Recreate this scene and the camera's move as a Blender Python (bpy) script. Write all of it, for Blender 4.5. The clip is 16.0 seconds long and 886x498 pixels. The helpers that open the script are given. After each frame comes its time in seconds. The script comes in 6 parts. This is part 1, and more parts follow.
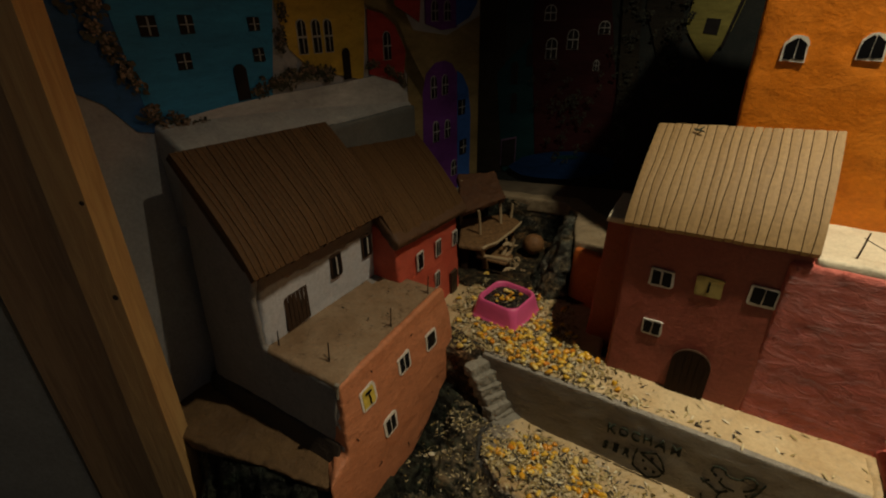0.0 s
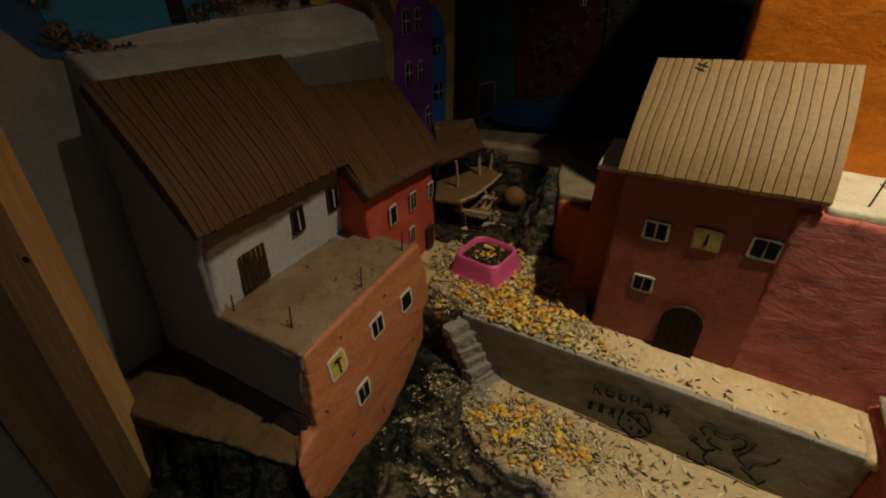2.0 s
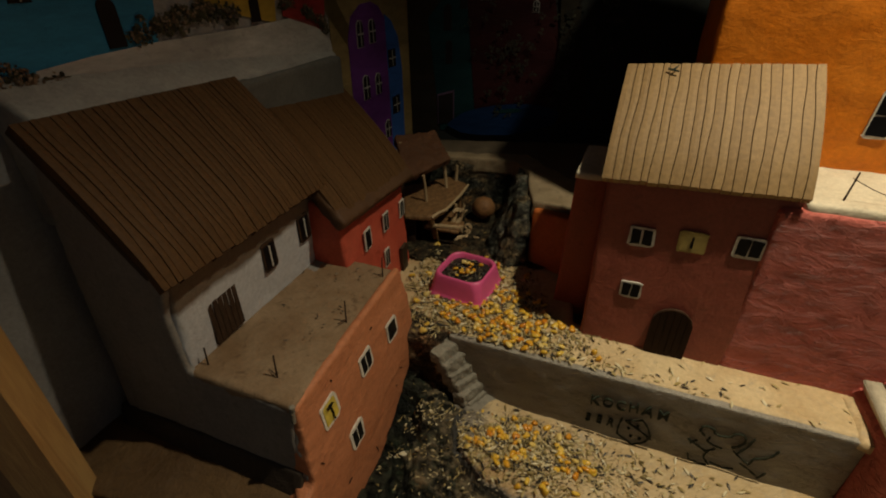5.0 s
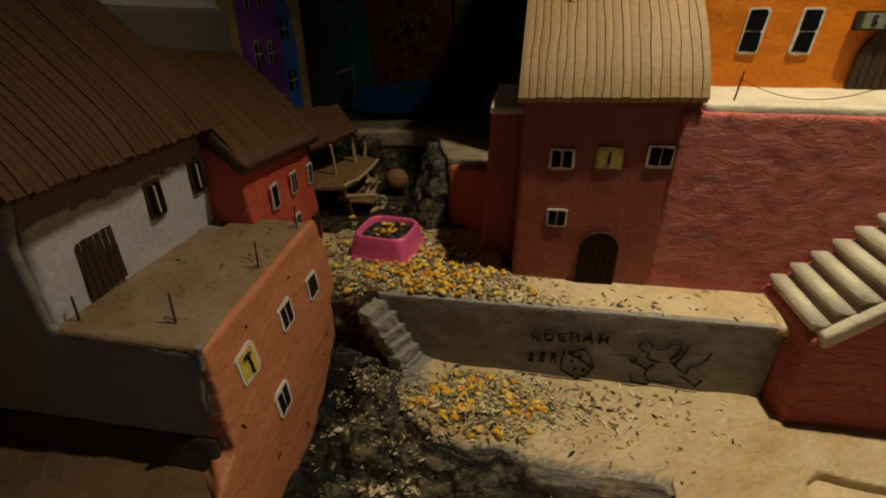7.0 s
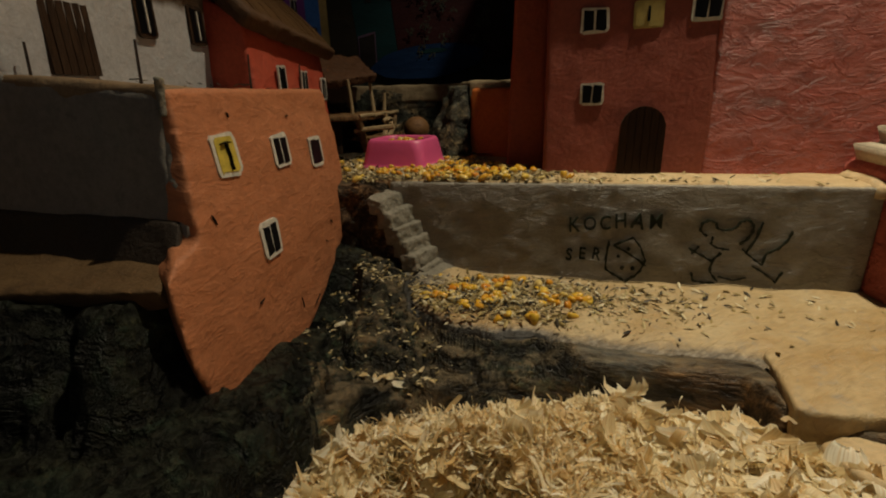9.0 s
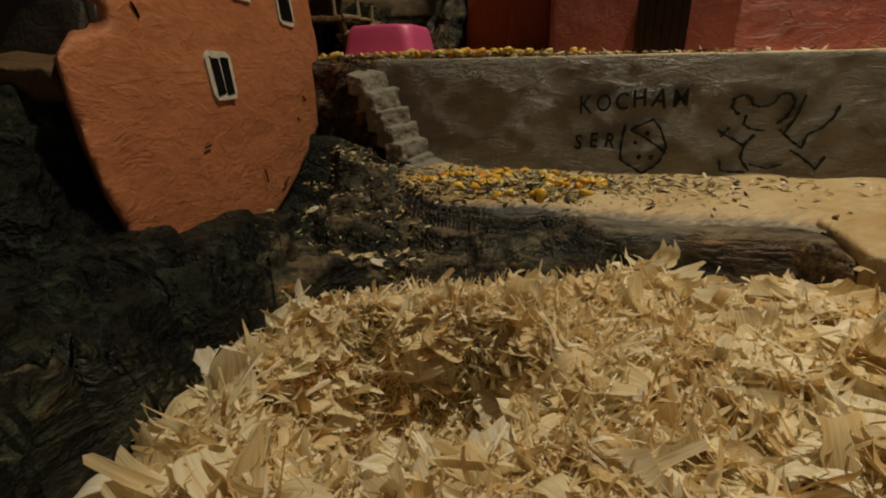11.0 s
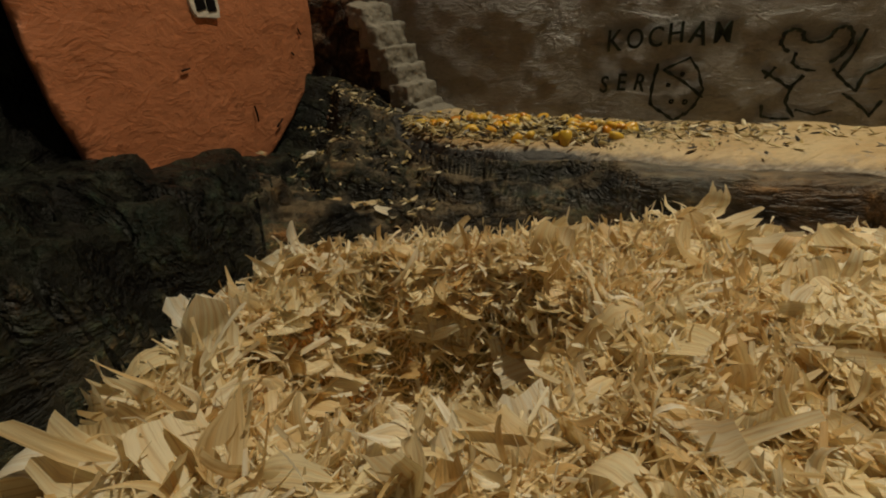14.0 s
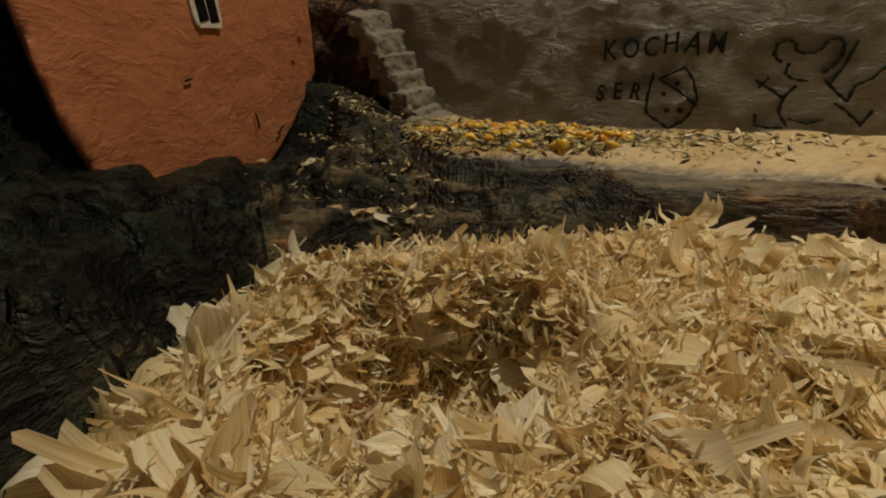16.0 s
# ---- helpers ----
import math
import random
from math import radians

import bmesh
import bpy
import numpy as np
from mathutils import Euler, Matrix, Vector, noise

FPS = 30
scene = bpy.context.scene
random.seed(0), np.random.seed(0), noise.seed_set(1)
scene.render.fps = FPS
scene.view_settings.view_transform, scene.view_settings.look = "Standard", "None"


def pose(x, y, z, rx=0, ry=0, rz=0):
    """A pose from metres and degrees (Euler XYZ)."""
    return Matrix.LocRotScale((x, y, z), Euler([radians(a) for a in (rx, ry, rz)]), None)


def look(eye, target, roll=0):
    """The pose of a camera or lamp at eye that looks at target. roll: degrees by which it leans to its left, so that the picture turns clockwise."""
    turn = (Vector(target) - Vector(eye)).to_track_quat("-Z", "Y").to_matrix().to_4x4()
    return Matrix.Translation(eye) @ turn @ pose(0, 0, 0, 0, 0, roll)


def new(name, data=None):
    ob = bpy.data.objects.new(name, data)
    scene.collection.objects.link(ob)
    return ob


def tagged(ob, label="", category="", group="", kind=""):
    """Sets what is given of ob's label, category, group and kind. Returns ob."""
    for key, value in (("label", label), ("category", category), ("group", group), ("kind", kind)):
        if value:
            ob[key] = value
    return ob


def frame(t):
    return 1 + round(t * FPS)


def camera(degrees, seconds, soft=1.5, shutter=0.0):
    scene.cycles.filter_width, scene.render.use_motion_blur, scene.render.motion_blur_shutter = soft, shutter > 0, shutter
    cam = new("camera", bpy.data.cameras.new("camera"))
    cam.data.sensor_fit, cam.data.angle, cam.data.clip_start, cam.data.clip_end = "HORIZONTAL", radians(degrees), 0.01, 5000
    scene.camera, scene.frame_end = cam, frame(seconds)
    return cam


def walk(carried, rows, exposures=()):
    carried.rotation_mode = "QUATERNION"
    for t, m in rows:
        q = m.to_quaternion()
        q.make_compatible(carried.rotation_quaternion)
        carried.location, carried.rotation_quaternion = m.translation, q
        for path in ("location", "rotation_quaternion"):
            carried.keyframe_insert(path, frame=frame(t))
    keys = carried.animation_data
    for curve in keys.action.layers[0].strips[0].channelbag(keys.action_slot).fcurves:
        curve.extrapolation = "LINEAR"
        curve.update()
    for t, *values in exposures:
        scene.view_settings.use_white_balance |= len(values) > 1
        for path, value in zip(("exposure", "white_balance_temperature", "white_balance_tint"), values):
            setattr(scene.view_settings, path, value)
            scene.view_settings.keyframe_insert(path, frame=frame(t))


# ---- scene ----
cam = camera(87.1, 16.0, 2.0)
PATH = [
    (0, (-0.006, 0.007, 0.594), (-0.006, 1.792, -0.308), -0.6),
    (0.5, (-0.005, 0.025, 0.583), (0.046, 1.775, -0.384), -0.3),
    (1, (-0.008, 0.04, 0.574), (0.086, 1.763, -0.437), 0.4),
    (1.5, (-0.007, 0.049, 0.567), (0.103, 1.752, -0.476), 0.7),
    (2, (-0.007, 0.051, 0.565), (0.099, 1.744, -0.495), 0.6),
    (2.5, (-0.002, 0.054, 0.563), (0.109, 1.748, -0.494), 0.8),
    (3, (-0.001, 0.054, 0.563), (0.083, 1.75, -0.495), 0.4),
    (3.5, (-0.001, 0.056, 0.565), (0.09, 1.755, -0.486), -0.1),
    (5.8, (-0.069, 0.093, 0.568), (0.422, 1.741, -0.454), -0.5),
    (6, (-0.074, 0.091, 0.558), (0.462, 1.734, -0.448), -0.6),
    (6.5, (-0.069, 0.086, 0.511), (0.578, 1.708, -0.464), -0.0),
    (7, (-0.059, 0.074, 0.469), (0.648, 1.703, -0.452), -0.0),
    (7.5, (-0.057, 0.061, 0.423), (0.647, 1.738, -0.407), -0.5),
    (8, (-0.056, 0.057, 0.386), (0.632, 1.777, -0.366), -0.9),
    (8.5, (-0.051, 0.058, 0.331), (0.615, 1.81, -0.368), -1.3),
    (9, (-0.061, 0.059, 0.276), (0.589, 1.84, -0.361), -1.6),
    (9.5, (-0.065, 0.069, 0.244), (0.564, 1.86, -0.385), -1.0),
    (10, (-0.058, 0.076, 0.217), (0.587, 1.856, -0.428), -0.7),
    (10.2, (-0.053, 0.077, 0.208), (0.602, 1.849, -0.447), -0.9),
    (12.3, (-0.051, 0.096, 0.174), (0.623, 1.815, -0.591), -0.4),
    (12.5, (-0.052, 0.097, 0.174), (0.623, 1.815, -0.596), -0.4),
    (13, (-0.051, 0.104, 0.168), (0.61, 1.817, -0.623), -0.5),
    (13.5, (-0.048, 0.108, 0.164), (0.605, 1.815, -0.647), -0.6),
    (14, (-0.049, 0.109, 0.162), (0.599, 1.815, -0.657), -0.4),
    (14.5, (-0.05, 0.11, 0.164), (0.599, 1.814, -0.657), -0.3),
    (15, (-0.05, 0.108, 0.165), (0.604, 1.812, -0.654), -0.3),
    (15.5, (-0.049, 0.108, 0.165), (0.606, 1.812, -0.65), -0.2),
    (16, (-0.05, 0.107, 0.166), (0.608, 1.813, -0.645), -0.1),
]
walk(cam, [(t, look(eye, target, roll)) for t, eye, target, roll in PATH],
     [(0.0, -0.30), (3.5, -0.30), (6.0, -0.15), (7.0, -0.10), (9.0, 0.0), (16.0, 0.0)])

# ---------------------------------------------------------------- world and lamps
world = bpy.data.worlds.new("dim_room")
scene.world = world
world.use_nodes = True
world.node_tree.nodes["Background"].inputs[0].default_value = (1.0, 0.95, 0.9, 1)
world.node_tree.nodes["Background"].inputs[1].default_value = 0.034


def spot_lamp(name, eye, target, watts, cone, blend, colour, radius):
    data = bpy.data.lights.new(name, "SPOT")
    data.energy, data.spot_size, data.spot_blend = watts, radians(cone), blend
    data.color, data.shadow_soft_size = colour, radius
    ob = new(name, data)
    ob.matrix_world = look(eye, target)
    return ob


# one warm spotlight hangs over the terraces
spot_lamp("ceiling_spot", (0.406, 0.254, 1.23), (0.735, -0.005, 0.10), 51.0, 138, 1.0, (1.0, 0.87, 0.62), 0.012)

# ---------------------------------------------------------------- frames of the place
# G: along the graffiti wall (s), back from it (n). L: along the houses opposite (u), away from the alley (v).
# W: along the painted wall (a).


def plan_frame(x, y, dx, dy):
    return Matrix(((dx, -dy, 0, x), (dy, dx, 0, y), (0, 0, 1, 0), (0, 0, 0, 1)))


G = plan_frame(0.047, 0.489, 0.845, -0.534)
L = plan_frame(-0.105, 0.338, 0.483, 0.876)
W = plan_frame(-0.2846, 0.4370, 0.5676, 0.8233)
I4 = Matrix.Identity(4)

# ---------------------------------------------------------------- materials


def mat_base(name):
    m = bpy.data.materials.new(name)
    m.use_nodes = True
    nt = m.node_tree
    return m, nt, nt.nodes["Principled BSDF"]


def noise_node(nt, scale, detail=4, rough=0.6, coords=None, distortion=0.0):
    n = nt.nodes.new("ShaderNodeTexNoise")
    n.inputs["Scale"].default_value = scale
    n.inputs["Detail"].default_value = detail
    n.inputs["Roughness"].default_value = rough
    n.inputs["Distortion"].default_value = distortion
    if coords is None:
        coords = nt.nodes.new("ShaderNodeTexCoord").outputs["Object"]
    nt.links.new(coords, n.inputs["Vector"])
    return n


def ramp_node(nt, fac, stops):
    r = nt.nodes.new("ShaderNodeValToRGB")
    el = r.color_ramp.elements
    while len(el) < len(stops):
        el.new(0.5)
    for e, (p, c) in zip(el, stops):
        e.position, e.color = p, (*c, 1)
    nt.links.new(fac, r.inputs["Fac"])
    return r


def mix_node(nt, fac, a, b, mode="MIX"):
    n = nt.nodes.new("ShaderNodeMix")
    n.data_type, n.blend_type = "RGBA", mode
    for src, sock in ((fac, n.inputs[0]), (a, n.inputs[6]), (b, n.inputs[7])):
        if isinstance(src, (int, float)):
            sock.default_value = src
        elif isinstance(src, tuple):
            sock.default_value = (*src, 1)
        else:
            nt.links.new(src, sock)
    return n.outputs[2]


def plaster(name, colour, second, stain=(0.1, 0.08, 0.06), stain_amount=0.35, rough=0.6, relief=0.4, coarse=45, fine=260,
            stretch=(1, 1, 1), spec=0.4, ridges=0.0, worn=None):
    """Hand-moulded, brush-painted plaster: brush streaks, stains, small knocks, torn ridges, paint worn off at its rim."""
    m, nt, bsdf = mat_base(name)
    tc = nt.nodes.new("ShaderNodeTexCoord")
    mp = nt.nodes.new("ShaderNodeMapping")
    mp.inputs["Scale"].default_value = stretch
    nt.links.new(tc.outputs["Object"], mp.inputs["Vector"])
    big = noise_node(nt, coarse * 0.5, 5, 0.65, mp.outputs[0], 0.4)
    small = noise_node(nt, fine, 5, 0.7, mp.outputs[0])
    r1 = ramp_node(nt, big.outputs[0], [(0.32, colour), (0.68, second)])
    sp = noise_node(nt, coarse * 2.2, 6, 0.75, tc.outputs["Object"], 0.8)
    r2 = ramp_node(nt, sp.outputs[0], [(0.56, (0, 0, 0)), (0.72, (1, 1, 1))])
    amt = nt.nodes.new("ShaderNodeMath")
    amt.operation = "MULTIPLY"
    amt.inputs[1].default_value = stain_amount
    nt.links.new(r2.outputs[0], amt.inputs[0])
    col = mix_node(nt, amt.outputs[0], r1.outputs[0], stain)
    gr = ramp_node(nt, small.outputs[0], [(0.3, (0.78, 0.78, 0.78)), (0.7, (1.12, 1.12, 1.12))])
    col = mix_node(nt, 0.8, col, gr.outputs[0], "MULTIPLY")
    if worn:
        at = nt.nodes.new("ShaderNodeAttribute")
        at.attribute_name = "worn"
        wn = noise_node(nt, 70, 6, 0.75, tc.outputs["Object"], 0.6)
        wa = nt.nodes.new("ShaderNodeMath")
        wa.operation = "MULTIPLY_ADD"
        wa.inputs[1].default_value, wa.inputs[2].default_value = 0.9, -0.45
        nt.links.new(wn.outputs[0], wa.inputs[0])
        ws = nt.nodes.new("ShaderNodeMath")
        ws.operation = "ADD"
        nt.links.new(at.outputs["Fac"], ws.inputs[0])
        nt.links.new(wa.outputs[0], ws.inputs[1])
        wr = ramp_node(nt, ws.outputs[0], [(0.22, (0, 0, 0)), (0.62, (1, 1, 1))])
        wc = ramp_node(nt, small.outputs[0], [(0.35, worn[0]), (0.5, worn[1]), (0.68, worn[2])])
        col = mix_node(nt, wr.outputs[0], col, wc.outputs[0])
        wd = ramp_node(nt, ws.outputs[0], [(0.85, (0, 0, 0)), (1.15, (1, 1, 1))])
        col = mix_node(nt, wd.outputs[0], col, (0.016, 0.014, 0.011))
    nt.links.new(col, bsdf.inputs["Base Color"])
    rr = ramp_node(nt, big.outputs[0], [(0.3, (rough - 0.12,) * 3), (0.7, (rough + 0.12,) * 3)])
    nt.links.new(rr.outputs[0], bsdf.inputs["Roughness"])
    bsdf.inputs["Specular IOR Level"].default_value = spec
    mid = noise_node(nt, coarse * 2, 6, 0.7, mp.outputs[0], 0.6)
    add = nt.nodes.new("ShaderNodeMath")
    add.operation = "MULTIPLY_ADD"
    add.inputs[1].default_value = 0.35
    nt.links.new(small.outputs[0], add.inputs[0])
    nt.links.new(mid.outputs[0], add.inputs[2])
    if ridges:
        tear = noise_node(nt, 42, 5, 0.6, mp.outputs[0], 0.7)
        tr = ramp_node(nt, tear.outputs[0], [(0.46, (0, 0, 0)), (0.53, (ridges,) * 3), (0.60, (ridges * 0.5,) * 3)])
        more = nt.nodes.new("ShaderNodeMath")
        more.operation = "ADD"
        nt.links.new(add.outputs[0], more.inputs[0])
        nt.links.new(tr.outputs[0], more.inputs[1])
        add = more
    bump = nt.nodes.new("ShaderNodeBump")
    bump.inputs["Strength"].default_value = relief
    bump.inputs["Distance"].default_value = 0.004
    nt.links.new(add.outputs[0], bump.inputs["Height"])
    nt.links.new(bump.outputs[0], bsdf.inputs["Normal"])
    return m


def plain(name, colour, rough=0.5, vary=0.2, scale=150, metal=0.0, spec=0.5, bump_by=0.15):
    m, nt, bsdf = mat_base(name)
    n = noise_node(nt, scale, 5, 0.65)
    lo, hi = tuple(c * (1 - vary) for c in colour), tuple(min(1, c * (1 + vary)) for c in colour)
    r = ramp_node(nt, n.outputs[0], [(0.3, lo), (0.7, hi)])
    nt.links.new(r.outputs[0], bsdf.inputs["Base Color"])
    bsdf.inputs["Roughness"].default_value = rough
    bsdf.inputs["Metallic"].default_value = metal
    bsdf.inputs["Specular IOR Level"].default_value = spec
    b = nt.nodes.new("ShaderNodeBump")
    b.inputs["Strength"].default_value, b.inputs["Distance"].default_value = bump_by, 0.002
    nt.links.new(n.outputs[0], b.inputs["Height"])
    nt.links.new(b.outputs[0], bsdf.inputs["Normal"])
    return m


def pieces(name, stops, rough=0.5, grain=400, per="ISLAND", spec=0.4, sheen=0.0, through_light=0.0):
    """Each loose piece takes its own colour from the ramp."""
    m, nt, bsdf = mat_base(name)
    if per == "ISLAND":
        src = nt.nodes.new("ShaderNodeNewGeometry").outputs["Random Per Island"]
    else:
        src = nt.nodes.new("ShaderNodeObjectInfo").outputs["Random"]
    r = ramp_node(nt, src, stops)
    n = noise_node(nt, grain, 4, 0.6)
    g = ramp_node(nt, n.outputs[0], [(0.3, (0.72, 0.70, 0.68)), (0.7, (1.1, 1.1, 1.1))])
    col = mix_node(nt, 0.8, r.outputs[0], g.outputs[0], "MULTIPLY")
    nt.links.new(col, bsdf.inputs["Base Color"])
    bsdf.inputs["Roughness"].default_value = rough
    bsdf.inputs["Specular IOR Level"].default_value = spec
    b = nt.nodes.new("ShaderNodeBump")
    b.inputs["Strength"].default_value, b.inputs["Distance"].default_value = 0.25, 0.001
    nt.links.new(n.outputs[0], b.inputs["Height"])
    nt.links.new(b.outputs[0], bsdf.inputs["Normal"])
    if through_light:
        bsdf.inputs["Subsurface Weight"].default_value = through_light
        bsdf.inputs["Subsurface Radius"].default_value = (0.006, 0.004, 0.002)
        bsdf.inputs["Subsurface Scale"].default_value = 0.5
    return m


def wood(name, light_c, dark_c, axis_stretch=(60, 60, 5), rough=0.55):
    m, nt, bsdf = mat_base(name)
    tc = nt.nodes.new("ShaderNodeTexCoord")
    mp = nt.nodes.new("ShaderNodeMapping")
    mp.inputs["Scale"].default_value = axis_stretch
    nt.links.new(tc.outputs["Object"], mp.inputs["Vector"])
    n = noise_node(nt, 2.2, 6, 0.6, mp.outputs[0], 1.2)
    r = ramp_node(nt, n.outputs[0], [(0.35, dark_c), (0.62, light_c)])
    nt.links.new(r.outputs[0], bsdf.inputs["Base Color"])
    bsdf.inputs["Roughness"].default_value = rough
    b = nt.nodes.new("ShaderNodeBump")
    b.inputs["Strength"].default_value, b.inputs["Distance"].default_value = 0.35, 0.002
    nt.links.new(n.outputs[0], b.inputs["Height"])
    nt.links.new(b.outputs[0], bsdf.inputs["Normal"])
    return m


def rock_mat(name, stops, relief=1.0, scale=55, rough=0.55, dust=(0.16, 0.13, 0.085), dust_amount=0.0, stretch=(1, 1, 1), turn=0.0, seams=0.75, warm=(1.9, 1.35, 0.85)):
    """Painted filler rock: broad patches of tone, dry-brushed grain with highlights put into the colour on its bumps,
    shade put into its seams, dust lying on its flat tops.
    """
    m, nt, bsdf = mat_base(name)
    tc = nt.nodes.new("ShaderNodeTexCoord")
    first = nt.nodes.new("ShaderNodeMapping")
    first.inputs["Rotation"].default_value = (0, 0, turn)
    nt.links.new(tc.outputs["Object"], first.inputs["Vector"])
    mp = nt.nodes.new("ShaderNodeMapping")
    mp.inputs["Scale"].default_value = stretch
    nt.links.new(first.outputs[0], mp.inputs["Vector"])
    n1 = noise_node(nt, scale, 7, 0.66, mp.outputs[0], 0.25)
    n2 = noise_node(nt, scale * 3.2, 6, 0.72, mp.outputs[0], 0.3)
    n3 = noise_node(nt, scale * 0.4, 4, 0.6, tc.outputs["Object"], 0.5)
    n4 = noise_node(nt, scale * 0.62, 5, 0.6, mp.outputs[0], 0.5)
    r = ramp_node(nt, n1.outputs[0], stops)
    # raised grain is lightened in the colour as a highlight, hollows darkened
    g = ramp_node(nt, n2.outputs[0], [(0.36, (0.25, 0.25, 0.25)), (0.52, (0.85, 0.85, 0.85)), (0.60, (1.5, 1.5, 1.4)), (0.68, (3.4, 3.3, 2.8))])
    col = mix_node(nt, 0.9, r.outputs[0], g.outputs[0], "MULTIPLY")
    patch = ramp_node(nt, n3.outputs[0], [(0.36, (0.50, 0.62, 0.60)), (0.5, (1, 1, 1)), (0.63, warm)])
    col = mix_node(nt, 0.85, col, patch.outputs[0], "MULTIPLY")
    # crevice shade put into the colour along the seams that sink in the bump
    seam = ramp_node(nt, n4.outputs[0], [(0.455, (1, 1, 1)), (0.492, (0.06, 0.06, 0.06)), (0.508, (0.06, 0.06, 0.06)), (0.545, (1, 1, 1))])
    col = mix_node(nt, seams, col, seam.outputs[0], "MULTIPLY")
    if dust_amount:
        geo = nt.nodes.new("ShaderNodeNewGeometry")
        sep = nt.nodes.new("ShaderNodeSeparateXYZ")
        nt.links.new(geo.outputs["Normal"], sep.inputs[0])
        flat = nt.nodes.new("ShaderNodeMapRange")
        flat.inputs[1].default_value, flat.inputs[2].default_value, flat.inputs[4].default_value = 0.66, 0.95, dust_amount
        nt.links.new(sep.outputs[2], flat.inputs[0])
        spread = nt.nodes.new("ShaderNodeMath")
        spread.operation = "MULTIPLY"
        sr = ramp_node(nt, n2.outputs[0], [(0.40, (0.05, 0.05, 0.05)), (0.58, (1, 1, 1))])
        nt.links.new(flat.outputs[0], spread.inputs[0])
        nt.links.new(sr.outputs[0], spread.inputs[1])
        col = mix_node(nt, spread.outputs[0], col, dust)
    nt.links.new(col, bsdf.inputs["Base Color"])
    bsdf.inputs["Specular IOR Level"].default_value = 0.22
    rr = ramp_node(nt, n2.outputs[0], [(0.35, (rough - 0.15,) * 3), (0.65, (rough + 0.15,) * 3)])
    nt.links.new(rr.outputs[0], bsdf.inputs["Roughness"])
    add = nt.nodes.new("ShaderNodeMath")
    add.operation = "MULTIPLY_ADD"
    add.inputs[1].default_value = 0.30
    nt.links.new(n2.outputs[0], add.inputs[0])
    nt.links.new(n1.outputs[0], add.inputs[2])
    deep = nt.nodes.new("ShaderNodeMath")
    deep.operation = "MULTIPLY_ADD"
    deep.inputs[1].default_value = 0.25 * seams
    nt.links.new(seam.outputs[0], deep.inputs[0])
    nt.links.new(add.outputs[0], deep.inputs[2])
    b = nt.nodes.new("ShaderNodeBump")
    b.inputs["Strength"].default_value, b.inputs["Distance"].default_value = relief, 0.010
    nt.links.new(deep.outputs[0], b.inputs["Height"])
    nt.links.new(b.outputs[0], bsdf.inputs["Normal"])
    return m


def two_tone(name, low, high, edge, soft=0.003):
    """White limewash below, dull brown paint above a hand-drawn line."""
    m, nt, bsdf = mat_base(name)
    tc = nt.nodes.new("ShaderNodeTexCoord")
    sep = nt.nodes.new("ShaderNodeSeparateXYZ")
    nt.links.new(tc.outputs["Object"], sep.inputs[0])
    n = noise_node(nt, 60, 4, 0.6, tc.outputs["Object"])
    wob = nt.nodes.new("ShaderNodeMath")
    wob.operation = "MULTIPLY_ADD"
    wob.inputs[1].default_value = 0.012
    nt.links.new(n.outputs[0], wob.inputs[0])
    nt.links.new(sep.outputs[2], wob.inputs[2])
    mr = nt.nodes.new("ShaderNodeMapRange")
    mr.inputs[1].default_value, mr.inputs[2].default_value = edge - soft + 0.006, edge + soft + 0.006
    nt.links.new(wob.outputs[0], mr.inputs[0])
    col = mix_node(nt, mr.outputs[0], low, high)
    fine = noise_node(nt, 220, 5, 0.7, tc.outputs["Object"])
    g = ramp_node(nt, fine.outputs[0], [(0.3, (0.78, 0.78, 0.78)), (0.7, (1.08, 1.08, 1.08))])
    col = mix_node(nt, 0.8, col, g.outputs[0], "MULTIPLY")
    nt.links.new(col, bsdf.inputs["Base Color"])
    bsdf.inputs["Roughness"].default_value = 0.7
    b = nt.nodes.new("ShaderNodeBump")
    b.inputs["Strength"].default_value, b.inputs["Distance"].default_value = 0.4, 0.003
    nt.links.new(fine.outputs[0], b.inputs["Height"])
    nt.links.new(b.outputs[0], bsdf.inputs["Normal"])
    return m


M_COPPER = plaster("terracotta_orange_paint", (0.425, 0.160, 0.072), (0.52, 0.205, 0.096), (0.2, 0.065, 0.03), 0.45, 0.55, 0.32, 30, 200, (0.8, 0.8, 1.6), 0.32, 0.28)
M_GREY = plaster("grey_limewash", (0.20, 0.185, 0.17), (0.27, 0.25, 0.225), (0.09, 0.08, 0.07), 0.4, 0.75, 0.35)
M_MURALGREY = plaster("cool_grey_wall_paint", (0.26, 0.25, 0.245), (0.34, 0.33, 0.325), (0.15, 0.145, 0.14), 0.4, 0.75, 0.25)
M_TERRACE = plaster("worn_terrace_screed", (0.20, 0.122, 0.062), (0.285, 0.20, 0.12), (0.075, 0.040, 0.018), 0.9, 0.7, 0.4)
M_OCHRE = plaster("ochre_ledge_paint", (0.092, 0.049, 0.018), (0.132, 0.075, 0.029), (0.040, 0.021, 0.010), 0.6, 0.75, 0.6)
M_WHITE = two_tone("white_and_brown_wall_paint", (0.57, 0.58, 0.60), (0.15, 0.108, 0.075), 0.345 - 0.28)
M_BROWNROOF = pieces("brown_roof_paint", [(0.0, (0.090, 0.045, 0.016)), (1.0, (0.108, 0.055, 0.020))], 0.65, 300, "OBJECT", 0.2)
M_BROWNTHATCH = plaster("brown_moulded_roof", (0.080, 0.037, 0.014), (0.105, 0.050, 0.020), (0.045, 0.02, 0.009), 0.5, 0.65, 0.6)
M_ROOFGAP = plain("roof_groove_shadow_brown", (0.050, 0.027, 0.012), 0.85)
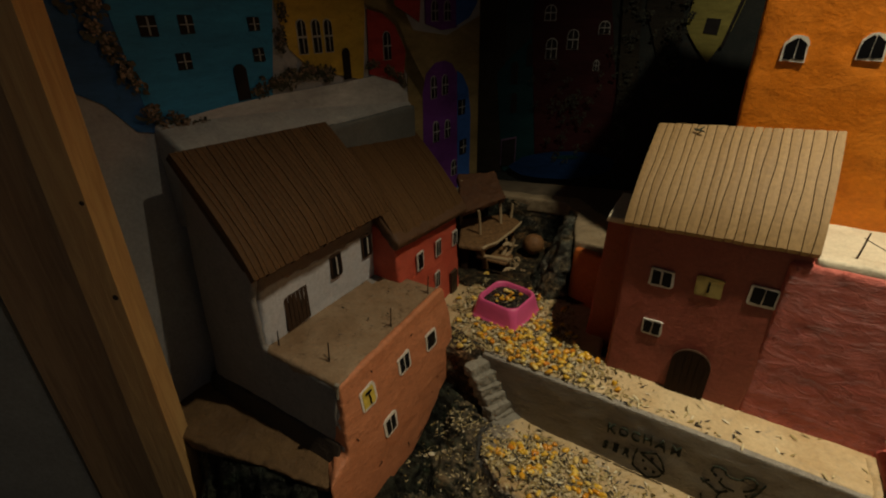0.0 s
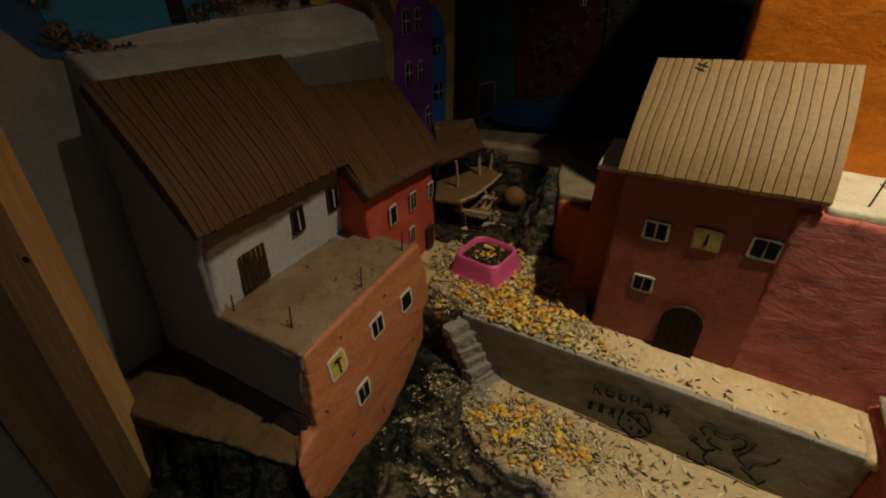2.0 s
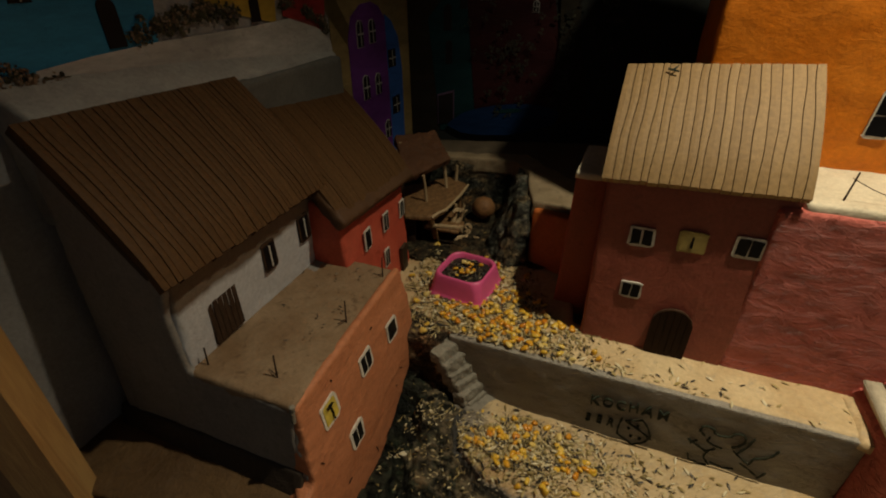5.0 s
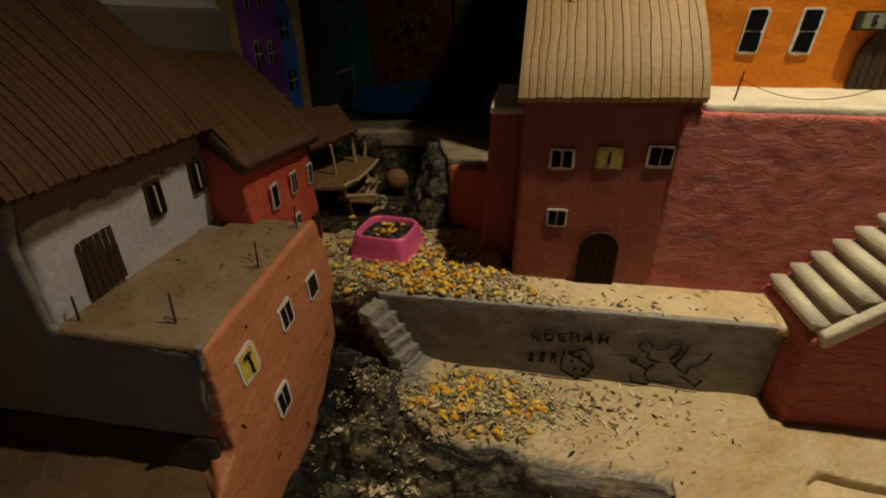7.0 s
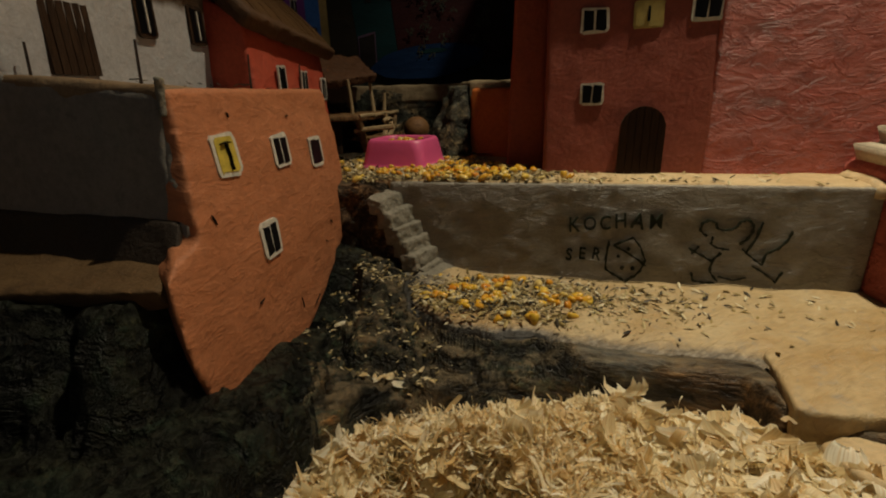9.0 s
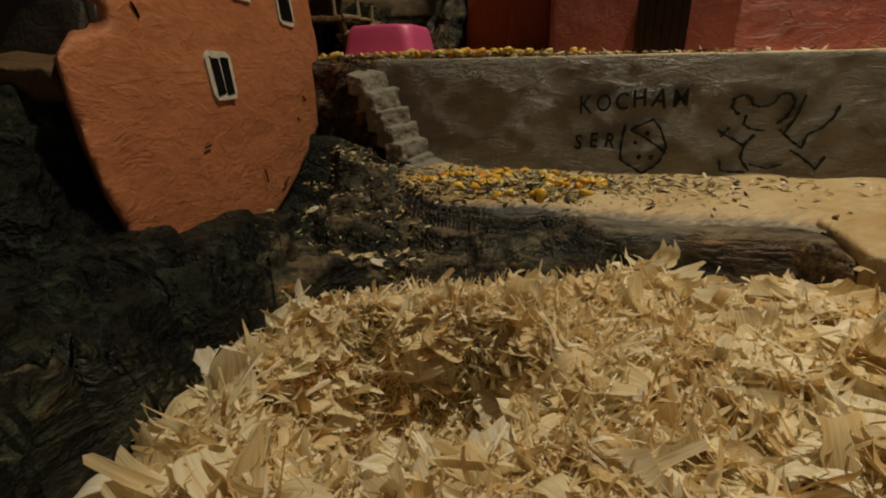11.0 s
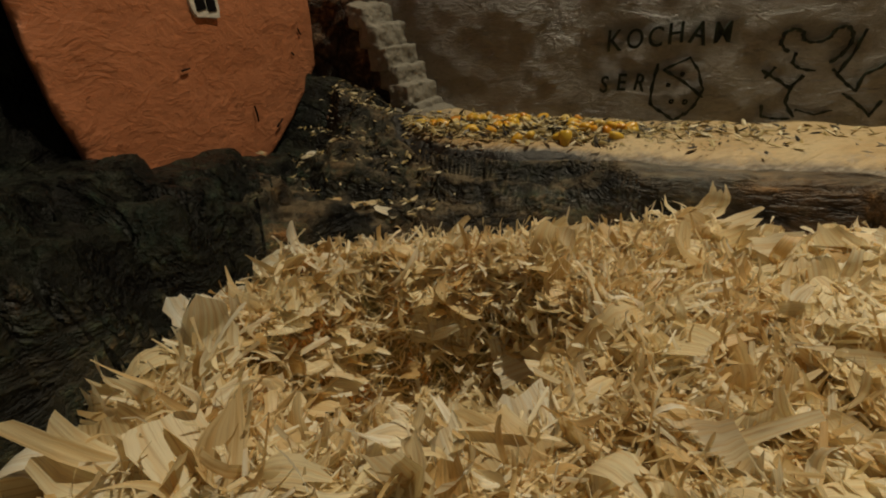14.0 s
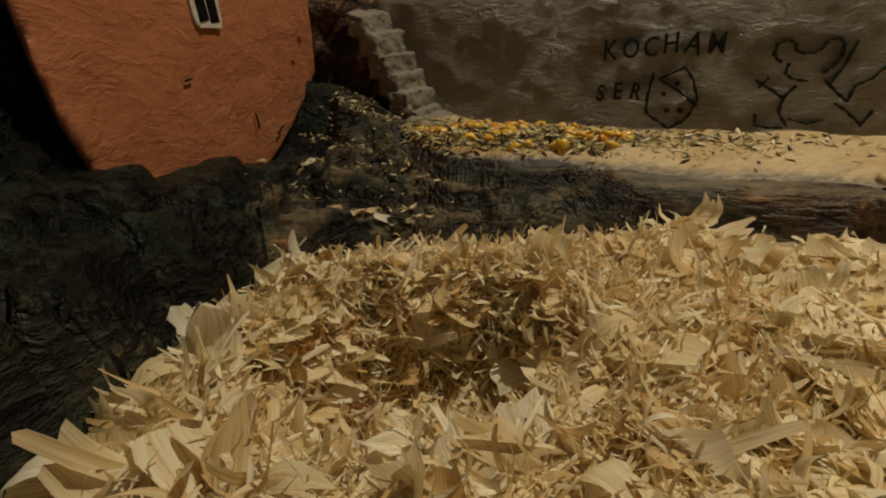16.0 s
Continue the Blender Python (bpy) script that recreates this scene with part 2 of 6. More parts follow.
M_RED = plaster("brick_red_paint", (0.48, 0.07, 0.04), (0.58, 0.11, 0.06), (0.18, 0.03, 0.02), 0.5, 0.55, 0.5)
M_PANE = plain("black_painted_pane", (0.006, 0.006, 0.007), 0.35, 0.3, 80)
M_PANE.node_tree.nodes["Principled BSDF"].inputs["Specular IOR Level"].default_value = 0.12
M_TRIM = plain("chalky_white_trim_paint", (0.58, 0.55, 0.48), 0.7, 0.25, 300)
M_YELLOW = plain("yellow_window_paint", (0.55, 0.42, 0.06), 0.6, 0.25, 120)
M_OLIVE = plain("dull_yellow_shutter_paint", (0.38, 0.30, 0.09), 0.6, 0.2, 120)
M_DARKWOOD = wood("dark_stained_wood", (0.062, 0.036, 0.021), (0.026, 0.015, 0.009), (200, 200, 30))
M_DOORBROWN = wood("near_black_brown_door", (0.030, 0.014, 0.007), (0.016, 0.008, 0.004), (200, 200, 30))
M_DOORBROWN.node_tree.nodes["Principled BSDF"].inputs["Specular IOR Level"].default_value = 0.08
M_DARKWOOD.node_tree.nodes["Principled BSDF"].inputs["Specular IOR Level"].default_value = 0.2
M_TANROOF = pieces("sand_roof_paint", [(0.0, (0.225, 0.138, 0.050)), (1.0, (0.27, 0.172, 0.068))], 0.65, 260, "OBJECT")
M_BURGUNDY = plaster("oxblood_house_paint", (0.235, 0.055, 0.036), (0.285, 0.072, 0.046), (0.10, 0.025, 0.016), 0.4, 0.5, 0.35)
M_PINKWALL = plaster("rough_raspberry_render", (0.44, 0.105, 0.082), (0.56, 0.155, 0.12), (0.20, 0.05, 0.05), 0.6, 0.48, 0.95, 40, 230, (0.8, 0.8, 1.8), 0.26, 0.42)
M_RUST = plaster("rust_orange_side_paint", (0.45, 0.11, 0.02), (0.55, 0.16, 0.03), (0.15, 0.04, 0.01), 0.5, 0.55, 0.4)
# rust paint darkened in its colour for the wing lying in shadow
M_RUSTDARK = plaster("rust_paint_with_wing_shade", (0.30, 0.062, 0.028), (0.37, 0.085, 0.036), (0.12, 0.03, 0.014), 0.5, 0.55, 0.4)
M_TANGAP = plain("tan_roof_groove", (0.105, 0.064, 0.027), 0.85)
M_BIGORANGE = plaster("bright_orange_render", (0.61, 0.165, 0.006), (0.70, 0.215, 0.010), (0.42, 0.10, 0.006), 0.5, 0.5, 0.24, 24, 160, (1, 1, 1.3), 0.35, 0.12)
M_SAND = plaster("sand_coloured_path_paint", (0.45, 0.312, 0.152), (0.61, 0.472, 0.272), (0.32, 0.28, 0.21), 0.8, 0.6, 0.55, 30, 220)
M_PATH = plaster("worn_sand_path_paint", (0.40, 0.260, 0.108), (0.545, 0.430, 0.250), (0.30, 0.27, 0.22), 0.95, 0.50, 0.6, 34, 220, (0.55, 1.3, 1), 0.45, 0.25, worn=((0.05, 0.042, 0.032), (0.17, 0.14, 0.10), (0.32, 0.29, 0.235)))
M_STEPGREY = plaster("pale_grey_plaster", (0.17, 0.155, 0.122), (0.27, 0.245, 0.195), (0.07, 0.06, 0.05), 0.75, 0.7, 0.5)
# plateau path in a darker brown than its rim
M_PLATEAU = plaster("dark_plateau_brown", (0.075, 0.058, 0.038), (0.125, 0.096, 0.060), (0.04, 0.032, 0.022), 0.7, 0.75, 0.5)
M_RIM = plaster("pale_plateau_rim_brown", (0.20, 0.15, 0.085), (0.30, 0.23, 0.14), (0.11, 0.085, 0.055), 0.7, 0.75, 0.6)
M_CREAM = plaster("cream_step_paint", (0.49, 0.435, 0.315), (0.61, 0.545, 0.405), (0.32, 0.275, 0.19), 0.5, 0.62, 0.4)
M_GRAFWALL = plaster("grey_brown_gloss_wall_paint", (0.27, 0.245, 0.205), (0.36, 0.335, 0.285), (0.16, 0.14, 0.11), 0.6, 0.33, 0.9, 85, 420, (0.7, 0.7, 1.7), 0.28, 0.28)
M_INK = plain("dark_green_brush_paint", (0.026, 0.032, 0.022), 0.6, 0.5, 200)
M_INK.node_tree.nodes["Principled BSDF"].inputs["Specular IOR Level"].default_value = 0.12
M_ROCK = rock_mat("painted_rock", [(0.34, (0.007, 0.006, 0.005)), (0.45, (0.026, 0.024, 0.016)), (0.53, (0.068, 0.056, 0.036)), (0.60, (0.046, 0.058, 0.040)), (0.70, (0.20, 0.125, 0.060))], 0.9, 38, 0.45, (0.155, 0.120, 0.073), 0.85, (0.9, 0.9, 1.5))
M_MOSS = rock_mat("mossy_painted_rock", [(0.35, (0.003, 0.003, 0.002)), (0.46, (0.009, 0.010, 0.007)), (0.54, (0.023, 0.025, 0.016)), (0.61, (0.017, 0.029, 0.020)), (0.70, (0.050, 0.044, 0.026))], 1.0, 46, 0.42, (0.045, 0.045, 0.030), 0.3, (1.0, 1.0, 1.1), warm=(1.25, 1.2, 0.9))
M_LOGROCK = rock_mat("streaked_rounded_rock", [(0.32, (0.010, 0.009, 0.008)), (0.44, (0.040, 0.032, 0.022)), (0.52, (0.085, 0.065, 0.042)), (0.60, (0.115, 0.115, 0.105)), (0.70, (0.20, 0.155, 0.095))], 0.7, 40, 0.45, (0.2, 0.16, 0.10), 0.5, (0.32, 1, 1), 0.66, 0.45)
M_YARD = rock_mat("dark_yard_brown", [(0.3, (0.012, 0.010, 0.007)), (0.5, (0.05, 0.038, 0.022)), (0.7, (0.12, 0.095, 0.055))], 0.9, 60, 0.7)
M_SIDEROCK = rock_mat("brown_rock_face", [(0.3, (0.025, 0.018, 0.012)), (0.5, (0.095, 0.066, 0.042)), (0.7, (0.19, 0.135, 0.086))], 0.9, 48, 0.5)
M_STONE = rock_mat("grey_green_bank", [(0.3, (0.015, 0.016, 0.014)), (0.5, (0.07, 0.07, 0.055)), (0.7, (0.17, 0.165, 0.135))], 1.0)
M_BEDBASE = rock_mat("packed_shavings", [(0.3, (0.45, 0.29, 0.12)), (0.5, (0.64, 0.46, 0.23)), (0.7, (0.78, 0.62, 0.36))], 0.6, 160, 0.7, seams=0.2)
def shaving(name, per="ISLAND"):
    """Thin pine: each flake its own tone, fibres along it, a little light passing through."""
    m, nt, bsdf = mat_base(name)
    geo = nt.nodes.new("ShaderNodeNewGeometry")
    pick = geo.outputs["Random Per Island"] if per == "ISLAND" else nt.nodes.new("ShaderNodeObjectInfo").outputs["Random"]
    r = ramp_node(nt, pick, [(0.0, (0.69, 0.49, 0.22)), (0.14, (0.83, 0.68, 0.40)), (0.45, (0.925, 0.835, 0.57)), (0.75, (0.965, 0.915, 0.715)), (1.0, (0.98, 0.965, 0.85))])
    uv = nt.nodes.new("ShaderNodeUVMap")
    uv.uv_map = "grain"
    n = noise_node(nt, 0.9, 4, 0.6, uv.outputs[0], 0.3)
    g = ramp_node(nt, n.outputs[0], [(0.3, (0.70, 0.63, 0.52)), (0.52, (1.03, 1.03, 1.03))])
    rings = noise_node(nt, 0.22, 2, 0.5, uv.outputs[0], 0.2)
    late = ramp_node(nt, rings.outputs[0], [(0.42, (1, 1, 1)), (0.52, (0.86, 0.72, 0.52)), (0.58, (1, 1, 1))])
    grain = mix_node(nt, 0.8, g.outputs[0], late.outputs[0], "MULTIPLY")
    col = mix_node(nt, 0.85, r.outputs[0], grain, "MULTIPLY")
    nt.links.new(col, bsdf.inputs["Base Color"])
    bsdf.inputs["Roughness"].default_value = 0.45
    b = nt.nodes.new("ShaderNodeBump")
    b.inputs["Strength"].default_value, b.inputs["Distance"].default_value = 0.3, 0.0008
    nt.links.new(n.outputs[0], b.inputs["Height"])
    nt.links.new(b.outputs[0], bsdf.inputs["Normal"])
    tr = nt.nodes.new("ShaderNodeBsdfTranslucent")
    nt.links.new(col, tr.inputs["Color"])
    mx = nt.nodes.new("ShaderNodeMixShader")
    mx.inputs[0].default_value = 0.40
    nt.links.new(bsdf.outputs[0], mx.inputs[1])
    nt.links.new(tr.outputs[0], mx.inputs[2])
    nt.links.new(mx.outputs[0], nt.nodes["Material Output"].inputs["Surface"])
    return m


M_FLAKE = shaving("pine_shaving")
M_BROADFLAKE = shaving("broad_pine_shaving", "OBJECT")
M_HUSK = pieces("seed_husk", [(0.0, (0.012, 0.012, 0.010)), (0.18, (0.04, 0.035, 0.028)), (0.25, (0.18, 0.135, 0.05)), (0.46, (0.36, 0.27, 0.095)), (0.75, (0.52, 0.43, 0.22)), (1.0, (0.74, 0.67, 0.47))], 0.5, 700)
M_BOWL = plain("pink_plastic", (0.68, 0.10, 0.26), 0.42, 0.06, 60, 0, 0.5, 0.03)
M_PINE = wood("pine_plank", (0.56, 0.34, 0.13), (0.44, 0.245, 0.09), (60, 60, 5), 0.45)
# same pine, with the plank's shade put into a darker colour
M_PINEDARK = wood("pine_plank_with_shade", (0.36, 0.21, 0.09), (0.26, 0.14, 0.055), (60, 60, 5), 0.5)
M_TWIG = wood("bark_twig", (0.25, 0.135, 0.05), (0.09, 0.045, 0.017), (120, 120, 20), 0.7)
M_WIRE = plain("rusty_wire", (0.06, 0.04, 0.03), 0.5, 0.4, 300, 0.6)
M_PANEL = plaster("plain_grey_board", (0.16, 0.155, 0.15), (0.2, 0.195, 0.19), (0.1, 0.1, 0.1), 0.3, 0.8, 0.15)
# ---------------------------------------------------------------- building helpers
BASE = {}


def thing(name, frame_m, base, label, category, group="", kind=""):
    """An Empty at the thing's base; its parts are written in the coordinates of frame_m."""
    ob = new(name)
    ob.empty_display_size = 0.02
    ob.matrix_world = frame_m @ Matrix.Translation(base)
    BASE[ob.name] = Vector(base)
    return tagged(ob, label, category, group, kind)


def part(name, bm, material, parent=None, label="", smooth=False):
    """Links a bmesh as one mesh object under a thing or a part."""
    base = Vector((0, 0, 0))
    if parent is not None:
        root = parent
        while root.parent is not None:
            root = root.parent
        base = BASE[root.name]
    bmesh.ops.translate(bm, vec=-base, verts=bm.verts)
    me = bpy.data.meshes.new(name)
    bm.to_mesh(me)
    bm.free()
    me.materials.append(material)
    if smooth:
        me.polygons.foreach_set("use_smooth", [True] * len(me.polygons))
    ob = new(name, me)
    if parent is not None:
        ob.parent = parent
    if label:
        ob["label"] = label
    return ob


def solid(name, bm, material, frame_m, label, category="", kind="structure", smooth=False):
    ob = part(name, bm, material, None, "", smooth)
    ob.matrix_world = frame_m
    return tagged(ob, label, category, "", kind)


CLOUDS = {}


def moulded(ob, voxel=0.003, amp=0.002, size=0.03, smooth_by=4):
    """Softens the edges and roughens the faces, as if modelled by hand in filler."""
    re = ob.modifiers.new("hand_shape", "REMESH")
    re.mode, re.voxel_size, re.use_smooth_shade = "VOXEL", voxel, True
    if smooth_by:
        sm = ob.modifiers.new("soften", "SMOOTH")
        sm.iterations, sm.factor = smooth_by, 0.5
    if amp:
        if size not in CLOUDS:
            CLOUDS[size] = bpy.data.textures.new("lumps", "CLOUDS")
            CLOUDS[size].noise_scale, CLOUDS[size].noise_depth = size, 3
        di = ob.modifiers.new("lumps", "DISPLACE")
        di.texture, di.strength, di.mid_level, di.texture_coords = CLOUDS[size], amp, 0.5, "LOCAL"
    return ob


def hexa(bm, lo, hi):
    """A box from four lower and four upper corners, both anticlockwise seen from above."""
    a = [bm.verts.new(p) for p in lo]
    b = [bm.verts.new(p) for p in hi]
    bm.faces.new(a[::-1])
    bm.faces.new(b)
    for i in range(4):
        j = (i + 1) % 4
        bm.faces.new((a[i], a[j], b[j], b[i]))
    return bm


def box(x0, x1, y0, y1, z0, z1, bm=None, bevel=0.0):
    bm = bm or bmesh.new()
    n0 = len(bm.edges)
    hexa(bm, [(x0, y0, z0), (x1, y0, z0), (x1, y1, z0), (x0, y1, z0)], [(x0, y0, z1), (x1, y0, z1), (x1, y1, z1), (x0, y1, z1)])
    if bevel:
        bm.edges.ensure_lookup_table()
        bmesh.ops.bevel(bm, geom=bm.edges[n0:], offset=bevel, segments=2, affect="EDGES")
    return bm


def prism(pts, z0, z1, bm=None):
    """A plan polygon (anticlockwise) drawn up from z0 to z1."""
    bm = bm or bmesh.new()
    a = [bm.verts.new((x, y, z0)) for x, y in pts]
    b = [bm.verts.new((x, y, z1)) for x, y in pts]
    bm.faces.new(a[::-1])
    bm.faces.new(b)
    for i in range(len(pts)):
        j = (i + 1) % len(pts)
        bm.faces.new((a[i], a[j], b[j], b[i]))
    return bm


def plate(pts, origin, ex, ey, thick, bm=None):
    """A flat shape from 2D points on the plane origin + x*ex + y*ey, given thickness along its normal."""
    bm = bm or bmesh.new()
    o, ex, ey = Vector(origin), Vector(ex), Vector(ey)
    nrm = ex.cross(ey).normalized()
    a = [bm.verts.new(o + x * ex + y * ey - nrm * thick * 0.5) for x, y in pts]
    b = [bm.verts.new(o + x * ex + y * ey + nrm * thick * 0.5) for x, y in pts]
    bm.faces.new(a[::-1])
    bm.faces.new(b)
    for i in range(len(pts)):
        j = (i + 1) % len(pts)
        bm.faces.new((a[i], a[j], b[j], b[i]))
    return bm


def rod(bm, p, q, r0, r1=None, sides=6, bend=0.0, segs=1, rng=random):
    """A tapered, slightly bent stick from p to q."""
    p, q = Vector(p), Vector(q)
    r1 = r0 if r1 is None else r1
    d = (q - p).normalized()
    s = d.orthogonal().normalized()
    t = d.cross(s)
    rings = []
    for k in range(segs + 1):
        f = k / segs
        c = p.lerp(q, f) + s * bend * math.sin(math.pi * f) * rng.uniform(0.7, 1.3)
        r = r0 + (r1 - r0) * f
        rings.append([bm.verts.new(c + (s * math.cos(a) + t * math.sin(a)) * r) for a in [2 * math.pi * i / sides for i in range(sides)]])
    for a, b in zip(rings, rings[1:]):
        for i in range(sides):
            j = (i + 1) % sides
            bm.faces.new((a[i], a[j], b[j], b[i]))
    bm.faces.new(rings[0][::-1])
    bm.faces.new(rings[-1])
    return bm


def ribbon(bm, pts, origin, ex, ey, width, thick=0.0012):
    """A brush stroke through 2D points on a plane."""
    o, ex, ey = Vector(origin), Vector(ex), Vector(ey)
    nrm = ex.cross(ey).normalized()
    q = [Vector((x, y)) for x, y in pts]
    rows = []
    for i, p in enumerate(q):
        d = (q[min(i + 1, len(q) - 1)] - q[max(i - 1, 0)]).normalized()
        n2 = Vector((-d.y, d.x)) * width * 0.5 * (0.75 + 0.35 * math.sin(i * 1.9 + p.x * 90))
        row = []
        for side in (n2, -n2):
            for h in (-thick, thick):
                w = p + side
                row.append(bm.verts.new(o + w.x * ex + w.y * ey + nrm * h))
        rows.append(row)
    for a, b in zip(rows, rows[1:]):
        for i, j in ((0, 1), (1, 3), (3, 2), (2, 0)):
            bm.faces.new((a[i], a[j], b[j], b[i]))
    for r in (rows[0], rows[-1]):
        bm.faces.new((r[0], r[1], r[3], r[2]))
    bmesh.ops.recalc_face_normals(bm, faces=bm.faces)
    return bm


def rounded(w, h, r, arch=False, jit=0.0, rng=random, steps=4):
    """Outline of a small hand-cut opening, centred on x, from y = 0 up."""
    pts = []
    if arch:
        pts += [(-w / 2, 0), (w / 2, 0)]
        for k in range(0, 11):
            a = math.pi * k / 10
            pts.append((w / 2 * math.cos(a), h - w / 2 + w / 2 * math.sin(a)))
    else:
        for cx, cy, a0 in ((w / 2 - r, r, -90), (w / 2 - r, h - r, 0), (-w / 2 + r, h - r, 90), (-w / 2 + r, r, 180)):
            for k in range(steps):
                a = radians(a0 + 90 * k / (steps - 1))
                pts.append((cx + r * math.cos(a), cy + r * math.sin(a)))
    return [(x + rng.uniform(-jit, jit), y + rng.uniform(-jit, jit)) for x, y in pts]


def window(parent, origin, ex, w, h, pane=None, trim=None, lights=2, rows=1, arch=False, border=0.0022, lean=0.0, rng=random, up=(0, 0, 1)):
    """A painted relief window: pale frame, dark lights set proud of it. origin: middle of its foot on the wall's face."""
    ex, ey = Vector(ex).normalized(), (Vector(up) + Vector(ex) * lean).normalized()
    nrm = ex.cross(ey).normalized()
    o = Vector(origin)
    win = part("window", plate(rounded(w, h, min(w, h) * 0.16, arch, 0.0008, rng), o, ex, ey, 0.0017), trim or M_TRIM, parent)
    iw, ih = w - 2 * border, h - 2 * border
    bar = 0.0011
    lw, lh = (iw - bar * (lights - 1)) / lights, (ih - bar * (rows - 1)) / rows
    for r in range(rows):
        for c in range(lights):
            x = -iw / 2 + lw * (c + 0.5) + bar * c
            y = border + (lh + bar) * r
            top_r = arch and r == rows - 1
            pts = rounded(lw, lh, lw * 0.12, False, 0.0008, rng)
            if top_r:
                pts = [(px, py - (abs(x + px) / (iw / 2)) ** 2 * lw * 0.8 if py > lh * 0.5 else py) for px, py in pts]
            part("pane", plate([(x + a, y + b) for a, b in pts], o + nrm * 0.0004, ex, ey, 0.0017), pane or M_PANE, win)
    return win


def plank_door(parent, origin, ex, w, h, arch, count, material, rng=random):
    ex = Vector(ex).normalized()
    ey = Vector((0, 0, 1))
    o = Vector(origin)
    door = part("door", plate(rounded(w, h, 0.001, arch), o, ex, ey, 0.003), M_ROOFGAP, parent, "dark plank door")
    bw = w / count
    for i in range(count):
        x0, x1 = -w / 2 + bw * i + 0.0003, -w / 2 + bw * (i + 1) - 0.0003

        def top(x):
            return h - w / 2 + math.sqrt(max(0, (w / 2) ** 2 - x * x)) if arch else h - rng.uniform(0, 0.001)
        part("plank", plate([(x0, 0), (x1, 0), (x1, top(x1)), ((x0 + x1) / 2, top((x0 + x1) / 2)), (x0, top(x0))], o + ex.cross(ey) * rng.uniform(0.001, 0.0016), ex, ey, 0.003), material, door)
    return door


def strip_roof(parent, e0, e1, t0, t1, count, material, name, bulge=0.004, thick=0.004, wob=0.0012, rng=random, segs=6, gap=0.0009, crown=0.0005, skirt=0.002, ragged=1.0):
    """Roof strips that run down the slope between wavy grooves. e: eave ends, t: top ends."""
    e0, e1, t0, t1 = map(Vector, (e0, e1, t0, t1))
    nrm = (e1 - e0).cross(t0 - e0).normalized()
    borders = []
    for j in range(count + 1):
        ph, am = rng.uniform(0, 6), 0 if j in (0, count) else wob
        x = (j + (0 if j in (0, count) else rng.uniform(-0.16, 0.16))) / count
        borders.append([(x, am * (math.sin(ph + k * 6.5 / segs) + 0.6 * math.sin(2.1 * ph + k * 13.0 / segs))) for k in range(segs + 1)])

    def pt(x, off, f, h):
        c = e0.lerp(e1, x).lerp(t0.lerp(t1, x), f)
        return c + (e1 - e0).normalized() * off + nrm * (h + bulge * math.sin(math.pi * f) - 0.003 * (max(0, 0.25 - f) / 0.25) ** 2)
    for j in range(count):
        bm = bmesh.new()
        hh = thick + rng.uniform(-0.0004, 0.0004)
        rows = []
        end = rng.uniform(-0.012, 0.012) * ragged
        for k in range(segs + 1):
            f = k / segs
            if k == 0:
                f = end * 0.6
            (xa, oa), (xb, ob_) = borders[j][k], borders[j + 1][k]
            oa, ob_ = oa + gap / 2, ob_ - gap / 2
            xm, om = (xa + xb) / 2, (oa + ob_) / 2
            da = skirt if k == 0 or j == 0 else 0.002
            db = skirt if k == 0 or j == count - 1 else 0.002
            rows.append([bm.verts.new(pt(xa, oa, f, -da)), bm.verts.new(pt(xa, oa, f, hh - crown)), bm.verts.new(pt(xm, om, f, hh)),
                         bm.verts.new(pt(xb, ob_, f, hh - crown)), bm.verts.new(pt(xb, ob_, f, -db))])
        for a, b in zip(rows, rows[1:]):
            for i in range(4):
                bm.faces.new((a[i], a[i + 1], b[i + 1], b[i]))
        bm.faces.new(rows[0][::-1])
        bm.faces.new(rows[-1])
        bmesh.ops.recalc_face_normals(bm, faces=bm.faces)
        part(name, bm, material, parent)


def under(e0, e1, t0, t1, thick, inset=0.10, drop=0.003):
    """The slab that carries roof ribs: it stops short of the eave and lies a little under them."""
    e0, e1, t0, t1 = map(Vector, (e0, e1, t0, t1))
    d = (e1 - e0).cross(t0 - e0).normalized() * -drop
    return slope_slab(e0.lerp(t0, inset) + d, e1.lerp(t1, inset) + d, t0 + d, t1 + d, thick)


def slope_slab(e0, e1, t0, t1, thick):
    e0, e1, t0, t1 = map(Vector, (e0, e1, t0, t1))
    n = (e1 - e0).cross(t0 - e0).normalized() * thick
    bm = bmesh.new()
    hexa(bm, [e0 - n, e1 - n, t1 - n, t0 - n], [e0, e1, t1, t0])
    return bm


def smooth01(a, b, x):
    t = min(1.0, max(0.0, (x - a) / (b - a)))
    return t * t * (3 - 2 * t)


def fractal(x, y, z=0.0, octaves=4):
    v, amp = 0.0, 1.0
    for k in range(octaves):
        v += amp * noise.noise((x, y, z))
        x, y, z, amp = x * 2.1, y * 2.1, z * 2.1 + 5.3, amp * 0.52
    return v


def edge_side(poly, x, y):
    """Signed distance from an open line: positive on its right-hand side."""
    best, sign = 9e9, 1
    for (ax, ay), (bx, by) in zip(poly, poly[1:]):
        dx, dy = bx - ax, by - ay
        f = max(0, min(1, ((x - ax) * dx + (y - ay) * dy) / (dx * dx + dy * dy)))
        px, py = ax + f * dx, ay + f * dy
        d = math.hypot(x - px, y - py)
        if d < best:
            best, sign = d, 1 if dx * (y - ay) - dy * (x - ax) < 0 else -1
    return best * sign


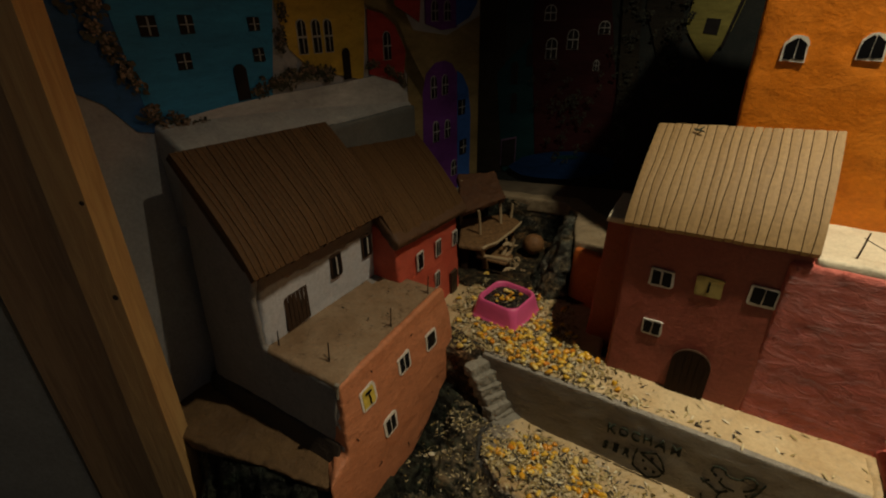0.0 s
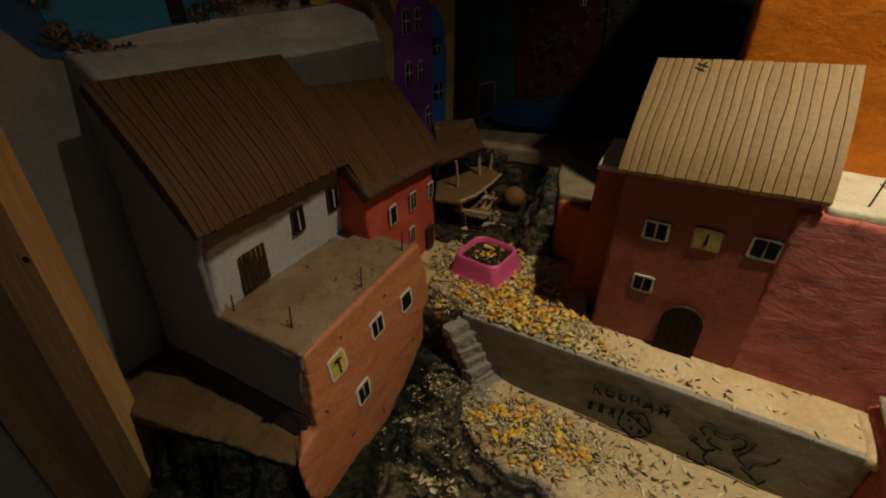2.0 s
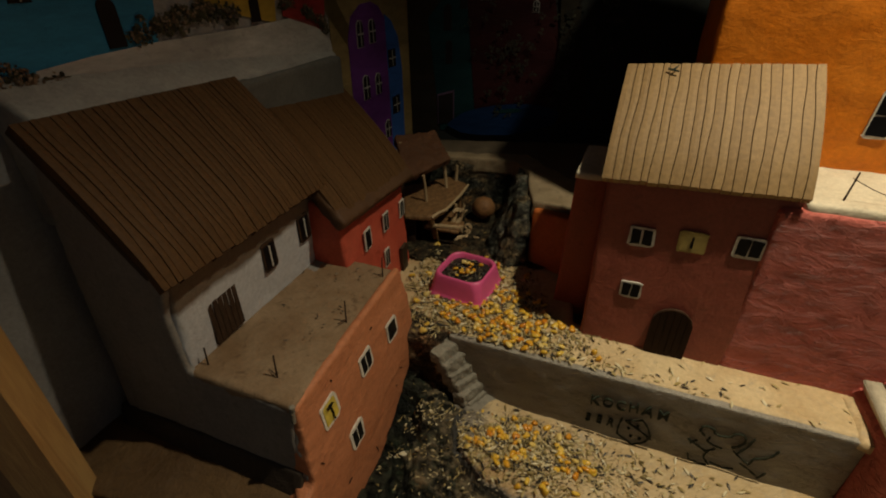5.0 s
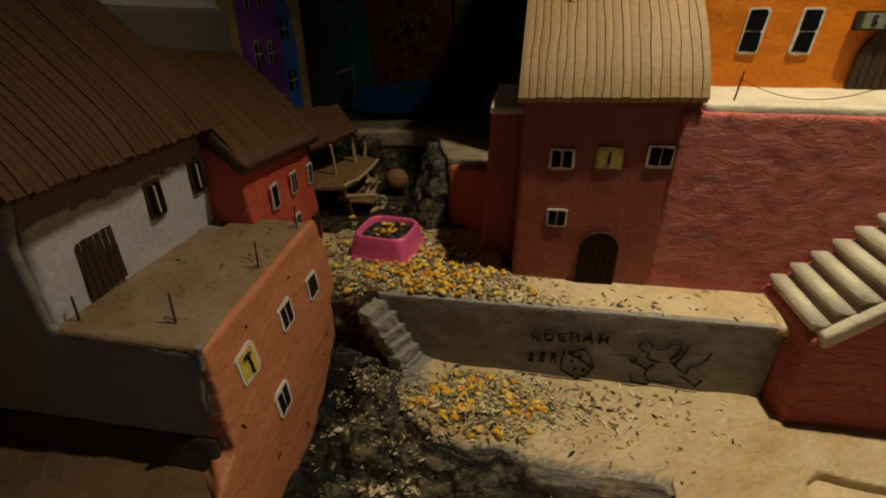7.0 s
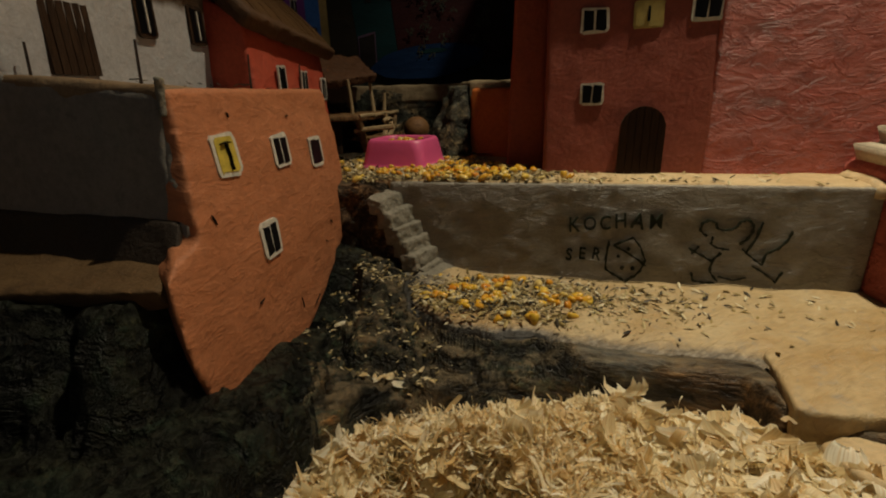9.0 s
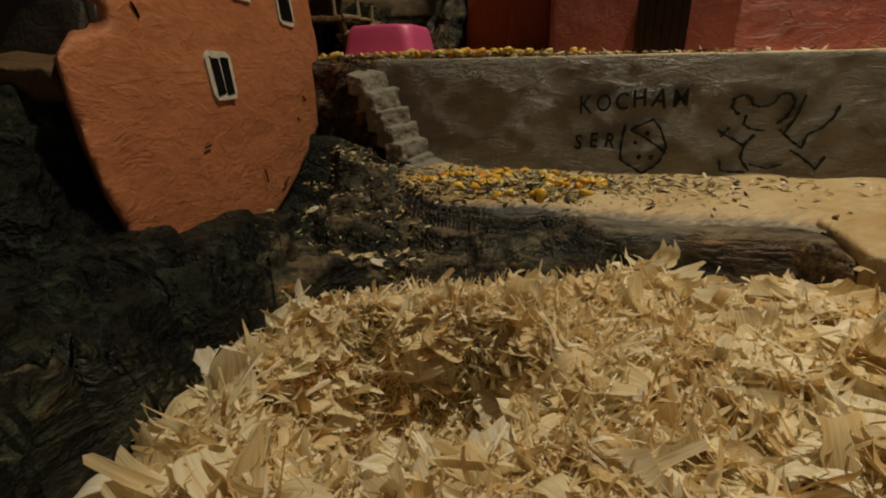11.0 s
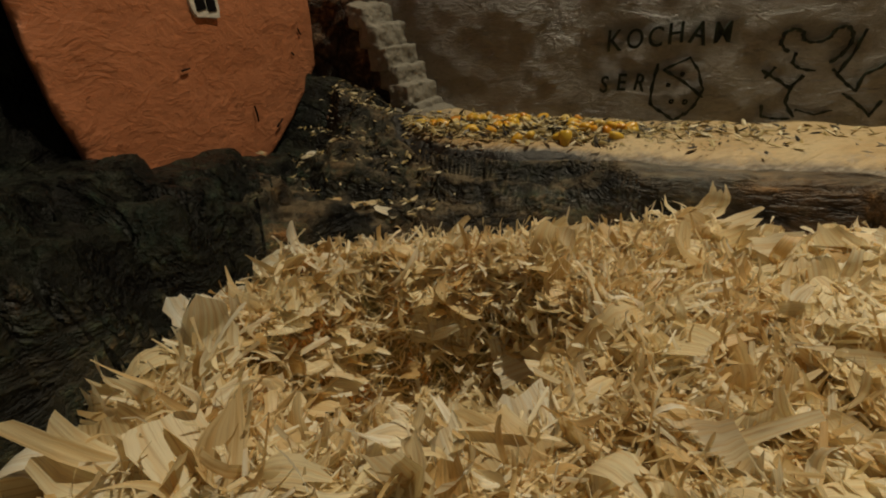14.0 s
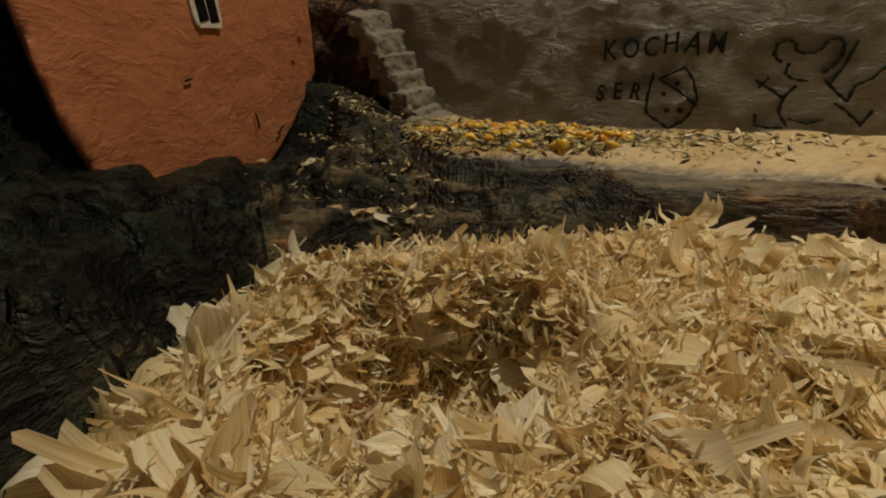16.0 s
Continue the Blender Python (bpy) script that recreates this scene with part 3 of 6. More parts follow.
def height_sheet(x0, x1, y0, y1, step, fn, inside=None):
    nx, ny = int((x1 - x0) / step) + 1, int((y1 - y0) / step) + 1
    spots = [(x0 + i * step, y0 + j * step) for j in range(ny) for i in range(nx)]
    ok = [inside is None or inside(x, y) for x, y in spots]
    index, verts = {}, []
    for k, (x, y) in enumerate(spots):
        if ok[k]:
            index[k] = len(verts)
            verts.append((x, y, fn(x, y)))
    faces = []
    for j in range(ny - 1):
        for i in range(nx - 1):
            q = (j * nx + i, j * nx + i + 1, (j + 1) * nx + i + 1, (j + 1) * nx + i)
            if ok[q[0]] and ok[q[1]] and ok[q[2]] and ok[q[3]]:
                faces.append(tuple(index[k] for k in q))
    me = bpy.data.meshes.new("sheet")
    me.from_pydata(verts, [], faces)
    me.polygons.foreach_set("use_smooth", [True] * len(me.polygons))
    return me


# ---------------------------------------------------------------- ground: rocks, paths, terraces
# front edge of the lower path, from the copper house round the log-shaped rock to the open side
EDGE = [(0.090, 0.480), (0.064, 0.456), (0.042, 0.436), (0.034, 0.405), (0.044, 0.378), (0.056, 0.358), (0.078, 0.338), (0.108, 0.326), (0.128, 0.306), (0.15, 0.291), (0.20, 0.258), (0.226, 0.240), (0.216, 0.222), (0.188, 0.192), (0.204, 0.177), (0.228, 0.166), (0.256, 0.155), (0.298, 0.161), (0.335, 0.188), (0.354, 0.190), (0.38, 0.165), (0.44, 0.12)]


# outline of the bedding
BED = [(-0.24, -0.05), (-0.138, 0.175), (-0.110, 0.228), (-0.092, 0.264), (-0.062, 0.300), (-0.022, 0.326), (0.05, 0.320), (0.105, 0.292), (0.155, 0.266), (0.199, 0.226), (0.195, 0.199), (0.209, 0.177), (0.226, 0.152), (0.27, 0.09), (0.34, -0.05)]


def path_top(x, y):
    """The trodden path; it climbs a little into the alley beside the copper house."""
    alley = smooth01(0.075, 0.02, math.hypot(x - 0.05, y - 0.47)) * 0.5
    return 0.1075 + 0.0022 * fractal(x * 18, y * 18, 0.4, 3) + 0.0006 * noise.noise((x * 110, y * 110, 1.0)) + 0.014 * alley


def rim(x, y):
    """Distance from the path's ragged front edge: positive out on the rocks."""
    loose = smooth01(0.14, 0.10, x)
    return edge_side(EDGE, x, y) + (0.0015 + 0.0045 * loose) * fractal(x * 45, y * 45, 2.2, 2)


def lay(x, y):
    """Height of path and rock as one surface."""
    d = rim(x, y)
    top = path_top(x, y) - 0.005 * smooth01(-0.016, 0.002, d)
    if d <= 0:
        return top
    log = smooth01(0.098, 0.128, x)
    left = smooth01(0.045, -0.015, x)
    w = min(1.0, d / 0.047)
    flush = 0.15 + 0.85 * smooth01(0.004, 0.045, abs(edge_side([(0.226, 0.240), (0.216, 0.222), (0.188, 0.192)], x, y)))
    round_z = top - 0.044 * flush * (1 - math.sqrt(max(0.0, 1 - w * w))) - 0.012 * smooth01(0.044, 0.07, d)
    mid = top - 0.013 * smooth01(0, 0.007, d) - 0.012 * smooth01(0.012, 0.024, d) - 0.022 * smooth01(0.03, 0.055, d)
    far = top - 0.010 * smooth01(0.0, 0.014, d) - 0.012 * smooth01(0.035, 0.055, d) - 0.022 * smooth01(0.075, 0.16, d)
    z = mid * (1 - left) + far * left
    q = L.inverted() @ Vector((x, y, 0))
    near = 0.1245 - 0.011 * smooth01(-0.035, 0.01, q.x) - 0.015 * smooth01(0.03, 0.075, q.x) + 0.014 * smooth01(0.09, 0.14, q.x) + 0.036 * smooth01(0.140, 0.205, q.x) * (1 - smooth01(0.020, 0.080, -q.y)) - 0.034 * smooth01(0.012, 0.095, -q.y)
    z += (near - z) * smooth01(-0.13, -0.05, q.y) * smooth01(0.29, 0.23, q.x)
    # ledges: flat tops with broken faces between them
    z += 0.0055 * fractal(x * 22, y * 28, 1.7, 3) * smooth01(0, 0.010, d)
    t = (z - 0.083) / 0.012 + 0.5
    f = t - math.floor(t)
    z = z * 0.25 + 0.75 * (0.083 + 0.012 * (math.floor(t) - 0.5 + smooth01(0.40, 0.60, f) + 0.0))
    # a sill runs out from the house foot to the little stairs, with a dusty slope below its face
    u, v = q.x + 0.009 * noise.noise((x * 55, y * 55, 9.0)), q.y
    u -= 0.036 * smooth01(0.055, 0.022, -v)
    sill = 0.137 - 0.024 * smooth01(0.022, 0.085, -v)
    slope = 0.104 - 0.010 * smooth01(0.108, 0.092, u) - 0.016 * smooth01(0.084, 0.064, u)
    sill = slope + (sill - slope) * smooth01(0.116, 0.138, u)
    z += (sill - z) * smooth01(0.055, 0.080, u) * smooth01(0.120, 0.088, -v) * smooth01(0.27, 0.24, u)
    z = z * (1 - log) + round_z * log
    # broken faces and deep seams
    fade = smooth01(0.003, 0.014, d) * (0.3 + 0.7 * smooth01(0.010, 0.040, abs(q.y + 0.012)))
    crag = fractal(x * 48, y * 60, 4.1, 2)
    seam = abs(noise.noise((x * 21 + 0.5 * crag, y * 30, 3.3)))
    plates = noise.cell((x * 70 + 2.0 * crag, y * 95 + 1.5 * crag, 2.0))
    shard = 1 - abs(noise.noise((x * 85 + 0.6 * crag, y * 120, 8.8))) * 2.2
    z += fade * (0.0034 * crag * (1 - 0.55 * log) - 0.010 * (1 - smooth01(0.0, 0.10, seam)) * (1 - 0.85 * log) + 0.0022 * plates * (1 - log) + 0.0016 * shard * (1 - 0.5 * log))
    flute = noise.noise(((x * 0.61 + y * 0.79) * 190, (x * 0.79 - y * 0.61) * 18, 7.0))
    z += fade * 0.0014 * flute * log
    return z


def rock_height(x, y):
    d = rim(x, y)
    z = lay(x, y)
    q = L.inverted() @ Vector((x, y, 0))
    # the bank below the grey house climbs to an ochre ledge
    if q.y > -0.03 and q.x < 0.3:
        crag = fractal(x * 26, y * 34, 1.7, 4)
        bank = smooth01(-0.082, -0.052, q.x + 0.010 * fractal(x * 40, y * 40)) * smooth01(-0.010, 0.010, q.y + 0.004 * crag)
        z += (0.182 + 0.005 * crag - z) * bank
    z -= 0.06 * smooth01(-0.004, 0.014, edge_side(BED, x, y))
    return z - 0.004 * smooth01(0.003, -0.003, d)


def log_part(x, y):
    return x + 0.10 * (y - 0.3) > 0.116 + 0.012 * noise.noise((x * 30, y * 30, 1.0)) and rim(x, y) > -0.01


def moss_part(x, y):
    return not (x < -0.272 and y < 0.376) and x < -0.018 + 0.030 * noise.noise((x * 24, y * 24, 4.0)) + 0.5 * (y - 0.40)


ground = new("ground", height_sheet(-0.16, 0.30, 0.16, 0.58, 0.0019, rock_height, lambda x, y: not (log_part(x - 0.004, y) and log_part(x - 0.008, y)) and not (moss_part(x + 0.004, y) and moss_part(x + 0.008, y))))
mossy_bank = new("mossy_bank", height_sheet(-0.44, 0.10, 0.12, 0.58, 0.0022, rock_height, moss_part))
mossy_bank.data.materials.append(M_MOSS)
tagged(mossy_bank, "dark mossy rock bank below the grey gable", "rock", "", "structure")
ground.data.materials.append(M_ROCK)
tagged(ground, "dark craggy hand-painted rock under the model village", "rock", "", "structure")
rounded_rock = new("rounded_rock", height_sheet(0.09, 0.30, 0.14, 0.40, 0.0020, rock_height, log_part))
rounded_rock.data.materials.append(M_LOGROCK)
tagged(rounded_rock, "smooth log-like rock streaked grey and brown", "rock", "", "structure")


def drape(x, y):
    """How far the sand paint runs down over the path's rim."""
    slab = smooth01(0.184, 0.192, x) * smooth01(0.232, 0.222, y)
    return 0.0050 + 0.003 * smooth01(0.10, 0.14, x) - 0.014 * slab


def path_part(x, y):
    q = G.inverted() @ Vector((x, y, 0))
    return rim(x, y) < drape(x, y) and q.y < 0.008 and x < 0.46


def wear(x, y):
    d = rim(x, y)
    log = smooth01(0.09, 0.13, x)
    dirt = 0.70 * smooth01(0.05, 0.015, math.hypot(x - 0.045, y - 0.44)) + 0.16 * smooth01(0.10, 0.03, math.hypot(x - 0.10, y - 0.40))
    slab = smooth01(0.168, 0.185, x) * smooth01(0.232, 0.215, y)
    return max(dirt, smooth01(-0.022 + 0.008 * log, 0.006, d) * (0.75 - 0.60 * slab)) + 0.9 * (1 - log) * smooth01(-0.006, 0.0, d)


path_me = height_sheet(-0.05, 0.66, -0.10, 0.545, 0.0030, lambda x, y: lay(x, y) + 0.0006 - 0.0016 * smooth01(drape(x, y) - 0.0065, drape(x, y), rim(x, y)), path_part)
layer = path_me.attributes.new("worn", "FLOAT", "POINT")
layer.data.foreach_set("value", [wear(v.co.x, v.co.y) for v in path_me.vertices])
path_me.materials.append(M_PATH)
lower_path = tagged(new("lower_path", path_me), "sand-painted lower path below the graffiti wall", "path", "", "structure")

slab = solid("path_slab", prism([(0.228, 0.240), (0.213, 0.219), (0.190, 0.192), (0.206, 0.179), (0.229, 0.168), (0.256, 0.158), (0.297, 0.164), (0.334, 0.191), (0.354, 0.193), (0.38, 0.168), (0.44, 0.123), (0.60, 0.02), (0.60, 0.14), (0.42, 0.25), (0.30, 0.25)], 0.084, 0.1080), M_PATH, I4, "thick end slab of the sand-painted path", "path")
moulded(slab, 0.0025, 0.003, 0.03, 7)
low_step = solid("low_step", prism([(0.19, 0.180), (0.25, 0.17), (0.30, 0.18), (0.35, 0.20), (0.45, 0.14), (0.66, 0.0), (0.66, -0.12), (0.60, -0.25), (0.25, 0.03), (0.196, 0.115), (0.184, 0.160)], 0.06, 0.0965), M_SAND, I4, "pale lower step in front of the sand path", "step")
moulded(low_step, 0.003, 0.003, 0.04, 4)

# terrace behind the graffiti wall, with the pocket where the bowl stands
terrace_pts = [(0.404, 0.004), (0.43, 0.07), (0.13, 0.075), (0.11, 0.21), (-0.02, 0.40), (-0.21, 0.36), (-0.22, 0.10), (-0.075, 0.024), (-0.03, 0.010), (0.0, 0.006)]
upper_terrace = solid("upper_terrace", prism(terrace_pts, 0.186, 0.197), M_SAND, G, "sand-painted upper terrace before the houses", "terrace")
moulded(upper_terrace, 0.0035, 0.003, 0.05, 5)

bm = bmesh.new()
hexa(bm, [(0.395, -0.002, 0.187), (0.410, -0.004, 0.187), (0.420, 0.056, 0.187), (0.395, 0.056, 0.187)], [(0.395, -0.002, 0.1965), (0.410, -0.003, 0.1985), (0.420, 0.056, 0.213), (0.395, 0.056, 0.1985)])
moulded(solid("terrace_end", bm, M_SAND, G, "sand-painted end of the terrace swept up to the stairs", "terrace"), 0.0025, 0.002, 0.02, 4)

graffiti_wall = solid("wall_graffiti", prism([(-0.004, 0.0), (0.404, 0.0), (0.404, 0.014), (-0.004, 0.014)], 0.085, 0.196), M_GRAFWALL, G, "glossy grey-brown retaining wall with painted graffiti", "wall")
moulded(graffiti_wall, 0.0028, 0.0010, 0.030, 3)

# plateau behind the pocket
plateau_pts = [(0.190, 0.640), (0.240, 0.600), (0.40, 0.52), (0.70, 0.40), (0.80, 1.02), (-0.05, 1.02), (-0.03, 0.90), (0.06, 0.85), (0.16, 0.815), (0.215, 0.79), (0.222, 0.74), (0.200, 0.68)]
plateau = solid("plateau", prism(plateau_pts, 0.12, 0.281), M_STONE, I4, "grey-green rocky bank round the back yard", "rock")
moulded(plateau, 0.004, 0.016, 0.045, 2)
plateau_top = solid("plateau_path", prism([(x * 0.985 + 0.006, y * 0.99 + 0.008) for x, y in plateau_pts], 0.25, 0.286), M_PLATEAU, I4, "dark grey-brown path on the plateau", "path")
moulded(plateau_top, 0.0045, 0.004, 0.05, 3)
rim_out = [(0.192, 0.636), (0.202, 0.68), (0.223, 0.74), (0.216, 0.789), (0.16, 0.814), (0.06, 0.849), (-0.03, 0.899)]
rim_in = [(-0.03, 0.925), (0.07, 0.876), (0.168, 0.842), (0.248, 0.812), (0.262, 0.745), (0.285, 0.68), (0.262, 0.592), (0.228, 0.608)]
plateau_rim = solid("plateau_rim", prism((rim_out + rim_in)[::-1], 0.262, 0.2885), M_RIM, I4, "pale sand-coloured rim of the plateau above the yard", "path")
moulded(plateau_rim, 0.003, 0.006, 0.03, 3)

bm = bmesh.new()
low = [(0.122, 0.668), (0.132, 0.632), (0.152, 0.610), (0.180, 0.606), (0.196, 0.66), (0.235, 0.78), (0.165, 0.74)]
high = [(0.190, 0.695), (0.178, 0.660), (0.172, 0.636), (0.187, 0.630), (0.205, 0.69), (0.235, 0.77), (0.205, 0.745)]
va, vb = [bm.verts.new((x, y, 0.18)) for x, y in low], [bm.verts.new((x, y, 0.283)) for x, y in high]
bm.faces.new(va[::-1])
bm.faces.new(vb)
for i in range(7):
    j = (i + 1) % 7
    bm.faces.new((va[i], va[j], vb[j], vb[i]))
outcrop = solid("rock_outcrop", bm, M_STONE, I4, "fluted grey-green rock outcrop beside the yard wall", "rock")
moulded(outcrop, 0.003, 0.014, 0.02, 1)

# enclosure: painted wall, back wall, side and base
solid("wall_mural", box(-0.088, 0.655, 0.0, 0.02, 0.10, 1.0), M_MURALGREY, W, "grey enclosure wall painted with a hillside town", "wall")
# near-black colour stands for the shade the back wall lies in
M_BACKPAINT = plaster("backdrop_paint_with_shade", (0.014, 0.018, 0.018), (0.026, 0.028, 0.025), (0.01, 0.012, 0.012), 0.5, 0.6, 0.2, spec=0.12)
B = plan_frame(0.0625, 0.945, 0.958, -0.287)
solid("wall_back", box(-0.02, 1.15, 0.0, 0.02, 0.1, 1.0), M_BACKPAINT, B, "back wall painted with a town, its shade put into near-black paint", "wall")
side_wall = solid("wall_side", box(1.1, 1.12, -0.2, 1.01, 0.0, 1.0), M_PANEL, I4, "plain grey side board of the enclosure", "wall")
# unseen board added overhead to cut down the room's light from above
ceiling = solid("ceiling", box(-0.60, 1.1, -0.02, 1.01, 1.42, 1.435), M_PANEL, I4, "unseen grey board added overhead to cut down light from above", "ceiling")
solid("floor", box(-0.60, 1.1, -0.3, 1.01, 0.0, 0.012), M_PANEL, I4, "plain board under the model village", "floor")

# ochre ledge at the foot of the grey gable, sloping out to a ragged edge
def ledge_block():
    edge = [(-0.066, 0.215), (-0.070, 0.17), (-0.060, 0.11), (-0.048, 0.06), (-0.044, 0.02), (-0.040, -0.006)]
    inner = [(0.02, -0.004), (0.02, 0.215)]
    bm = bmesh.new()
    low = [bm.verts.new((u + 0.006, v, 0.176)) for u, v in edge] + [bm.verts.new((u, v, 0.176)) for u, v in inner]
    top = [bm.verts.new((u, v, 0.189 + 0.010 * smooth01(0.10, 0.20, v))) for u, v in edge] + [bm.verts.new((u, v, 0.201 + 0.006 * smooth01(0.10, 0.20, v))) for u, v in inner]
    bm.faces.new(low[::-1])
    bm.faces.new(top)
    for i in range(len(low)):
        j = (i + 1) % len(low)
        bm.faces.new((low[i], low[j], top[j], top[i]))
    bmesh.ops.recalc_face_normals(bm, faces=bm.faces)
    return bm


ledge = solid("ochre_ledge", ledge_block(), M_OCHRE, L, "ochre-painted rock ledge below the grey gable", "ledge")
moulded(ledge, 0.003, 0.006, 0.03, 3)
# dark brown strip along the foot of the gable
M_BAND = plaster("dark_brown_gable_band", (0.028, 0.020, 0.014), (0.05, 0.034, 0.022), (0.015, 0.01, 0.008), 0.5, 0.6, 0.5)
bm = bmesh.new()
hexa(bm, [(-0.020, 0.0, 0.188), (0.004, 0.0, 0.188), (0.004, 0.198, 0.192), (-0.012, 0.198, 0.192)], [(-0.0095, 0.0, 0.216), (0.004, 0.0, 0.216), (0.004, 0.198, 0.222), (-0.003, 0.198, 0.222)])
moulded(solid("trim", bm, M_BAND, L, "dark brown band at the foot of the gable", "trim"), 0.0025, 0.003, 0.03, 2)

# shelf behind the ridge, with a sloped pale top like a road
shelf_bm = bmesh.new()
hexa(shelf_bm, [(0.014, 0.160, 0.40), (0.396, 0.160, 0.40), (0.42, 0.215, 0.40), (0.014, 0.215, 0.40)],
     [(0.014, 0.160, 0.478), (0.396, 0.160, 0.469), (0.42, 0.215, 0.512), (0.014, 0.215, 0.512)])
M_SHELF = plaster("pale_grey_road_paint", (0.30, 0.29, 0.27), (0.42, 0.41, 0.38), (0.2, 0.19, 0.18), 0.5, 0.7, 0.3)
shelf = solid("painted_shelf", shelf_bm, M_SHELF, L, "pale grey sloping shelf painted as a road", "shelf")
moulded(shelf, 0.004, 0.002, 0.04, 2)
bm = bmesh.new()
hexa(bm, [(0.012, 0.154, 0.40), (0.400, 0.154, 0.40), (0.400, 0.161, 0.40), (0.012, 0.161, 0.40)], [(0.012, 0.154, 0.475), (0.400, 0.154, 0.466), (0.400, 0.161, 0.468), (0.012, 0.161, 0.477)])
# front face in a darker grey than the sloping top
M_SHELFFRONT = plaster("dark_grey_shelf_front", (0.10, 0.10, 0.09), (0.15, 0.145, 0.13), (0.06, 0.06, 0.055), 0.5, 0.7, 0.3)
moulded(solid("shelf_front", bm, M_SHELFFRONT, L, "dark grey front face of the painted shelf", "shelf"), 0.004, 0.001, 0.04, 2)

# ---------------------------------------------------------------- copper house with a roof terrace
rng = random.Random(3)
copper = thing("terrace_house", L, (0.1, 0.05, 0.11), "terracotta-orange house with a flat roof terrace and grey side", "house")
bm = bmesh.new()
hexa(bm, [(-0.0125, -0.0085, 0.18), (0.205, 0.004, 0.18), (0.205, 0.185, 0.18), (-0.003, 0.185, 0.18)],
     [(0.001, 0.0035, 0.279), (0.205, 0.004, 0.272), (0.205, 0.175, 0.290), (0.0, 0.175, 0.290)])
moulded(part("side_wall", bm, M_GREY, copper, "grey limewashed side wall"), 0.003, 0.002, 0.04, 2)
bm = bmesh.new()
# the front leans out towards its foot; below the grey gable it spreads a little, then narrows
LEVELS = ((-0.015, 0.070, -0.0155, 0.082), (-0.026, 0.118, -0.0150, 0.100), (-0.031, 0.135, -0.0150, 0.108), (-0.032, 0.152, -0.0148, 0.117), (-0.0335, 0.170, -0.0146, 0.128), (-0.037, 0.189, -0.0142, 0.140),
          (-0.038, 0.2015, -0.0138, 0.148), (-0.040, 0.211, -0.0132, 0.163), (-0.0405, 0.2135, -0.0125, 0.178), (-0.040, 0.2145, -0.0112, 0.192), (-0.033, 0.215, -0.0106, 0.198), (-0.0085, 0.215, -0.0100, 0.204),
          (-0.0065, 0.2145, -0.0072, 0.226), (-0.003, 0.211, -0.0050, 0.245), (-0.0005, 0.207, -0.0022, 0.262), (0.001, 0.204, 0.0, 0.282))


def skew(z):
    return 0.005 * min(1, max(0, (0.255 - z) / 0.13))


def back(z):
    return 0.022 - 0.014 * min(1, max(0, (z - 0.19) / 0.02))


for (l0, r0, v0, z0), (l1, r1, v1, z1) in zip(LEVELS, LEVELS[1:]):
    k0, k1 = (0.030 if z0 < 0.203 else 0.0), (0.030 if z1 < 0.203 else 0.0)
    hexa(bm, [(l0, v0, z0), (r0, v0 + skew(z0), z0), (r0, back(z0), z0), (l0 + k0, back(z0), z0)], [(l1, v1, z1), (r1, v1 + skew(z1), z1), (r1, back(z1), z1), (l1 + k1, back(z1), z1)])
bmesh.ops.remove_doubles(bm, verts=bm.verts, dist=0.0001)
moulded(part("front_wall", bm, M_COPPER, copper, "terracotta-orange painted front"), 0.0021, 0.0014, 0.016, 4)
bm = bmesh.new()
hexa(bm, [(0.0, 0.003, 0.268), (0.205, 0.003, 0.260), (0.205, 0.10, 0.27), (0.0, 0.10, 0.275)], [(0.0, 0.001, 0.2835), (0.206, 0.001, 0.277), (0.206, 0.10, 0.281), (0.0, 0.10, 0.292)])
moulded(part("terrace_floor", bm, M_TERRACE, copper, "worn tan screed of the roof terrace"), 0.0028, 0.0025, 0.03, 3)

bm = bmesh.new()
rod(bm, (-0.0018, 0.0020, 0.268), (-0.0008, 0.0010, 0.287), 0.0020, 0.0026, 7, 0.001, 3, rng)
moulded(part("corner_patch", bm, M_STEPGREY, copper, "chipped pale plaster at the corner"), 0.0009, 0.002, 0.006, 1)


def front_v(z, u=0.1):
    for (l0, r0, v0, z0), (l1, r1, v1, z1) in zip(LEVELS, LEVELS[1:]):
        if z0 <= z <= z1:
            return v0 + (v1 - v0) * (z - z0) / (z1 - z0) + skew(z) * u / 0.205 - 0.0006
    return 0.0


up_lean = Vector((0, 0.12, 1))
for u, z, w, h, pane_m, count in ((0.0335, 0.2315, 0.0245, 0.0255, M_YELLOW, 1), (0.100, 0.2275, 0.0235, 0.0235, None, 2), (0.1595, 0.2190, 0.0240, 0.0250, None, 2), (0.0590, 0.1725, 0.0230, 0.0250, None, 2)):
    window(copper, (u, front_v(z + 0.001, u), z), (1, 0, 0), w, h, pane_m, None, count, 1, False, 0.0028, 0, rng, Vector((0, (front_v(z + h, u) - front_v(z, u)) / h, 1)))
bm = bmesh.new()
ribbon(bm, [(0.0012, 0.004), (0.0005, 0.008), (0.0014, 0.012), (0.0004, 0.0165), (0.0006, 0.0195)], (0.0335, front_v(0.2315, 0.0335) - 0.0019, 0.2315), (1, 0, 0), up_lean.normalized(), 0.0009)
ribbon(bm, [(-0.0045, 0.0198), (0.0, 0.0203), (0.0045, 0.0198)], (0.0335, front_v(0.2315, 0.0335) - 0.0019, 0.2315), (1, 0, 0), up_lean.normalized(), 0.0011)
part("window_crack", bm, M_PANE, copper, "dark wavy brush line on the yellow window")
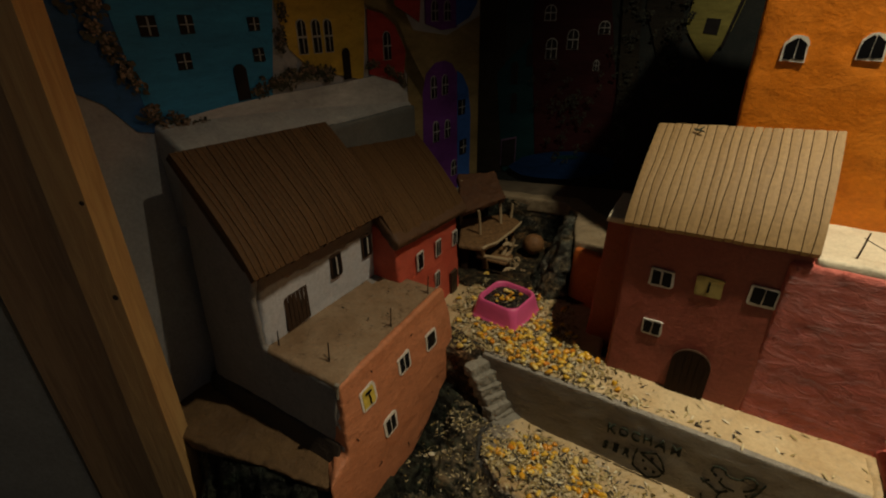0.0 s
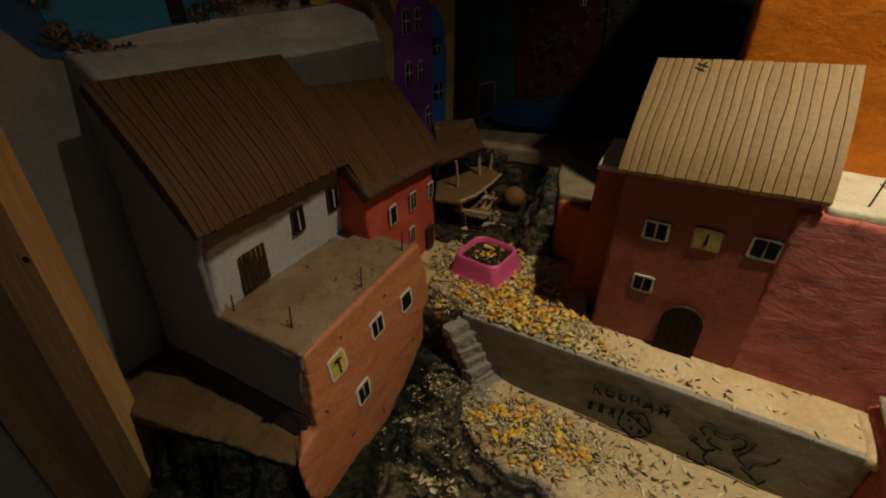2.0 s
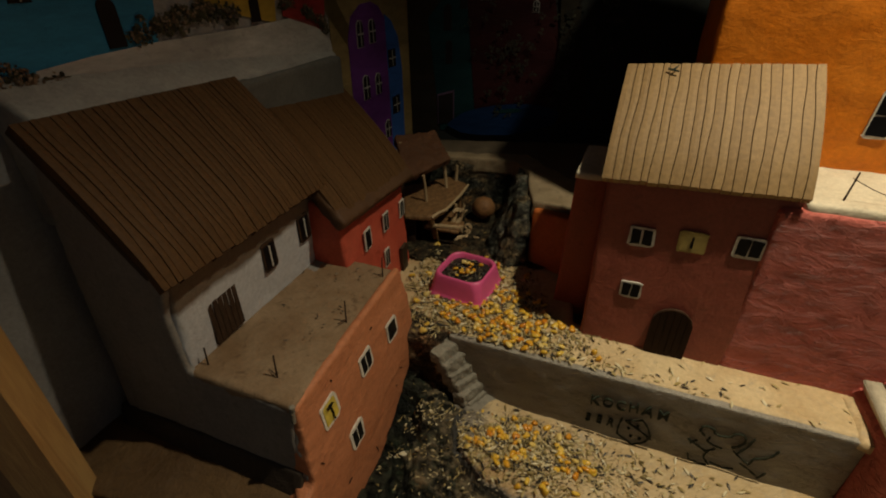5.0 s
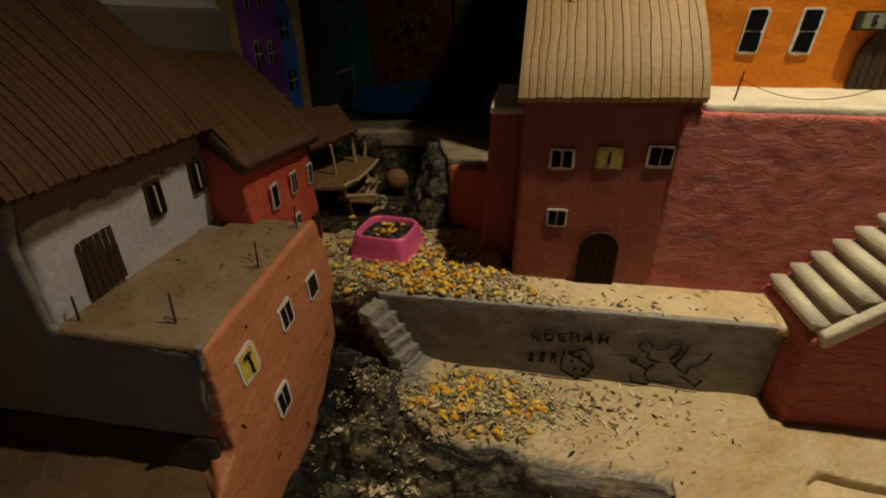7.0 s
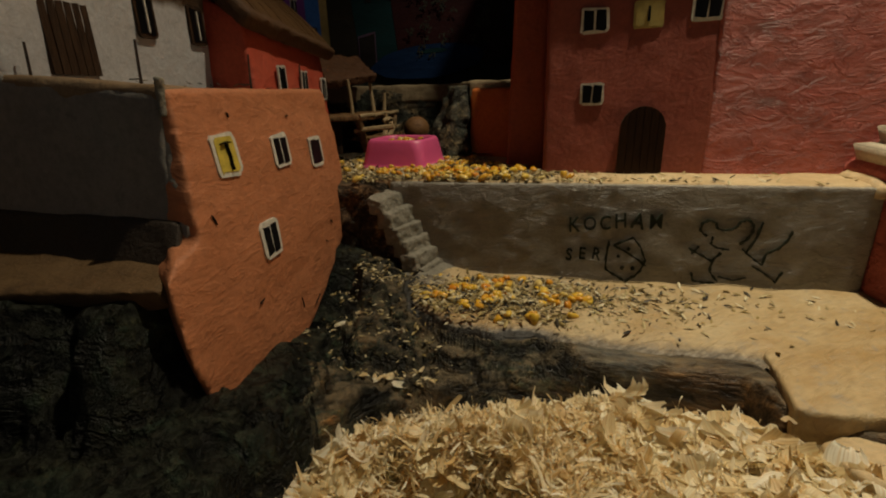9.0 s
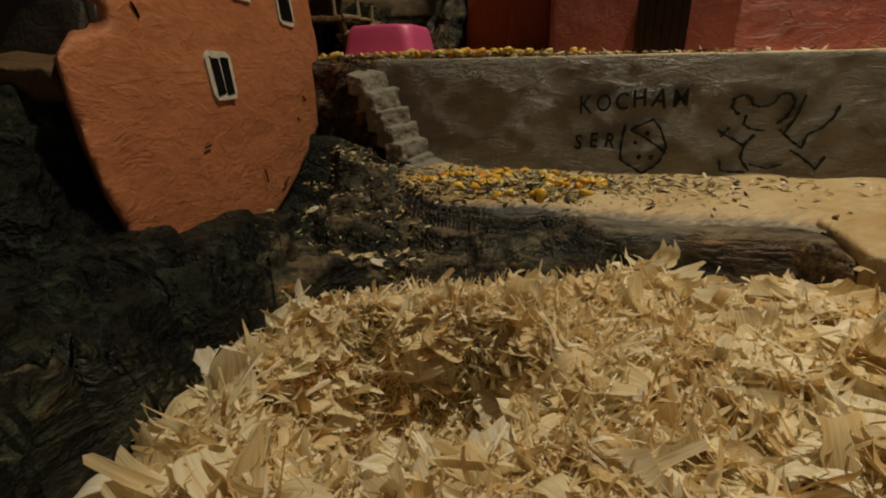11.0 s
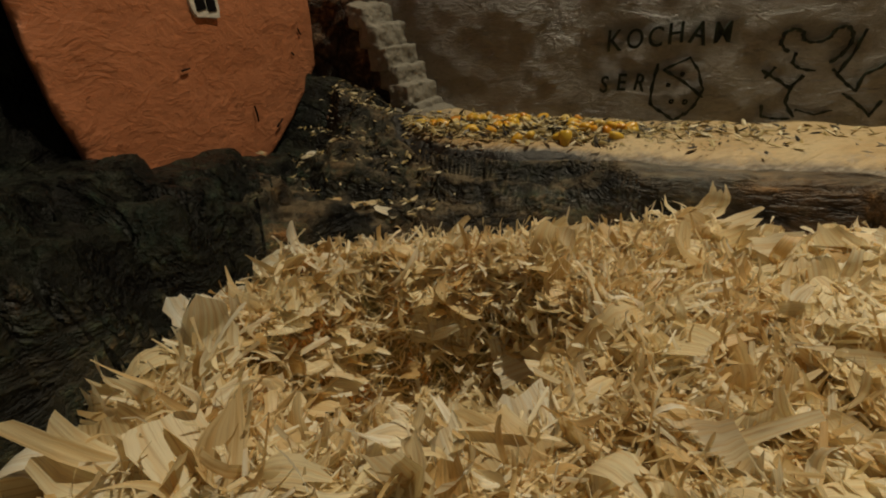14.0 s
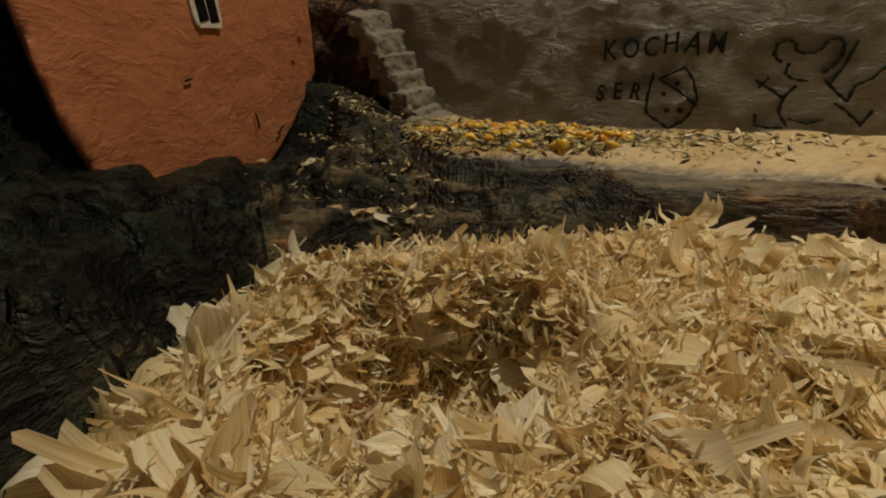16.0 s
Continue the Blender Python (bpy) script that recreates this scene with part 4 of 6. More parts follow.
for u, z, du, dz in ((0.088, 0.128, 0.001, -0.009), (0.112, 0.112, 0.010, 0.004), (0.030, 0.150, 0.006, 0.001), (0.165, 0.170, 0.004, -0.004), (0.150, 0.155, 0.003, -0.002), (0.046, 0.268, 0.001, -0.003), (0.12, 0.262, 0.004, 0.001), (0.005, 0.215, 0.003, -0.006)):
    bm = bmesh.new()
    ribbon(bm, [(0, 0), (du * 0.4 + 0.0006, dz * 0.5), (du, dz)], (u, front_v(z, u) - 0.0002, z), (1, 0, 0), (0, 0.05, 1), 0.0008, 0.0004)
    part("nick", bm, M_PANE, copper, "small dark nick in the paint")
for u, v, dx, dy in ((0.012, 0.088, 0.012, -0.004), (0.022, 0.030, 0.004, 0.010), (0.104, 0.012, -0.009, 0.004), (0.186, 0.012, -0.004, 0.006)):
    bm = bmesh.new()
    z = 0.287 - 0.03 * u
    rod(bm, (u, v, z - 0.004), (u + 0.002, v, z + 0.021), 0.0009, 0.0007, 5, 0.0006, 3, rng)
    rod(bm, (u, v, z + 0.001), (u + dx, v + dy, z + 0.0012), 0.0005, 0.0004, 4, 0, 1, rng)
    part("railing_post", bm, M_WIRE, copper, "thin rusty wire post")

# ---------------------------------------------------------------- white house with a ribbed brown roof
rng = random.Random(5)
white = thing("white_house", L, (0.1, 0.13, 0.28), "white house with a brown upper band and ribbed brown roof", "house")
bm = bmesh.new()
hexa(bm, [(0.004, 0.098, 0.27), (0.206, 0.098, 0.265), (0.206, 0.165, 0.265), (0.004, 0.165, 0.27)],
     [(0.006, 0.090, 0.385), (0.206, 0.090, 0.381), (0.206, 0.165, 0.385), (0.006, 0.165, 0.385)])
moulded(part("wall", bm, M_WHITE, white, "white wall with a brown-painted band above"), 0.0028, 0.002, 0.03, 2)
bm = bmesh.new()
gable = [(0.004, 0.280), (0.097, 0.291), (0.098, 0.345), (0.089, 0.381), (0.160, 0.475), (0.166, 0.45), (0.176, 0.38), (0.192, 0.22), (0.195, 0.17), (0.11, 0.196), (0.063, 0.178), (0.002, 0.19)]
foot = [0.010 * max(0, (0.28 - z) / 0.09) * max(0, 1 - v / 0.2) for v, z in gable]
a = [bm.verts.new((-f, v, z)) for f, (v, z) in zip(foot, gable)]
b = [bm.verts.new((0.008 - f, v, z)) for f, (v, z) in zip(foot, gable)]
bm.faces.new(a)
bm.faces.new(b[::-1])
for i in range(len(gable)):
    j = (i + 1) % len(gable)
    bm.faces.new((a[i], b[i], b[j], a[j]))
bmesh.ops.recalc_face_normals(bm, faces=bm.faces)
moulded(part("gable_wall", bm, M_GREY, white, "grey limewashed gable wall"), 0.0026, 0.002, 0.04, 2)
eL, eR, tL, tR = (-0.006, 0.078, 0.379), (0.202, 0.074, 0.374), (-0.002, 0.164, 0.484), (0.2, 0.162, 0.475)
roof = part("roof", under(eL, eR, tL, tR, 0.004), M_ROOFGAP, white, "dark groove layer of the brown roof")
strip_roof(roof, eL, eR, tL, tR, 34, M_BROWNROOF, "roof_rib", 0.003, 0.0030, 0.0008, rng, 12, 0.0006, 0.0004, 0.0050)
plank_door(white, (0.050, 0.0965, 0.292), (1, 0, 0), 0.034, 0.042, False, 6, M_DARKWOOD, rng)
for u in (0.114, 0.1725):
    w = window(white, (u, 0.0920, 0.319), (1, 0, 0), 0.0195, 0.030, M_PANE, M_DARKWOOD, 2, 1, False, 0.0026, 0, rng)
    part("mullion", plate([(-0.0008, 0.004), (0.0008, 0.004), (0.0008, 0.026), (-0.0008, 0.026)], (u, 0.0902, 0.319), (1, 0, 0), (0, 0, 1), 0.001), M_TRIM, w)

# ---------------------------------------------------------------- red house
rng = random.Random(7)
red = thing("red_house", L, (0.28, 0.11, 0.19), "brick-red house with white-framed windows and brown roof", "house")
bm = bmesh.new()
hexa(bm, [(0.192, 0.050, 0.19), (0.345, 0.046, 0.185), (0.36, 0.19, 0.185), (0.192, 0.19, 0.19)],
     [(0.186, 0.060, 0.345), (0.352, 0.058, 0.325), (0.36, 0.19, 0.40), (0.186, 0.19, 0.40)])
moulded(part("wall", bm, M_RED, red), 0.0028, 0.0025, 0.03, 3)
bm = slope_slab((0.176, 0.043, 0.343), (0.362, 0.040, 0.326), (0.205, 0.166, 0.447), (0.41, 0.162, 0.420), 0.016)
moulded(part("roof", bm, M_BROWNTHATCH, red, "smooth brown moulded roof with sagging eave"), 0.0032, 0.003, 0.03, 5)
strip_roof(red, (0.178, 0.046, 0.3445), (0.361, 0.043, 0.3275), (0.206, 0.165, 0.4475), (0.409, 0.161, 0.4205), 26, M_BROWNROOF, "roof_rib", 0.0028, 0.0016, 0.0006, rng, 10, 0.0004, 0.0003, 0.0030, 0.4)
for u, z, w, h in ((0.236, 0.278, 0.016, 0.027), (0.287, 0.276, 0.0155, 0.026), (0.338, 0.271, 0.0145, 0.025), (0.279, 0.228, 0.0145, 0.026)):
    window(red, (u, 0.0515 + 0.05 * (z - 0.25), z), (1, 0, 0), w, h, None, None, 2, 1, False, 0.002, 0, rng)
plank_door(red, (0.322, 0.0465, 0.190), (1, 0, 0), 0.018, 0.045, False, 3, M_DARKWOOD, rng)

# ---------------------------------------------------------------- right-hand houses
rng = random.Random(11)
maroon = thing("maroon_house", G, (0.21, 0.10, 0.197), "oxblood-painted house with a sand-coloured ribbed roof", "house")
bm = bmesh.new()
hexa(bm, [(0.139, 0.0575, 0.18), (0.285, 0.0575, 0.18), (0.300, 0.16, 0.18), (0.139, 0.16, 0.18)],
     [(0.138, 0.0655, 0.392), (0.302, 0.0655, 0.395), (0.302, 0.16, 0.46), (0.138, 0.16, 0.46)])
moulded(part("wall", bm, M_BURGUNDY, maroon), 0.0028, 0.002, 0.04, 3)
eL, eR, tL, tR = (0.132, 0.056, 0.3930), (0.303, 0.058, 0.3970), (0.135, 0.154, 0.478), (0.303, 0.154, 0.487)
roof = part("roof", under(eL, eR, tL, tR, 0.004), M_TANGAP, maroon, "dark groove layer of the sand-coloured roof")
strip_roof(roof, eL, eR, tL, tR, 20, M_TANROOF, "roof_rib", 0.006, 0.0036, 0.0006, rng, 14, 0.0008, 0.0003, 0.0040, 0.5)


def face_n(z):
    return 0.0575 + 0.008 * (z - 0.18) / 0.212


for s, z, w, h, pm in ((0.180, 0.323, 0.025, 0.0215, None), (0.2255, 0.325, 0.0255, 0.0225, M_OLIVE), (0.273, 0.329, 0.026, 0.0225, None), (0.1815, 0.2605, 0.0215, 0.0205, None)):
    if pm:
        w = window(maroon, (s, face_n(z) - 0.0006, z), (1, 0, 0), w, h, M_OLIVE, M_OLIVE, 1, 1, False, 0.0022, 0, rng)
        part("shutter_slit", plate([(-0.0012, 0.006), (0.0012, 0.006), (0.0008, 0.018), (-0.0008, 0.018)], (s, face_n(z) - 0.0022, z), (1, 0, 0), (0, 0, 1), 0.001), M_PANE, w)
    else:
        window(maroon, (s, face_n(z) - 0.0006, z), (1, 0, 0), w, h, None, None, 2, 1, False, 0.0024, 0, rng)
plank_door(maroon, (0.229, 0.0565, 0.195), (1, 0, 0), 0.040, 0.064, True, 6, M_DOORBROWN, rng)

wing = thing("side_wing", G, (0.12, 0.15, 0.197), "rust-red set-back wing with a pale coping", "house")
bm = bmesh.new()
hexa(bm, [(0.098, 0.112, 0.18), (0.140, 0.112, 0.18), (0.140, 0.154, 0.18), (0.098, 0.154, 0.18)], [(0.104, 0.116, 0.369), (0.140, 0.116, 0.369), (0.140, 0.150, 0.386), (0.108, 0.150, 0.386)])
moulded(part("wall", bm, M_RUSTDARK, wing), 0.003, 0.002, 0.04, 2)
bm = bmesh.new()
hexa(bm, [(0.102, 0.112, 0.366), (0.140, 0.112, 0.366), (0.140, 0.152, 0.386), (0.108, 0.152, 0.386)], [(0.103, 0.112, 0.373), (0.140, 0.112, 0.373), (0.140, 0.150, 0.393), (0.109, 0.150, 0.393)])
moulded(part("coping", bm, M_CREAM, wing, "chipped pale sloping coping"), 0.0022, 0.002, 0.02, 2)
yard = thing("yard_wall", G, (0.08, 0.18, 0.197), "rust-orange low yard wall below the plateau", "wall")
bm = bmesh.new()
hexa(bm, [(0.044, 0.186, 0.18), (0.102, 0.168, 0.18), (0.102, 0.24, 0.18), (0.050, 0.24, 0.18)], [(0.047, 0.195, 0.280), (0.102, 0.178, 0.280), (0.102, 0.24, 0.280), (0.050, 0.24, 0.280)])
moulded(part("wall", bm, M_RUST, yard), 0.003, 0.0025, 0.03, 2)

pink = solid("wall_raspberry", box(0.284, 0.80, 0.060, 0.16, 0.16, 0.384), M_PINKWALL, G, "rough raspberry-red rendered retaining wall", "wall")
moulded(pink, 0.0026, 0.0014, 0.02, 3)
bm = bmesh.new()
hexa(bm, [(0.303, 0.064, 0.372), (0.80, 0.064, 0.372), (0.80, 0.16, 0.372), (0.303, 0.16, 0.372)], [(0.303, 0.0635, 0.391), (0.80, 0.0635, 0.391), (0.80, 0.16, 0.394), (0.303, 0.16, 0.394)])
high_ledge = solid("high_terrace", bm, M_CREAM, G, "cream-painted high terrace before the orange house", "terrace")
moulded(high_ledge, 0.003, 0.0025, 0.03, 3)

rng = random.Random(13)
orange = thing("orange_house", G, (0.5, 0.25, 0.39), "tall bright orange rendered house with arched door", "house")
bm = bmesh.new()
hexa(bm, [(0.212, 0.157, 0.36), (0.80, 0.157, 0.36), (0.80, 0.36, 0.36), (0.212, 0.30, 0.36)], [(0.203, 0.157, 0.80), (0.80, 0.157, 0.80), (0.80, 0.36, 0.80), (0.203, 0.30, 0.80)])
moulded(part("wall", bm, M_BIGORANGE, orange), 0.0034, 0.003, 0.04, 2)
for s, z in ((0.362, 0.426), (0.412, 0.426)):
    window(orange, (s, 0.1561, z), (1, 0, 0), 0.021, 0.043, None, None, 1, 2, False, 0.0024, 0.05, rng)
for s, z in ((0.242, 0.549), (0.299, 0.552)):
    window(orange, (s, 0.1561, z), (1, 0, 0), 0.0205, 0.0235, None, None, 2, 1, True, 0.0020, 0, rng)
plank_door(orange, (0.493, 0.1535, 0.393), (1, 0, 0), 0.058, 0.060, True, 8, M_DARKWOOD, rng)
sign = thing("door_sign", G, (0.485, 0.150, 0.449), "dark plank sign lettered by hand over a door", "sign")
part("board", box(0.449, 0.525, 0.1475, 0.1535, 0.449, 0.466, None, 0.001), M_DARKWOOD, sign)
M_SIGNFACE = plain("grey_green_sign_paint", (0.20, 0.21, 0.16), 0.6, 0.2, 200)
part("sign_face", box(0.455, 0.522, 0.1465, 0.1485, 0.4505, 0.4645, None, 0.0006), M_SIGNFACE, sign)


def letters(text, parent, origin, ex, ey, size, step, material, rng, thick=0.0006, bold=0.0, climb=0.0):
    """Single letters, set a little unevenly as by hand."""
    o, ex, ey = Vector(origin), Vector(ex).normalized(), Vector(ey).normalized()
    nrm = ex.cross(ey)
    for i, ch in enumerate(text):
        cu = bpy.data.curves.new("letter", "FONT")
        cu.body, cu.size, cu.extrude, cu.offset, cu.align_x = ch, size * rng.uniform(0.92, 1.08), thick, bold, "CENTER"
        tmp = bpy.data.objects.new("letter", cu)
        me = bpy.data.meshes.new_from_object(tmp)
        bpy.data.objects.remove(tmp)
        bm = bmesh.new()
        bm.from_mesh(me)
        turn = Matrix((ex, ey, nrm)).transposed().to_4x4() @ Matrix.Diagonal((0.80, 1, 1, 1))
        m = Matrix.Translation(o + ex * (step * i + (0.12 * size if ch == "M" else 0)) + ey * (climb * i + rng.uniform(-0.06, 0.06) * size)) @ turn @ pose(0, 0, 0, 0, 0, rng.uniform(-9, 9))
        bmesh.ops.transform(bm, matrix=m, verts=bm.verts)
        part("letter", bm, material, parent)


rng = random.Random(17)
letters("SZK", sign, (0.465, 0.1461, 0.4525), (1, 0, 0), (0, 0, 1), 0.0135, 0.0125, M_INK, rng, 0.0004, 0.0004)

fence = thing("chain_fence", G, (0.36, 0.075, 0.392), "thin wire posts joined by a drooping chain", "fence")
posts = [0.331, 0.463, 0.60]
for s in posts:
    part("post", rod(bmesh.new(), (s, 0.080, 0.385), (s + 0.0025, 0.079, 0.418), 0.0010, 0.0007, 5, 0.0006, 3, rng), M_WIRE, fence)
for a, b in zip(posts, posts[1:]):
    bm = bmesh.new()
    for k in range(8):
        f, g = k / 8, (k + 1) / 8
        za, zb = (0.412 - 0.018 * 4 * q * (1 - q) for q in (f, g))
        rod(bm, (a + (b - a) * f, 0.080, za), (a + (b - a) * g, 0.080, zb), 0.00045, None, 4)
    part("chain", bm, M_WIRE, fence)

# stairs up beside the raspberry wall
rng = random.Random(19)
stairs = thing("stairs", G, (0.5, 0.01, 0.107), "cream-painted stairs on a raspberry-red side block", "stairs")
bm = bmesh.new()
hexa(bm, [(0.409, -0.033, 0.09), (0.80, -0.033, 0.09), (0.80, 0.062, 0.09), (0.402, 0.062, 0.09)], [(0.405, -0.031, 0.206), (0.80, -0.031, 0.585), (0.80, 0.062, 0.585), (0.402, 0.062, 0.206)])
moulded(part("side_wall", bm, M_PINKWALL, stairs), 0.003, 0.003, 0.03, 3)
bm = bmesh.new()
hexa(bm, [(0.414, -0.037, 0.199), (0.81, -0.037, 0.585), (0.81, 0.056, 0.585), (0.412, 0.056, 0.199)], [(0.409, -0.038, 0.2145), (0.81, -0.038, 0.600), (0.81, 0.056, 0.600), (0.408, 0.056, 0.2145)])
moulded(part("stringer", bm, M_CREAM, stairs), 0.0028, 0.002, 0.03, 3)
for i in range(22):
    s, z = 0.4020 + 0.0145 * i, 0.225 + 0.0145 * i
    bm = bmesh.new()
    d = rng.uniform(-0.002, 0.002)
    hexa(bm, [(s + 0.0065, -0.022 + d, z - 0.016), (s + 0.020, -0.022 + d, z - 0.016), (s + 0.020, 0.056, z - 0.016), (s + 0.0065, 0.056, z - 0.016)],
         [(s, -0.030 + d, z - 0.0025), (s + 0.016, -0.030 + d, z - 0.002), (s + 0.017, 0.056, z + 0.0008), (s, 0.056, z)])
    bmesh.ops.bevel(bm, geom=list(bm.edges), offset=0.0008, segments=2, affect="EDGES")
    part("step", bm, M_CREAM, stairs, "", True)

# little stairs at the left end of the graffiti wall
steps2 = thing("small_stairs", G, (0.02, -0.02, 0.107), "small crumbly grey plaster stairs beside the wall", "stairs")
# each tread splays back from the wall: nose at the wall, nose at the open side, height
for s, o, z in ((0.009, -0.005, 0.187), (0.019, 0.003, 0.174), (0.0275, 0.009, 0.159), (0.035, 0.0165, 0.146), (0.042, 0.025, 0.134), (0.0475, 0.033, 0.122)):
    bm = bmesh.new()
    d, e, k = rng.uniform(-0.003, 0.003), rng.uniform(-0.0014, 0.0014), rng.uniform(-0.0014, 0.0014)
    hexa(bm, [(o - 0.013, -0.025 + d, z - 0.018), (o + 0.0030, -0.0265 + d, z - 0.018), (s + 0.0030, 0.003, z - 0.018), (s - 0.017, 0.003, z - 0.018)],
         [(o - 0.014, -0.0240 + d, z + e - 0.001), (o + k, -0.0265 + d, z + k - 0.0026), (s, 0.003, z + 0.001), (s - 0.017, 0.003, z + 0.002)])
    moulded(part("step", bm, M_STEPGREY, steps2), 0.0011, 0.0042, 0.007, 5)
bm = bmesh.new()
hexa(bm, [(-0.09, -0.020, 0.09), (0.030, -0.020, 0.09), (0.040, 0.003, 0.09), (-0.09, 0.03, 0.09)], [(-0.09, -0.014, 0.199), (-0.014, -0.014, 0.190), (-0.006, 0.018, 0.196), (-0.09, 0.034, 0.200)])
moulded(part("side_rock", bm, M_SIDEROCK, steps2, "dark brown rock side"), 0.0025, 0.006, 0.018, 2)
bm = bmesh.new()
hexa(bm, [(0.002, -0.052, 0.095), (0.076, -0.036, 0.095), (0.086, 0.002, 0.095), (0.002, 0.002, 0.095)], [(0.014, -0.030, 0.1165), (0.040, -0.024, 0.1145), (0.056, 0.002, 0.116), (0.020, 0.002, 0.124)])
moulded(part("foot_ramp", bm, M_STEPGREY, steps2, "smeared pale plaster foot"), 0.002, 0.004, 0.012, 4)

# graffiti
graffiti = thing("graffiti", G, (0.2, -0.002, 0.15), "hand-painted dark green words and doodles on the wall", "graffiti")
GEX, GEZ = (1, 0, 0), (0, 0, 1)
letters("KOCHAM", graffiti, (0.1690, -0.0026, 0.1550), GEX, (0, 0, 1), 0.0192, 0.0132, M_INK, rng, 0.0012, 0.0001, 0.0010)
letters("SER", graffiti, (0.1655, -0.0026, 0.1275), GEX, (0, 0, 1), 0.0165, 0.0118, M_INK, rng, 0.0012, 0.0002, 0.0002)


def stroke(pts, width=0.0019):
    dense = []
    for (ax, az), (bx, bz) in zip(pts, pts[1:]):
        for k in range(4):
            f = k / 4
            dense.append((ax + (bx - ax) * f + rng.uniform(-1, 1) * 0.0003, az + (bz - az) * f + rng.uniform(-1, 1) * 0.0003))
    dense.append(pts[-1])
    part("stroke", ribbon(bmesh.new(), dense, (0, -0.0022, 0), GEX, GEZ, width, 0.0008), M_INK, graffiti)


def arc(cx, cz, r, a0, a1, squash=1.0, n=9):
    return [(cx + r * math.cos(radians(a0 + (a1 - a0) * k / n)), cz + squash * r * math.sin(radians(a0 + (a1 - a0) * k / n))) for k in range(n + 1)]


# wedge of cheese with holes
stroke([(0.200, 0.146), (0.1985, 0.132), (0.199, 0.119), (0.208, 0.113), (0.217, 0.108), (0.223, 0.113)], 0.0024)
stroke([(0.204, 0.142), (0.220, 0.150), (0.227, 0.141), (0.232, 0.129), (0.229, 0.119), (0.223, 0.112)])
stroke([(0.204, 0.142), (0.219, 0.134), (0.233, 0.124)], 0.0022)
for cx, cz, r in ((0.213, 0.121, 0.0012), (0.222, 0.121, 0.0013), (0.209, 0.132, 0.0010), (0.217, 0.139, 0.0010)):
    stroke(arc(cx, cz, r, 0, 330), 0.0014)
# plain loops and lines beside it
stroke([(0.279, 0.153), (0.2735, 0.158), (0.274, 0.165), (0.279, 0.1675), (0.285, 0.165), (0.286, 0.161)], 0.0022)
stroke([(0.301, 0.162), (0.303, 0.167), (0.309, 0.1685), (0.313, 0.165), (0.314, 0.158), (0.310, 0.151), (0.305, 0.147)], 0.0022)
stroke([(0.286, 0.161), (0.291, 0.159), (0.298, 0.160), (0.302, 0.163)])
stroke([(0.284, 0.153), (0.283, 0.147), (0.288, 0.143), (0.298, 0.142)])
stroke([(0.266, 0.142), (0.277, 0.136), (0.287, 0.130)], 0.0023)
stroke([(0.269, 0.137), (0.274, 0.144)])
stroke([(0.292, 0.139), (0.286, 0.131), (0.2855, 0.121), (0.293, 0.112)], 0.0022)
stroke([(0.271, 0.120), (0.273, 0.112), (0.282, 0.1105), (0.291, 0.111)])
stroke([(0.308, 0.143), (0.317, 0.135), (0.324, 0.130)])
stroke([(0.320, 0.167), (0.317, 0.152), (0.311, 0.139)], 0.0021)
stroke([(0.318, 0.128), (0.328, 0.122), (0.338, 0.114), (0.342, 0.124)])
stroke([(0.325, 0.129), (0.327, 0.140), (0.335, 0.144), (0.341, 0.152), (0.343, 0.160)], 0.0021)
stroke([(0.293, 0.117), (0.305, 0.114), (0.315, 0.117)], 0.0014)

# ---------------------------------------------------------------- post and board at the open side
post = thing("wooden_post", I4, (-0.32, 0.36, 0.012), "knotty pine corner post of two planks", "post")
part("plank", hexa(bmesh.new(), [(-0.3210, 0.345, 0.012), (-0.2860, 0.345, 0.012), (-0.2860, 0.372, 0.012), (-0.3210, 0.372, 0.012)], [(-0.2990, 0.345, 0.95), (-0.2760, 0.345, 0.95), (-0.2760, 0.372, 0.95), (-0.2990, 0.372, 0.95)]), M_PINE, post)
part("plank", hexa(bmesh.new(), [(-0.393, 0.351, 0.012), (-0.3250, 0.351, 0.012), (-0.3250, 0.368, 0.012), (-0.393, 0.368, 0.012)], [(-0.385, 0.351, 0.95), (-0.3030, 0.351, 0.95), (-0.3030, 0.368, 0.95), (-0.385, 0.368, 0.95)]), M_PINEDARK, post, "plank with its shade put into a darker colour")
for z, r in ((0.38, 0.0026), (0.466, 0.0020)):
    bm = bmesh.new()
    rod(bm, (-0.2945 + 0.022 * z, 0.3456, z), (-0.2945 + 0.022 * z, 0.3447, z), r, None, 10)
    part("knot", bm, M_DARKWOOD, post)
M_OUTER = plaster("plain_dark_board", (0.25, 0.235, 0.20), (0.31, 0.29, 0.25), (0.17, 0.16, 0.14), 0.3, 0.8, 0.15)
solid("outer_board", box(-0.60, -0.396, 0.352, 0.365, 0.012, 0.95), M_OUTER, I4, "plain dark board beside the post", "board")

# ---------------------------------------------------------------- bowl
bowl = thing("feeding_bowl", I4, (0.082, 0.577, 0.197), "pink plastic rounded-square feeding bowl with seed", "bowl")


def ring(half, corner, z, n=8):
    pts = []
    for q in range(4):
        cx, cy = [(1, -1), (1, 1), (-1, 1), (-1, -1)][q]
        a0 = -90 + 90 * q
        for k in range(n):
            a = radians(a0 + 90 * k / (n - 1))
            x, y = cx * (half - corner) + corner * math.cos(a), cy * (half - corner) + corner * math.sin(a)
            t = radians(51)
            pts.append(Vector((0.086 + x * math.cos(t) - y * math.sin(t), 0.582 + x * math.sin(t) + y * math.cos(t), z)))
    return pts


